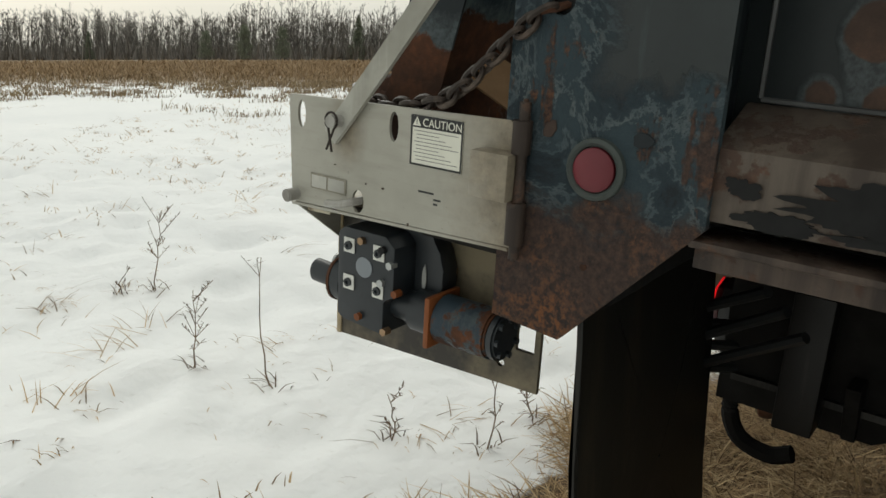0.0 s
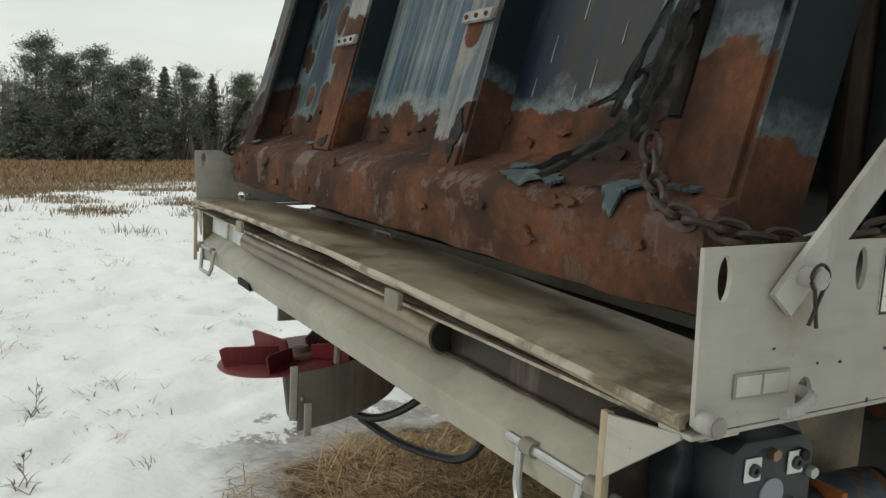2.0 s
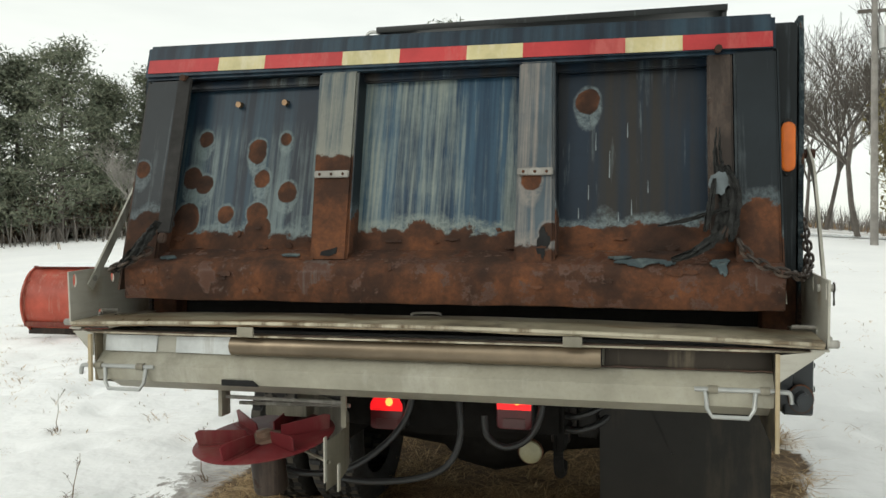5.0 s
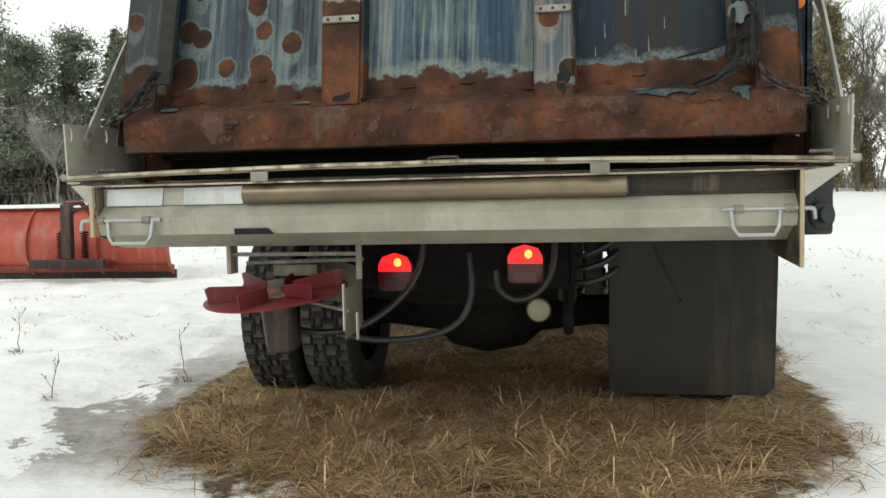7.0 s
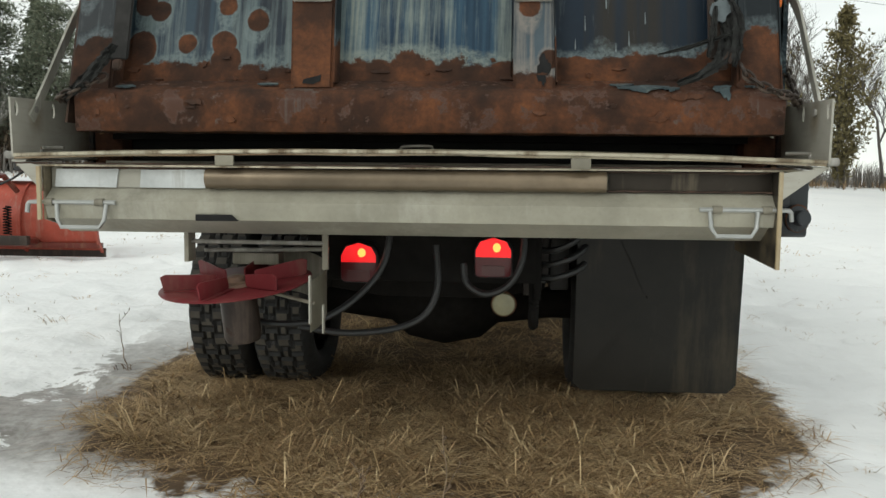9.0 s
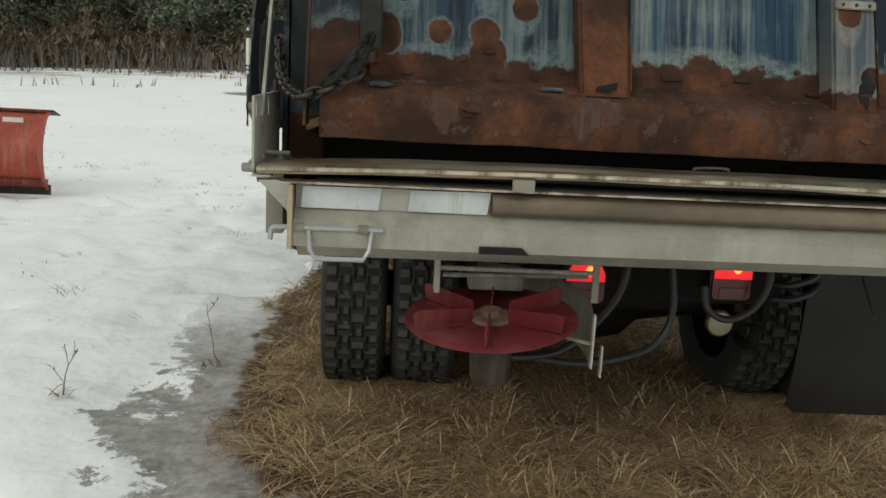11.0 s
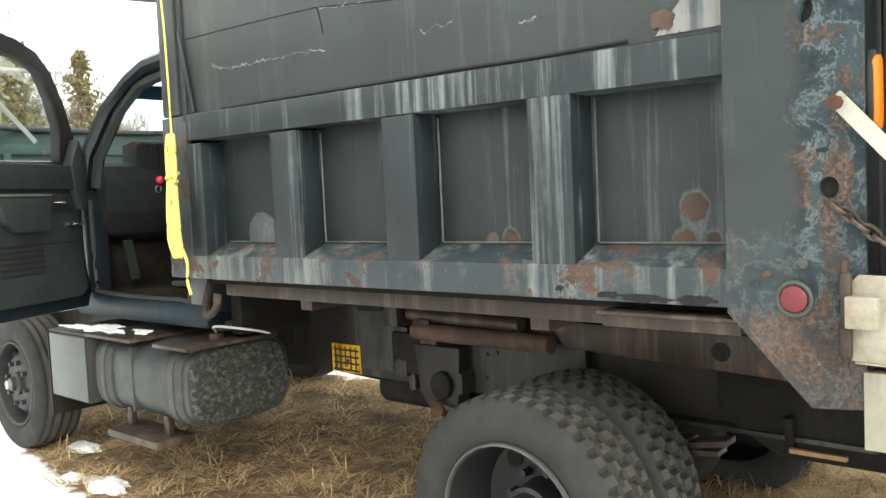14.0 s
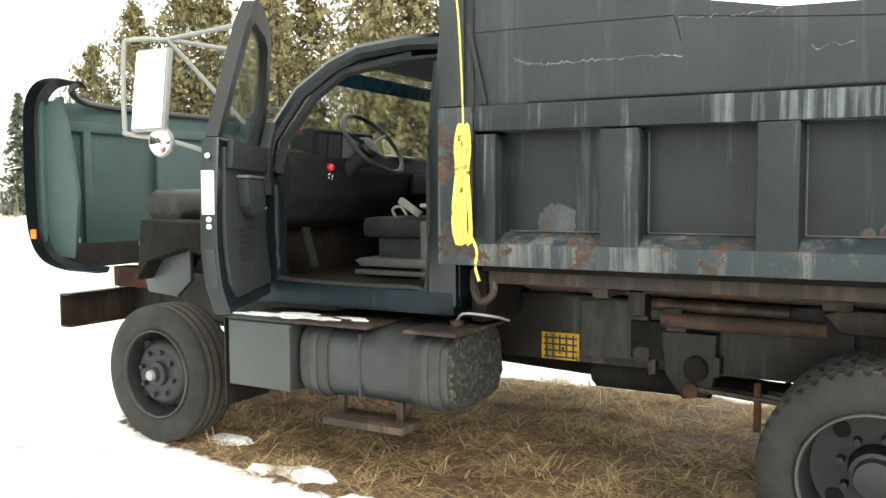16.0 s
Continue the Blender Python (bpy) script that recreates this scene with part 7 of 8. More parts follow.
part("cutting_edge", box(-2.72, 0.02, -0.03, 0.0, 0.0, 0.12, 0.004), m_rust_dark, plow)
part("top_angle", box(-2.7, 0.0, 0.04, 0.10, 0.965, 1.0, 0.005), m_plow_dark, plow)
part("bottom_angle", box(-2.7, 0.0, -0.16, -0.03, 0.12, 0.19, 0.005), m_plow_dark, plow)
part("top_flap", prism([(0.06, 0.98), (0.30, 0.93), (0.30, 0.945), (0.06, 1.0)], "x", -2.7, 0.04, 0.003), m_flap, plow)
part("decal", box(-0.42, -0.22, -0.075, -0.07, 0.84, 0.895), m_label, plow)
push = part("push_frame", box(-2.0, -1.1, -0.75, -0.66, 0.18, 0.30, 0.01), m_rust_dark, plow, "black push frame")
for x in (-1.9, -1.2):
    part("push_arm", tube([(x, -0.70, 0.24), (x - 0.1, -0.15, 0.2)], 0.05, 6), m_plow_dark, push)
for x in (-1.75, -1.45):
    part("trip_spring", tube([(x + 0.04 * math.cos(a), -0.48 + 0.04 * math.sin(a), 0.30 + 0.0055 * a) for a in (0.6 * i for i in range(110))], 0.009, 5), m_grime, push)
part("lift_post", box(-1.62, -1.5, -0.72, -0.62, 0.3, 1.02, 0.01), m_rust_dark, push)
part("lift_arm", tube([(-1.56, -0.70, 1.02), (-1.56, -0.35, 1.05), (-1.50, -0.15, 0.85)], 0.035, 6), m_plow_dark, push)
part("plow_lamp", box(-1.25, -1.02, -0.72, -0.60, 1.10, 1.24, 0.02), m_black, push, "black plough lamp")
part("lamp_stalk", tube([(-1.5, -0.66, 0.9), (-1.3, -0.66, 1.0), (-1.15, -0.66, 1.11)], 0.014, 6), m_black, push)
part("snow_cap", prism([(-0.02, 0.99), (0.12, 1.005), (0.11, 1.04), (0.0, 1.045)], "x", -2.6, -0.5, 0.015), m_snow_bit, plow, "snow lying on the blade's top")
# the push frame stands behind the blade's near half
for ob in [push, *push.children]:
    for v in ob.data.vertices:
        v.co.x += 0.55

# ---- ground ----
def ground_material():
    k = Mat("snow_and_straw_field", 0.8)
    sep = k.xyz()
    x, y = sep["X"], sep["Y"]
    wide, mid, fine = k.noise(0.35, 5), k.noise(2.2, 5), k.noise(11, 6)
    snow = k.mix(k.step(wide, 0.3, 0.7), (0.84, 0.845, 0.85), (0.92, 0.92, 0.915))
    snow = k.mix(k.step(k.noise(26, 4), 0.62, 0.75, 0, 0.22), snow, (0.50, 0.48, 0.44))
    # straw under and round the truck, wet slush along its edge
    e = k.math("ADD", k.math("POWER", k.math("ABSOLUTE", k.math("DIVIDE", k.math("SUBTRACT", x, 0.03), k.math("SUBTRACT", 1.44, k.math("MULTIPLY", k.math("MAXIMUM", k.math("SUBTRACT", y, 2.6), 0.0), 0.13)))), 3.5),
               k.math("POWER", k.math("ABSOLUTE", k.math("MULTIPLY", k.math("SUBTRACT", y, 2.95), 1 / 2.93)), 5.0))
    e = k.math("ADD", e, k.math("MULTIPLY", k.math("SUBTRACT", mid, 0.5), 1.1))
    left = k.math("MULTIPLY", k.math("MULTIPLY", k.step(x, -0.6, -1.2), k.step(k.math("ADD", y, k.math("MULTIPLY", fine, 0.3)), 0.05, 0.4)), k.step(k.math("ADD", y, k.math("MULTIPLY", mid, 1.5)), 3.4, 2.2))
    e2 = k.math("ADD", e, k.math("MULTIPLY", k.math("SUBTRACT", fine, 0.5), 1.4))
    slush = k.math("MULTIPLY", k.step(k.math("ADD", e2, k.math("ADD", k.math("MULTIPLY", k.math("SUBTRACT", k.noise(1.3, 4), 0.5), 2.2), k.math("MULTIPLY", k.math("SUBTRACT", k.noise(5, 7, 0.75), 0.5), 5.0))), 2.75, 2.5), left)
    straw = k.step(k.math("ADD", e, k.math("MULTIPLY", k.math("SUBTRACT", fine, 0.5), 0.7)), 1.22, 1.08)
    soil = k.mix(k.step(fine, 0.3, 0.7), (0.06, 0.037, 0.02), (0.18, 0.115, 0.06))
    wet = k.mix(k.step(k.noise(14, 6, 0.7), 0.35, 0.65), (0.17, 0.15, 0.13), (0.42, 0.40, 0.38))
    # the hay field beyond, snow showing through at its edge
    d = k.math("ADD", x, k.math("MULTIPLY", k.math("MINIMUM", y, 0.0), 0.45))
    d = k.math("ADD", d, k.math("MULTIPLY", k.math("MAXIMUM", y, 0.0), 1.2))
    field = k.step(k.math("ADD", d, k.math("MULTIPLY", k.math("SUBTRACT", k.noise(0.13, 4), 0.5), 10.0)), -19.0, -40.0)
    field = k.step(k.math("ADD", k.math("MULTIPLY", field, 0.95), k.math("SUBTRACT", k.noise(0.9, 7, 0.8), 0.72)), -0.08, 0.22)
    hay = k.mix(k.step(k.noise(0.05, 4), 0.3, 0.7), (0.19, 0.13, 0.075), (0.30, 0.215, 0.125))
    ahead = k.math("ADD", y, k.math("MULTIPLY", k.math("SUBTRACT", k.noise(0.12, 3), 0.5), 14.0))
    verge = k.math("MULTIPLY", k.step(ahead, 34.0, 44.0), k.step(k.noise(0.35, 5, 0.7), 0.45, 0.6))
    col = k.mix(field, snow, hay)
    col = k.mix(verge, col, (0.16, 0.12, 0.08))
    col = k.mix(slush, col, wet)
    col = k.mix(straw, col, soil)
    rough = k.mix(k.math("MULTIPLY", slush, k.math("SUBTRACT", 1.0, straw)), (0.8, 0.8, 0.8), (0.35, 0.35, 0.35))
    height = k.math("ADD", k.noise(2.6, 4, 0.5), k.math("MULTIPLY", k.noise(8, 4, 0.5), 0.35))
    return k.done(col, rough, height, 0.10, 0.45)


def ground_point(x, y):
    near = math.hypot(x, y - 1.4)
    n = noise.noise(Vector((x * 0.8, y * 0.8, 0))) * 0.05 + noise.noise(Vector((x * 2.0, y * 2.0, 4))) * 0.036
    pit = noise.noise(Vector((x * 3.1 + 0.4 * math.sin(y * 2), y * 3.1, 9)))
    n -= max(0, pit - 0.10) * 0.14 - 0.018 * noise.noise(Vector((x * 6.5, y * 6.5, 1)))
    calm = 0.15 if (abs(x) < 1.5 and -0.3 < y < 5.8) else 1.0
    fade = min(1, max(0, (15 - near) / 8))
    return ground_z(x, y) + n * min(1, 0.3 + near / 6) * calm * fade


def ground_grid():
    """One sheet that reaches the horizon, finest round the truck."""
    def axis(c):
        v, step = [0.0], 0.07
        while v[-1] < 900:
            v.append(v[-1] + step)
            if v[-1] > 6:
                step *= 1.09
        return [c - a for a in reversed(v[1:])] + [c + a for a in v]
    xs, ys = axis(0), axis(1.4)
    verts = [(x, y, ground_point(x, y)) for y in ys for x in xs]
    w = len(xs)
    faces = [(j * w + i, j * w + i + 1, (j + 1) * w + i + 1, (j + 1) * w + i) for j in range(len(ys) - 1) for i in range(w - 1)]
    me = bpy.data.meshes.new("ground")
    me.from_pydata(verts, [], faces)
    for p in me.polygons:
        p.use_smooth = True
    return me


ground = new("ground", ground_grid())
ground.data.materials.append(ground_material())
tagged(ground, "snow-covered field with bare straw under the truck", "ground", "", "structure")


# ---- blades, straw and weeds ----
def tinted(name, a, b, rough=0.8):
    """Two colours, mixed from piece to piece."""
    k = Mat(name, rough, 0, 0.2)
    return k.done(k.mix(k.island(), a, b), rough)


m_straw = tinted("dry_straw", (0.11, 0.066, 0.033), (0.60, 0.42, 0.225))
m_straw_pale = tinted("pale_straw", (0.44, 0.31, 0.165), (0.74, 0.57, 0.34))
m_hay = tinted("brown_hay", (0.17, 0.115, 0.065), (0.40, 0.285, 0.17))
m_tuft = tinted("dark_dead_grass", (0.11, 0.078, 0.045), (0.32, 0.235, 0.135))
m_twig = tinted("dry_weed_stalk", (0.10, 0.07, 0.05), (0.24, 0.17, 0.11))
m_bark = plain("grey_bark", (0.13, 0.115, 0.10), 0.9, 0, 0.4, 12, 0.01)
m_pale_bark = plain("pale_bark", (0.26, 0.245, 0.225), 0.9, 0, 0.35, 12, 0.01)
m_needle = tinted("dark_needles", (0.125, 0.148, 0.11), (0.235, 0.25, 0.18), 0.95)
m_thicket = tinted("brown_thicket", (0.12, 0.092, 0.065), (0.26, 0.20, 0.145), 0.95)
m_cedar = tinted("olive_cedar", (0.115, 0.10, 0.05), (0.225, 0.19, 0.092), 0.8)
m_far = tinted("far_twigs", (0.105, 0.097, 0.087), (0.23, 0.21, 0.19), 0.9)


class Blades:
    """Many thin bent strips gathered into one mesh."""

    def __init__(self):
        self.v, self.f = [], []

    def add(self, base, tip, width, bend=0.0, mid=None):
        base, tip = Vector(base), Vector(tip)
        d = tip - base
        side = Vector((-d.y, d.x, 0))
        side = side.normalized() * width if side.length > 1e-5 else Vector((width, 0, 0))
        m = (base + tip) / 2 + (mid or Vector((0, 0, bend)))
        i = len(self.v)
        self.v += [base - side, base + side, m - side * 0.8, m + side * 0.8, tip]
        self.f += [(i, i + 1, i + 3, i + 2), (i + 2, i + 3, i + 4)]

    def tri(self, a, b, c):
        i = len(self.v)
        self.v += [a, b, c]
        self.f.append((i, i + 1, i + 2))

    def quad(self, a, b, c, d):
        i = len(self.v)
        self.v += [a, b, c, d]
        self.f.append((i, i + 1, i + 2, i + 3))

    def stem(self, a, b, ra, rb, sides=4):
        a, b = Vector(a), Vector(b)
        d = (b - a).normalized()
        u = d.orthogonal().normalized()
        w = d.cross(u)
        i = len(self.v)
        for p, r in ((a, ra), (b, rb)):
            self.v += [p + r * (u * math.cos(2 * math.pi * k / sides) + w * math.sin(2 * math.pi * k / sides)) for k in range(sides)]
        self.f += [(i + k, i + (k + 1) % sides, i + sides + (k + 1) % sides, i + sides + k) for k in range(sides)]

    def mesh(self, name, material):
        me = bpy.data.meshes.new(name)
        me.from_pydata([tuple(p) for p in self.v], [], self.f)
        me.materials.append(material)
        return me


def straw_edge(x, y):
    e = abs((x - 0.03) / (1.44 - 0.13 * max(0, y - 2.6))) ** 3.5 + abs((y - 2.95) / 2.93) ** 5
    return e + 1.1 * (noise.noise(Vector((x * 2.2, y * 2.2, 0))) * 0.5)


rs = random.Random(5)
bl = Blades()
for i in range(78000):
    x, y = rs.uniform(-1.75, 1.75), rs.uniform(-0.45, 6.0) if rs.random() > 0.4 else rs.uniform(-0.35, 1.6)
    if straw_edge(x, y) > 1.12 + rs.uniform(-0.25, 0.3):
        continue
    z = ground_point(x, y)
    clump = 0.5 + noise.noise(Vector((x * 3.1, y * 3.1, 7)))
    a = 2.5 * math.pi * noise.noise(Vector((x * 1.3, y * 1.3, 2))) + rs.gauss(0, 1.2)
    ln = rs.uniform(0.04, 0.16)
    rise = max(0.0, rs.gauss(0.15, 0.25)) * (0.3 + 0.8 * max(0, clump))
    low = z + rs.uniform(-0.005, 0.02) + rs.random() * 0.10 * max(0, clump - 0.25)
    bl.add((x, y, low), (x + ln * math.cos(a), y + ln * math.sin(a), low + ln * rise * 0.7 - 0.012), rs.uniform(0.001, 0.0024), ln * rise * 0.35)
pale = Blades()
for i in range(6200):
    x, y = rs.uniform(-1.6, 1.6), rs.uniform(-0.4, 6.0) if rs.random() > 0.55 else rs.uniform(-0.35, 1.3)
    if straw_edge(x, y) > 1.1 or noise.noise(Vector((x * 2.7, y * 2.7, 12))) < -0.12:
        continue
    z, a0, big = ground_point(x, y), rs.uniform(0, 6.3), rs.uniform(0.6, 1.25)
    under = 0.55 if (abs(x) > 0.6 and 0.9 < y < 1.9) else 1.0
    for k in range(rs.randint(5, 13)):
        a, ln = a0 + rs.gauss(0, 0.9), rs.uniform(0.08, 0.25) * big
        rise = abs(rs.gauss(0.10, 0.18)) * under
        bx, by = x + rs.gauss(0, 0.025), y + rs.gauss(0, 0.025)
        (pale if rs.random() < 0.55 else bl).add((bx, by, z + 0.01), (bx + ln * math.cos(a), by + ln * math.sin(a), z + 0.015 + ln * rise * 0.75), rs.uniform(0.0014, 0.0032), ln * rise * 0.3)
tagged(new("loose_straw", pale.mesh("loose_straw", m_straw_pale)), "pale loose stalks lying on the matted straw", "grass", "", "stuff")
straw = new("straw", bl.mesh("straw", m_straw))
tagged(straw, "matted dry straw grass under and behind the truck", "grass", "", "stuff")

bl = Blades()
for i in range(5200):
    x, y = rs.gauss(-4, 9), rs.gauss(-1, 10)
    if noise.noise(Vector((x * 0.35, y * 0.35, 3))) < 0.05 or straw_edge(x, y) < 2:
        continue
    z = ground_point(x, y)
    big = 1 + 0.5 * (rs.random() < 0.12) + 0.02 * math.hypot(x, y)
    for k in range(rs.randint(2, 8)):
        a, ln = rs.uniform(0, 6.3), rs.uniform(0.03, 0.10) * big
        bx, by = x + rs.gauss(0, 0.05 * big), y + rs.gauss(0, 0.04 * big)
        bl.add((bx, by, z - 0.01), (bx + ln * math.cos(a), by + ln * math.sin(a), z + ln * rs.uniform(0.0, 0.45)), rs.uniform(0.0015, 0.0035) * big, 0.01)
for i in range(2600):
    x, y = rs.uniform(-7, 3.5), rs.uniform(-6.5, 7)
    if straw_edge(x, y) < 1.6 or noise.noise(Vector((x * 1.1, y * 1.1, 5))) < 0.0:
        continue
    z = ground_point(x, y)
    for k in range(rs.randint(1, 4)):
        a, ln = rs.uniform(0, 6.3), rs.uniform(0.02, 0.075)
        bx, by = x + rs.gauss(0, 0.02), y + rs.gauss(0, 0.02)
        bl.add((bx, by, z - 0.004), (bx + ln * math.cos(a), by + ln * math.sin(a), z + ln * rs.uniform(0.0, 0.5)), rs.uniform(0.0009, 0.002), 0.006)
for i in range(900):
    x, y = rs.uniform(-13, 2.2), rs.uniform(-10, 0.2) if i % 3 else rs.uniform(-4, 9)
    if straw_edge(x, y) < 1.8 or math.hypot(x - 2.2, y - 0.6) < 0.8:
        continue
    z, a0 = ground_point(x, y), rs.uniform(0, 6.3)
    big = rs.choice((0.6, 0.8, 1.0, 1.7))
    for k in range(rs.randint(4, 14)):
        a, ln = a0 + rs.gauss(0, 0.8), rs.uniform(0.04, 0.13) * big
        bx, by = x + rs.gauss(0, 0.045 * big), y + rs.gauss(0, 0.03 * big)
        bl.add((bx, by, z - 0.004), (bx + ln * math.cos(a), by + ln * math.sin(a), z + 0.004 + ln * rs.uniform(0.0, 0.35)), rs.uniform(0.001, 0.0026), 0.01)
tagged(new("snow_stubble", bl.mesh("snow_stubble", m_straw)), "stray dead grass poking through the snow", "grass", "", "stuff")

bl, tuft = Blades(), Blades()
for i in range(29000):
    az, dist = radians(rs.uniform(166, 252)), 4.5 + 90 * rs.random() ** 1.3
    x, y = dist * math.cos(az), dist * math.sin(az)
    q = -x - 0.45 * min(y, 0) - 1.2 * max(y, 0)
    clump = noise.noise(Vector((x * 0.22, y * 0.22, 1))) * 0.5 + noise.noise(Vector((x * 0.9, y * 0.9, 6))) * 0.6 + noise.noise(Vector((x * 2.4, y * 2.4, 2))) * 0.25
    if clump < 0.62 - 1.3 * (q - 5) / 29 + rs.uniform(-0.1, 0.1):
        continue
    z = ground_point(x, y) - 0.01
    deep = min(1, max(0, (q - 22) / 13))
    h0 = rs.uniform(0.05, 0.14) * (1 - deep) + rs.uniform(0.16, 0.40) * deep
    for k in range(14 if dist < 26 else 5):
        a, h = rs.uniform(0, 6.3), h0 * rs.uniform(0.4, 1.3)
        bx, by = x + rs.gauss(0, 0.16), y + rs.gauss(0, 0.16)
        (bl if deep > rs.random() else tuft).add((bx, by, z - 0.02), (bx + 0.9 * h * math.cos(a), by + 0.9 * h * math.sin(a), z + h), 0.0022 + 0.00035 * dist + 0.006 * (dist > 45), 0.04)
for i in range(2500):
    x, y = rs.uniform(-40, 60), rs.uniform(30, 60)
    if noise.noise(Vector((x * 0.2, y * 0.2, 5))) < -0.05 or abs(y - 36) < 2:
        continue
    z = ground_z(x, y)
    for k in range(5):
        a, h = rs.uniform(0, 6.3), rs.uniform(0.12, 0.45)
        bx, by = x + rs.gauss(0, 0.15), y + rs.gauss(0, 0.15)
        bl.add((bx, by, z), (bx + 0.4 * h * math.cos(a), by + 0.4 * h * math.sin(a), z + h), 0.02, 0.04)
tagged(new("dead_tufts", tuft.mesh("dead_tufts", m_tuft)), "low dark clumps of dead grass in the snow", "grass", "", "stuff")
tagged(new("hay_field", bl.mesh("hay_field", m_hay)), "tall brown dead grass of the hay field", "grass", "", "stuff")


def weed(x, y, h, seed, twigs=9, lean_=(0, 0)):
    """A dead weed: one stalk with thin side twigs and seed heads."""
    r = random.Random(seed)
    b = Blades()
    p, z0 = Vector((0, 0, -0.02)), 0
    n = 7
    pts = [p]
    for i in range(n):
        p = p + Vector((lean_[0] * h / n + r.gauss(0, 0.008), lean_[1] * h / n + r.gauss(0, 0.008), h / n))
        pts.append(p)
    for i, (a, c) in enumerate(zip(pts, pts[1:])):
        b.stem(a, c, 0.0032 * (1 - 0.09 * i), 0.0032 * (1 - 0.09 * (i + 1)), 4)
    for i in range(twigs):
        q = pts[r.randint(2, n - 1)]
        a, ln = r.uniform(0, 6.3), r.uniform(0.05, 0.18) * h / 0.5
        e = q + Vector((ln * 0.6 * math.cos(a), ln * 0.6 * math.sin(a), ln * 0.75))
        b.stem(q, e, 0.0016, 0.0010, 3)
        for k in range(5):
            t = q.lerp(e, 0.5 + 0.12 * k)
            b.add(t, t + Vector((r.gauss(0, 0.012), r.gauss(0, 0.012), r.uniform(0.0, 0.016))), 0.003)
    for k in range(10):
        a, ln = r.uniform(0, 6.3), r.uniform(0.04, 0.12)
        b.add((r.gauss(0, 0.03), r.gauss(0, 0.03), -0.01), (ln * math.cos(a), ln * math.sin(a), 0.03), 0.003, 0.015)
    ob = new("dried_weed", b.mesh("dried_weed", m_twig))
    ob.location = (x, y, ground_point(x, y))
    tagged(ob, "dry brown dead weed stalk standing in the snow", "weed", "dead weeds on the snow")


WEEDS = [(-0.04, -2.34, 0.42, 18), (0.37, -1.51, 0.34, 16), (0.29, -1.17, 0.50, 2), (0.30, -0.58, 0.20, 8), (0.15, -0.30, 0.34, 5), (-0.11, -0.28, 0.22, 12), (0.07, -2.46, 0.15, 3), (-2.0, -3.0, 0.3, 6), (-3.73, -0.91, 0.30, 4), (-2.35, -0.60, 0.22, 5), (-1.42, -0.64, 0.16, 6), (-1.35, -1.08, 0.18, 5), (-5.26, -2.86, 0.4, 10), (-3.18, 2.21, 0.28, 2), (-1.59, 1.39, 0.30, 2), (-2.11, 1.02, 0.25, 3)]
for i, (x, y, h, n) in enumerate(WEEDS):
    weed(x, y, h, i, n, (0.12 * math.sin(i * 3), 0.12 * math.cos(i * 5)))


# ---- trees ----
def pair(name, label, trunk, crown, mat_trunk, mat_crown, group):
    root = new(name)
    tagged(root, label, "tree", group)
    for nm, b, m in (("trunk", trunk, mat_trunk), ("crown", crown, mat_crown)):
        if b.v:
            o = new(nm, b.mesh(nm, m))
            o.parent = root
    return root


def spruce(seed, h, w, fill=1.0):
    """Whorls of drooping boughs, each a spray of small needle tufts."""
    r = random.Random(seed)
    tr, cr = Blades(), Blades()
    tr.stem((0, 0, -0.3), (0, 0, h * 0.97), 0.018 * h, 0.01, 7)
    z = 0.07 * h
    while z < h * 0.99:
        f = 1 - z / h
        ln = w * (f ** 0.85) * r.uniform(0.8, 1.15) + 0.1
        for k in range(max(5, int(13 * fill * (0.4 + f)))):
            a = r.uniform(0, 6.3)
            l2 = ln * r.uniform(0.6, 1.1)
            p0 = Vector((0, 0, z + r.gauss(0, 0.1)))
            p1 = p0 + Vector((l2 * math.cos(a), l2 * math.sin(a), -0.22 * l2 + r.gauss(0, 0.08)))
            tr.stem(p0, p1, 0.02, 0.006, 3)
            for t in range(11):
                q = p0.lerp(p1, 0.15 + 0.85 * t / 10)
                s = 0.16 + 0.34 * r.random() * (1 - 0.3 * t / 10)
                dd = Vector((r.gauss(0, 1), r.gauss(0, 1), r.gauss(-0.35, 0.45))).normalized() * s
                ee = Vector((r.gauss(0, 1), r.gauss(0, 1), r.gauss(0, 0.5))).normalized() * s * 0.45
                cr.tri(q - ee, q + ee, q + dd)
                cr.tri(q, q + dd * 0.7 + ee, q + ee * 1.6 - dd * 0.3)
        z += h * 0.028 * (0.7 + 0.6 * f)
    return pair("spruce_tree", "dark green spruce tree with drooping boughs", tr, cr, m_bark, m_needle, "conifers round the field")


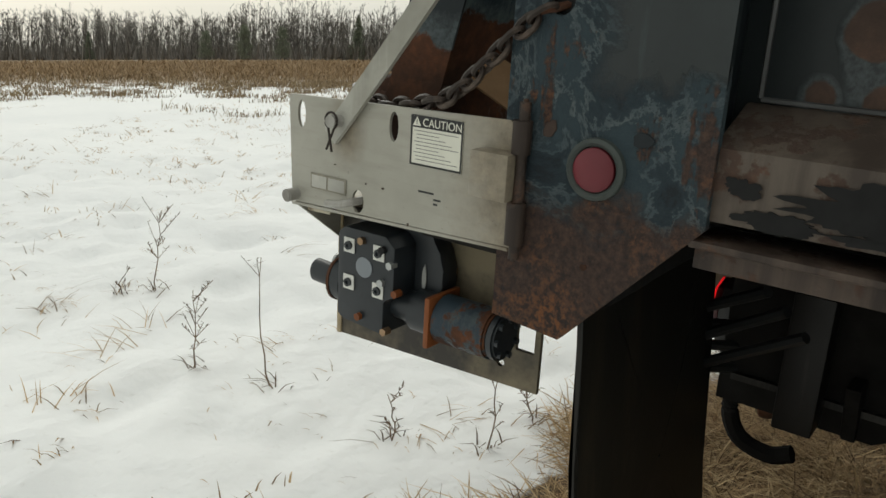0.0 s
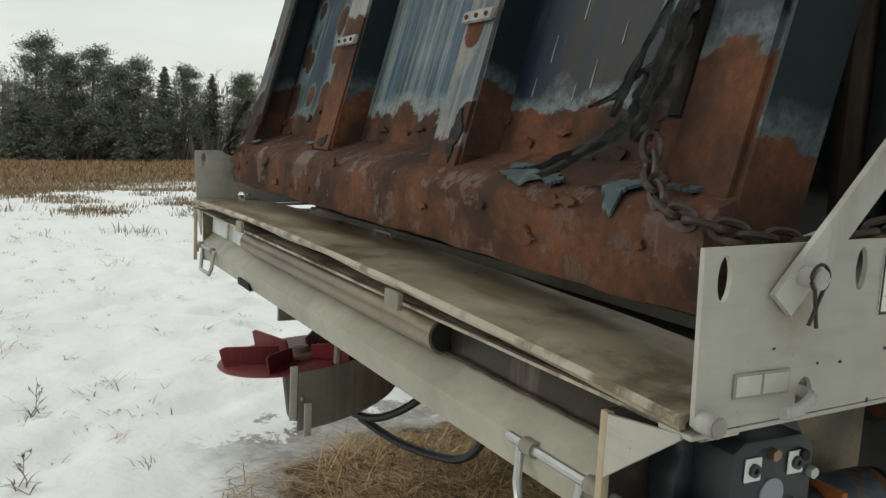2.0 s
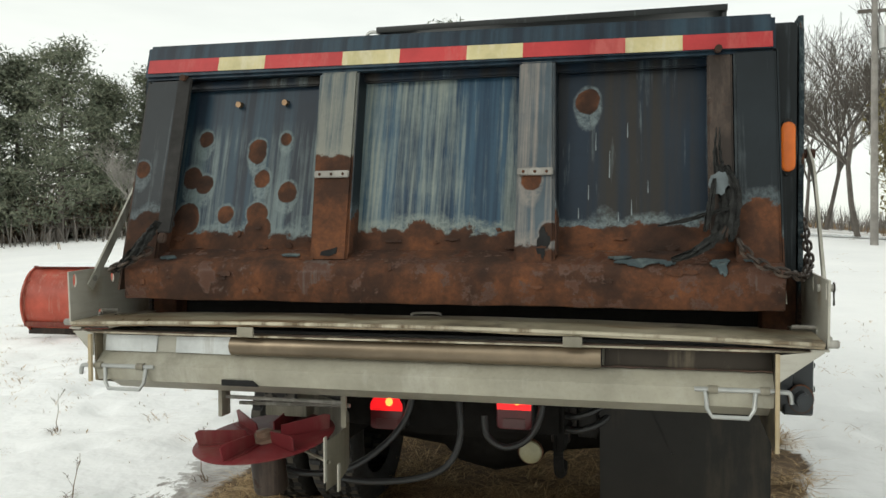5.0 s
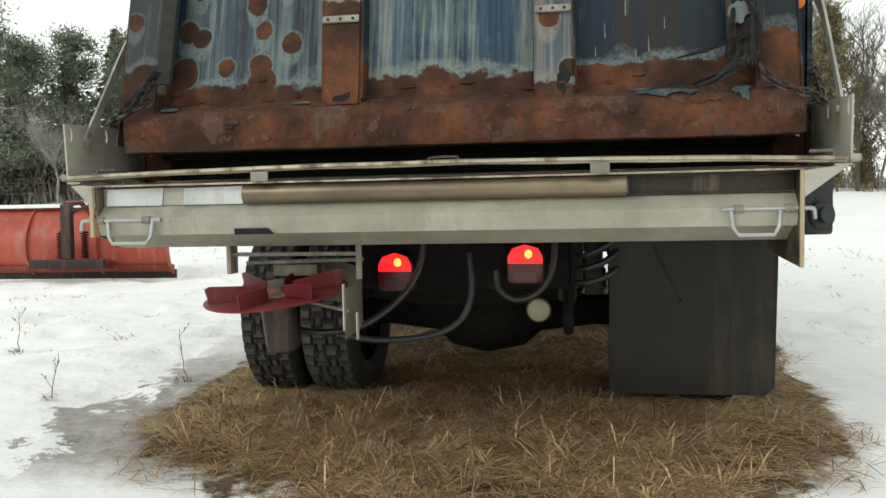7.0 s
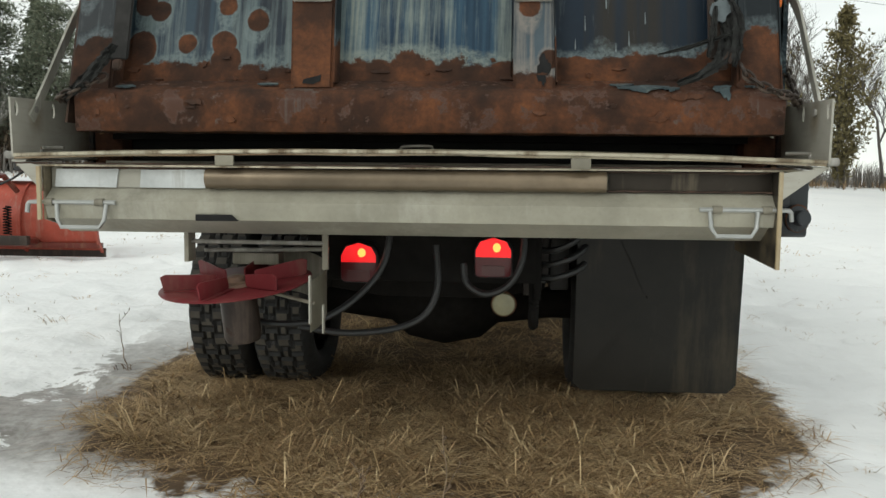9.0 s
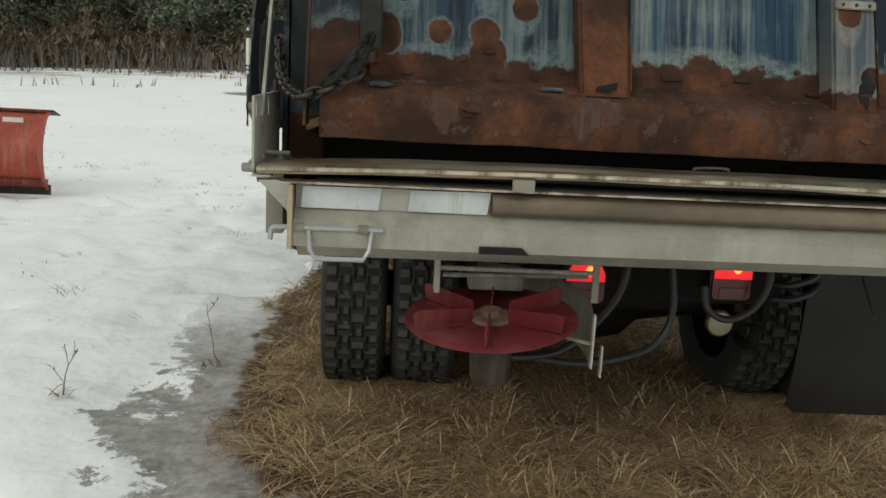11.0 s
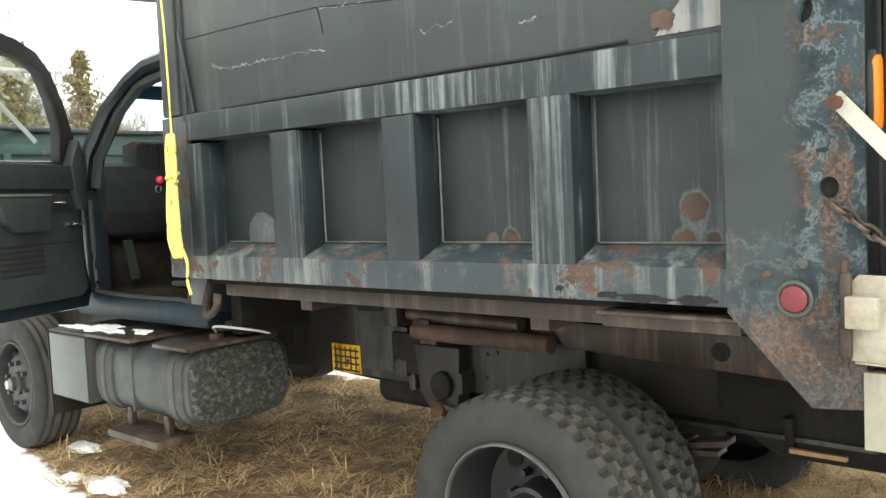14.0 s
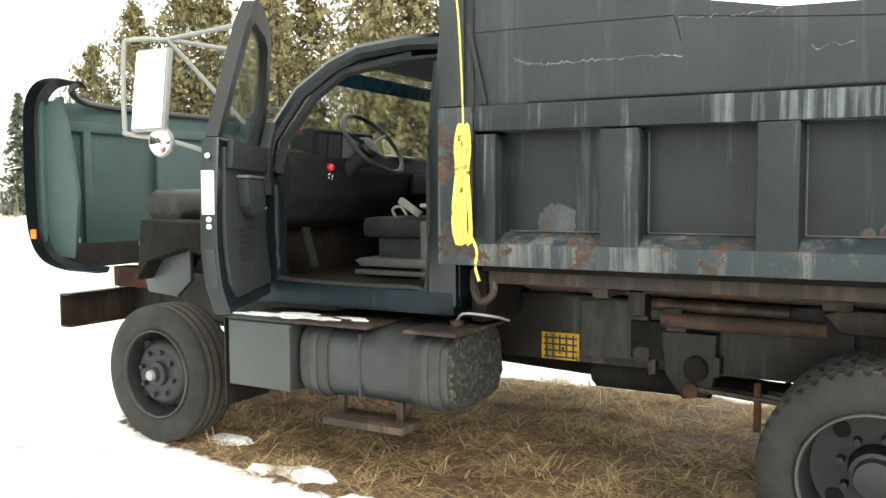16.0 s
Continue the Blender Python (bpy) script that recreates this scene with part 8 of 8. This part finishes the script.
def pine(seed, h, w):
    """A broad pine: heavy limbs with loose plates of needles and gaps between."""
    r = random.Random(seed)
    tr, cr = Blades(), Blades()
    tr.stem((0, 0, -0.3), (0.1, 0, h * 0.95), 0.02 * h, 0.03, 7)
    for i in range(105):
        f = r.random() ** 0.9
        z = h * (0.06 + 0.92 * f)
        l = w * (1 - 0.75 * f ** 1.6) * r.uniform(0.5, 1.1)
        a = r.uniform(0, 6.3)
        p0, p1 = Vector((0, 0, z)), Vector((l * math.cos(a), l * math.sin(a), z + l * r.uniform(-0.05, 0.35)))
        tr.stem(p0, p1, 0.05, 0.015, 4)
        for k in range(6):
            c = p0.lerp(p1, 0.35 + 0.13 * k) + Vector((r.gauss(0, 0.25), r.gauss(0, 0.25), r.gauss(0.05, 0.15)))
            for t in range(22):
                q = c + Vector((r.gauss(0, 0.40), r.gauss(0, 0.40), r.gauss(0, 0.22)))
                d = Vector((r.gauss(0, 1), r.gauss(0, 1), r.gauss(0.5, 0.6))).normalized() * r.uniform(0.15, 0.38)
                e = Vector((r.gauss(0, 1), r.gauss(0, 1), r.gauss(0, 0.6))).normalized() * 0.055
                cr.tri(q - e, q + e, q + d)
    return pair("pine_tree", "broad dark pine tree with loose tufted crown", tr, cr, m_bark, m_needle, "conifers round the field")


def bare(seed, h, spread=0.55, mat=None, depth=4):
    """A leafless tree, forked down to fine twigs."""
    r = random.Random(seed)
    tr, cr = Blades(), Blades()

    def grow(p, d, ln, rad, lev):
        n = 3 if lev < depth else 2
        for i in range(n):
            d = (d + Vector((r.gauss(0, 0.13), r.gauss(0, 0.13), 0.06))).normalized()
            q = p + d * ln / n
            (tr if lev < 2 else cr).stem(p, q, rad * (1 - i / n * 0.35), rad * (1 - (i + 1) / n * 0.35), 5 if lev == 0 else 3)
            if lev < depth and (i > 0 or lev > 0):
                for k in range(2 if lev else 3):
                    a = r.uniform(0, 6.3)
                    side = Vector((math.cos(a), math.sin(a), r.uniform(0.1, 0.9)))
                    grow(q, (d * (1 - spread) + side.normalized() * spread).normalized(), ln * r.uniform(0.5, 0.72), rad * 0.5, lev + 1)
            p = q
    grow(Vector((0, 0, -0.2)), Vector((0, 0, 1)), h * 0.52, 0.014 * h, 0)
    return pair("bare_tree", "leafless grey tree with fine bare twigs", tr, cr, mat or m_bark, mat or m_bark, "bare trees round the field")


def cedar(seed, h, w):
    """A loose upright cedar: sprays of olive scale leaves on rising boughs, sky between them."""
    r = random.Random(seed)
    tr, cr = Blades(), Blades()
    for s in range(3):
        tr.stem((r.gauss(0, 0.1), r.gauss(0, 0.1), -0.2), (r.gauss(0, 0.3), r.gauss(0, 0.3), h * 0.9), 0.05, 0.015, 5)
    for i in range(230):
        f = r.random()
        z = h * (0.06 + 0.9 * f)
        l = w * (0.35 + 0.65 * math.sin(math.pi * min(1, 0.25 + 0.75 * (1 - f)))) * r.uniform(0.45, 1.05) * (1 if f < 0.6 else (1.02 - f) * 2.2)
        a = r.uniform(0, 6.3)
        p0, p1 = Vector((0, 0, z - 0.35 * l)), Vector((l * math.cos(a), l * math.sin(a), z + 0.45 * l))
        tr.stem(p0, p1, 0.014, 0.004, 3)
        for t in range(30):
            q = p0.lerp(p1, 0.15 + 0.87 * r.random()) + Vector((r.gauss(0, 0.12), r.gauss(0, 0.12), r.gauss(0, 0.14)))
            d = Vector((r.gauss(0, 0.7), r.gauss(0, 0.7), r.gauss(0.6, 0.6))).normalized() * r.uniform(0.08, 0.2)
            e = Vector((r.gauss(0, 1), r.gauss(0, 1), r.gauss(0, 0.4))).normalized() * r.uniform(0.03, 0.075)
            cr.quad(q - e, q + e, q + d + e * 0.5, q + d - e * 0.5)
    return pair("cedar_tree", "loose olive-brown cedar tree", tr, cr, m_bark, m_cedar, "cedars ahead of the truck")


def stand(proto, places, sizes):
    """Set copies of a tree at (azimuth, distance) round the truck, each with its own height and turn."""
    first = True
    for (az, dist), s in zip(places, sizes):
        x, y = dist * math.cos(radians(az)), dist * math.sin(radians(az))
        m = Matrix.Translation((x, y, ground_z(x, y))) @ Matrix.Rotation(az * 1.7, 4, "Z")
        s, wide = (s * 0.82, 1.3) if 84 < az < 104 else (s, 1.0)
        ob = proto if first else copy_thing(proto, m)
        ob.matrix_world = m @ Matrix.Diagonal((s * wide, s * wide, s, 1))
        first = False


stand(spruce(1, 10, 2.7), [(93.9, 56), (89.2, 57), (98.5, 60), (104, 62), (97, 66), (86.5, 64), (108, 66), (112, 63), (116, 60), (61.5, 47), (-137.5, 119), (-142, 116), (-146, 113), (-120.5, 130)], [0.98, 0.93, 1.15, 1.25, 0.9, 0.7, 1.1, 1.2, 1.15, 0.62, 0.62, 0.45, 0.5, 0.4])
stand(spruce(2, 10, 3.2, 0.9), [(91.3, 55), (101, 57), (106, 60), (110, 62), (114, 61), (119, 58), (57.8, 46), (125, 55), (128, 57), (122, 60), (138, 62), (142, 60), (171, 106), (168, 104)], [1.0, 1.2, 1.15, 1.1, 1.2, 1.1, 0.66, 0.9, 1.0, 1.1, 1.0, 1.0, 1.1, 1.0])
stand(pine(3, 10.5, 3.4), [(130.5, 48), (136, 50), (124.5, 54), (121, 52), (178.6, 94), (175.3, 95), (172.5, 97), (-151.6, 101), (141, 56), (169.5, 100), (-130, 112), (-132.5, 113), (-127.5, 114)], [1.02, 1.1, 0.95, 0.9, 1.18, 1.12, 1.05, 0.85, 1.0, 1.0, 0.42, 0.4, 0.36])
stand(pine(4, 10, 3.0), [(133, 52), (127.5, 52), (117, 56), (145, 60), (176.9, 98), (173.8, 101), (-153.2, 100), (166, 100), (-154.9, 102), (113, 62), (109, 64), (100, 57), (102, 58), (104, 56), (98.3, 62), (106.5, 59), (111, 58)], [1.1, 0.95, 1.0, 1.0, 1.15, 1.1, 0.95, 1.0, 0.8, 1.0, 0.95, 1.1, 1.3, 1.35, 0.85, 1.25, 1.2])
stand(bare(5, 4.6, 0.6, m_pale_bark), [(126.2, 40), (119.8, 46), (70.5, 40)], [1.0, 0.9, 1.2])
stand(bare(6, 9.0, 0.5), [(76, 34), (73.0, 37), (78.5, 44), (80.5, 50), (66, 48), (84, 58)], [1.0, 0.9, 1.0, 0.9, 0.8, 0.7])
stand(bare(7, 8.5, 0.55), [(74.5, 42), (79.5, 40), (71.5, 33), (63.5, 52), (82.5, 56)], [1.0, 0.8, 0.75, 0.8, 0.8])
stand(cedar(8, 8.0, 1.9), [(50.0, 24), (43, 22.5), (36.5, 24), (30, 23), (68, 38), (24, 25), (54.5, 40), (73.0, 31), (61, 26.5), (55.5, 26)], [1.0, 1.12, 1.1, 1.05, 1.0, 1.0, 0.85, 0.85, 0.72, 1.05])
stand(cedar(9, 7.5, 2.2), [(46.5, 25.5), (39.5, 23), (33.2, 25), (27, 24), (47.5, 31), (40, 31), (58.5, 33), (71.5, 40), (20, 26), (58.3, 26.5), (52.8, 27)], [1.08, 1.15, 1.12, 1.1, 1.2, 1.2, 0.6, 0.7, 1.0, 0.95, 1.15])

band = random.Random(21)
for sd, hh, ww in ((12, 6.0, 2.6), (13, 5.2, 2.5)):
    stand(spruce(sd, hh, ww, 0.5), [(band.uniform(183.3, 193.5) if i < 15 else band.uniform(197, 204) if i < 19 else band.uniform(163, 182), band.uniform(88, 100)) for i in range(26)], [band.uniform(0.7, 1.15) for i in range(26)])

# far woods behind the hay field
wd = Blades()
rw = random.Random(11)


def wood_site(near, deep):
    deg = rw.uniform(163, 254)
    dist = near + 42 * max(0, (deg - 195) / 55) + deep * rw.random()
    return dist * math.cos(radians(deg)), dist * math.sin(radians(deg))


for i in range(2700):
    x, y = wood_site(103, 34)
    tall = 1 + 0.25 * noise.noise(Vector((x * 0.04, y * 0.04, 3)))
    tall *= 1 - 0.26 * min(1, max(0, (math.degrees(math.atan2(y, x)) % 360 - 203) / 12))
    z0, h = ground_z(x, y) - 0.3, rw.uniform(6.6, 11.2) * tall
    top = Vector((x + rw.gauss(0, 0.5), y + rw.gauss(0, 0.5), z0 + h))
    wd.stem((x, y, z0), top, 0.06, 0.02, 3)
    for k in range(18):
        f = rw.uniform(0.2, 1.0)
        p = Vector((x, y, z0)).lerp(top, f)
        a, ln = rw.uniform(0, 6.3), rw.uniform(0.6, 1.9) * (1.15 - f * 0.6)
        q = p + Vector((ln * 0.75 * math.cos(a), ln * 0.75 * math.sin(a), ln * 0.7))
        wd.add(p, q, rw.uniform(0.022, 0.045), 0.1)
        for t in range(2):
            e = p.lerp(q, rw.uniform(0.3, 1.0))
            wd.add(e, e + Vector((rw.gauss(0, 0.5), rw.gauss(0, 0.5), rw.uniform(0.2, 0.7))), 0.04)
for i in range(26000):
    x, y = wood_site(95, 34)
    z0, h = ground_z(x, y) - 0.2, rw.uniform(0.5, 4.2) * rw.uniform(0.5, 1.0)
    wd.add((x, y, z0), (x + rw.gauss(0, 0.6), y + rw.gauss(0, 0.6), z0 + h), rw.uniform(0.05, 0.13), 0.1)
tagged(new("far_woods", wd.mesh("far_woods", m_far)), "far leafless grey-brown woods behind the hay field", "woods", "", "stuff")
brush = Blades()
for i in range(3600):
    az, dist = radians(rw.uniform(58, 150)), rw.uniform(44, 70)
    if 48 < math.degrees(az) < 60 and dist < 50:
        continue
    x, y = dist * math.cos(az), dist * math.sin(az)
    z0, h = ground_z(x, y) - 0.1, rw.uniform(0.4, 1.7)
    for k in range(3):
        brush.add((x, y, z0), (x + rw.gauss(0, 0.4), y + rw.gauss(0, 0.4), z0 + h), rw.uniform(0.015, 0.04), 0.1)
tagged(new("roadside_brush", brush.mesh("roadside_brush", m_far)), "low leafless brush along the road", "brush", "", "stuff")

thicket = Blades()
for i in range(5200):
    az, dist = radians(rw.uniform(84, 150)), rw.uniform(50, 64)
    x, y = dist * math.cos(az), dist * math.sin(az)
    tall = max(0.1, 0.6 + noise.noise(Vector((x * 0.22, y * 0.22, 4))))
    z0, h = ground_z(x, y) - 0.1, rw.uniform(1.0, 5.0) * tall
    for k in range(4):
        q = Vector((x + rw.gauss(0, 0.7), y + rw.gauss(0, 0.7), z0 + h * rw.uniform(0.6, 1.0)))
        thicket.add((x, y, z0), q, rw.uniform(0.02, 0.05), 0.1)
        for n in range(3):
            e = Vector((x, y, z0)).lerp(q, rw.uniform(0.35, 1.0))
            thicket.add(e, e + Vector((rw.gauss(0, 0.45), rw.gauss(0, 0.45), rw.uniform(0.1, 0.6))), rw.uniform(0.03, 0.08))
tagged(new("roadside_thicket", thicket.mesh("roadside_thicket", m_thicket)), "tangled brown leafless thicket between the conifers", "thicket", "", "stuff")

# ---- far small things ----
pole = new("utility_pole")
tagged(pole, "weathered grey utility pole with a transformer can", "pole")
px, py = 7.4, 26.9
pole.location = (px, py, ground_z(px, py))
part("shaft", cyl((0, 0, -0.3), (0, 0, 8.2), 0.13, 0.09, 12), m_pale_bark, pole)
part("transformer", cyl((0.25, -0.1, 6.3), (0.25, -0.1, 7.0), 0.17, None, 14), m_galv, pole)
part("cross_arm", box(-0.5, 0.5, -0.05, 0.05, 7.5, 7.6), m_bark, pole)
for k, (bx, by, bz) in enumerate(((-38, 34, 8.5), (60, 22, 8.0))):
    for dz in (-0.8,):
        line = [Vector((0, 0, 7.7 + dz)).lerp(Vector((bx, by, bz + dz)), t / 12) - Vector((0, 0, 1.0 * math.sin(math.pi * t / 12))) for t in range(13)]
        part("cable", tube(line, 0.007, 4), m_black, pole)
hut = new("shed")
tagged(hut, "small white shed at the edge of the far woods", "shed")
hx, hy = 92 * math.cos(radians(-176.9)), 92 * math.sin(radians(-176.9))
hut.location = (hx, hy, ground_z(hx, hy))
part("wall", box(-1.5, 1.5, -0.9, 0.9, -0.2, 1.9), m_white, hut)
part("roof", prism([(-1.15, 1.85), (0, 2.7), (1.15, 1.85), (1.1, 1.8), (0, 2.6), (-1.1, 1.8)], "x", -1.7, 1.7), m_galv, hut)


def ice(x, y, a, b, seed):
    own = prism(ragged(x, y, a, b, seed, 26, 0.25), "z", 0, 0.008)
    for v in own.verts:
        v.co.z += ground_z(v.co.x, v.co.y) + 0.03
    ob = ob_from("ice_patch", own, m_ice)
    tagged(ob, "wet grey ice patch in the snow", "ice", "ice patches in the snow", "structure")


k = Mat("wet_grey_ice", 0.2)
m_ice = k.done(k.mix(k.step(k.noise(1.5, 5), 0.35, 0.65), (0.30, 0.30, 0.30), (0.55, 0.56, 0.56)), k.step(k.noise(3, 4), 0.3, 0.7, 0.1, 0.5))
for i, (x, y, a, b) in enumerate(((-2.6, 24, 1.9, 1.6), (-5.5, 29, 1.5, 0.7), (9.5, 33, 3.5, 1.2), (-0.5, 20.5, 0.8, 0.6))):
    ice(x, y, a, b, i)

SNOW_LUMPS = [(-0.92, 4.62, 0.07, 0.15), (-1.15, 3.90, 0.09, 0.18), (-1.22, 4.12, 0.06, 0.09), (-1.34, 3.45, 0.08, 0.13)]


def snow_lump(x, y, a, b, seed):
    """A low, soft, uneven heap of leftover snow."""
    bm = bmesh.new()
    n, rings = 28, []
    for q, (f, h) in enumerate(((1.0, 0.0), (0.85, 0.022), (0.6, 0.032), (0.25, 0.036))):
        rings.append([bm.verts.new((x + (px - x) * f, y + (py - y) * f, ground_z(x, y) + h + 0.012 * noise.noise(Vector((px * 9 * f, py * 9 * f, seed))))) for px, py in torn(x, y, a, b, seed, n, 0.45)])
    for c, d in zip(rings, rings[1:]):
        for i in range(n):
            bm.faces.new((c[i], c[(i + 1) % n], d[(i + 1) % n], d[i]))
    bm.faces.new(rings[-1])
    ob = ob_from("snow_lump", bm, m_snow_bit, True)
    tagged(ob, "small leftover lump of snow on the straw", "snow", "snow lumps on the straw")


for i, (x, y, a, b) in enumerate(SNOW_LUMPS):
    snow_lump(x, y, a, b, i)
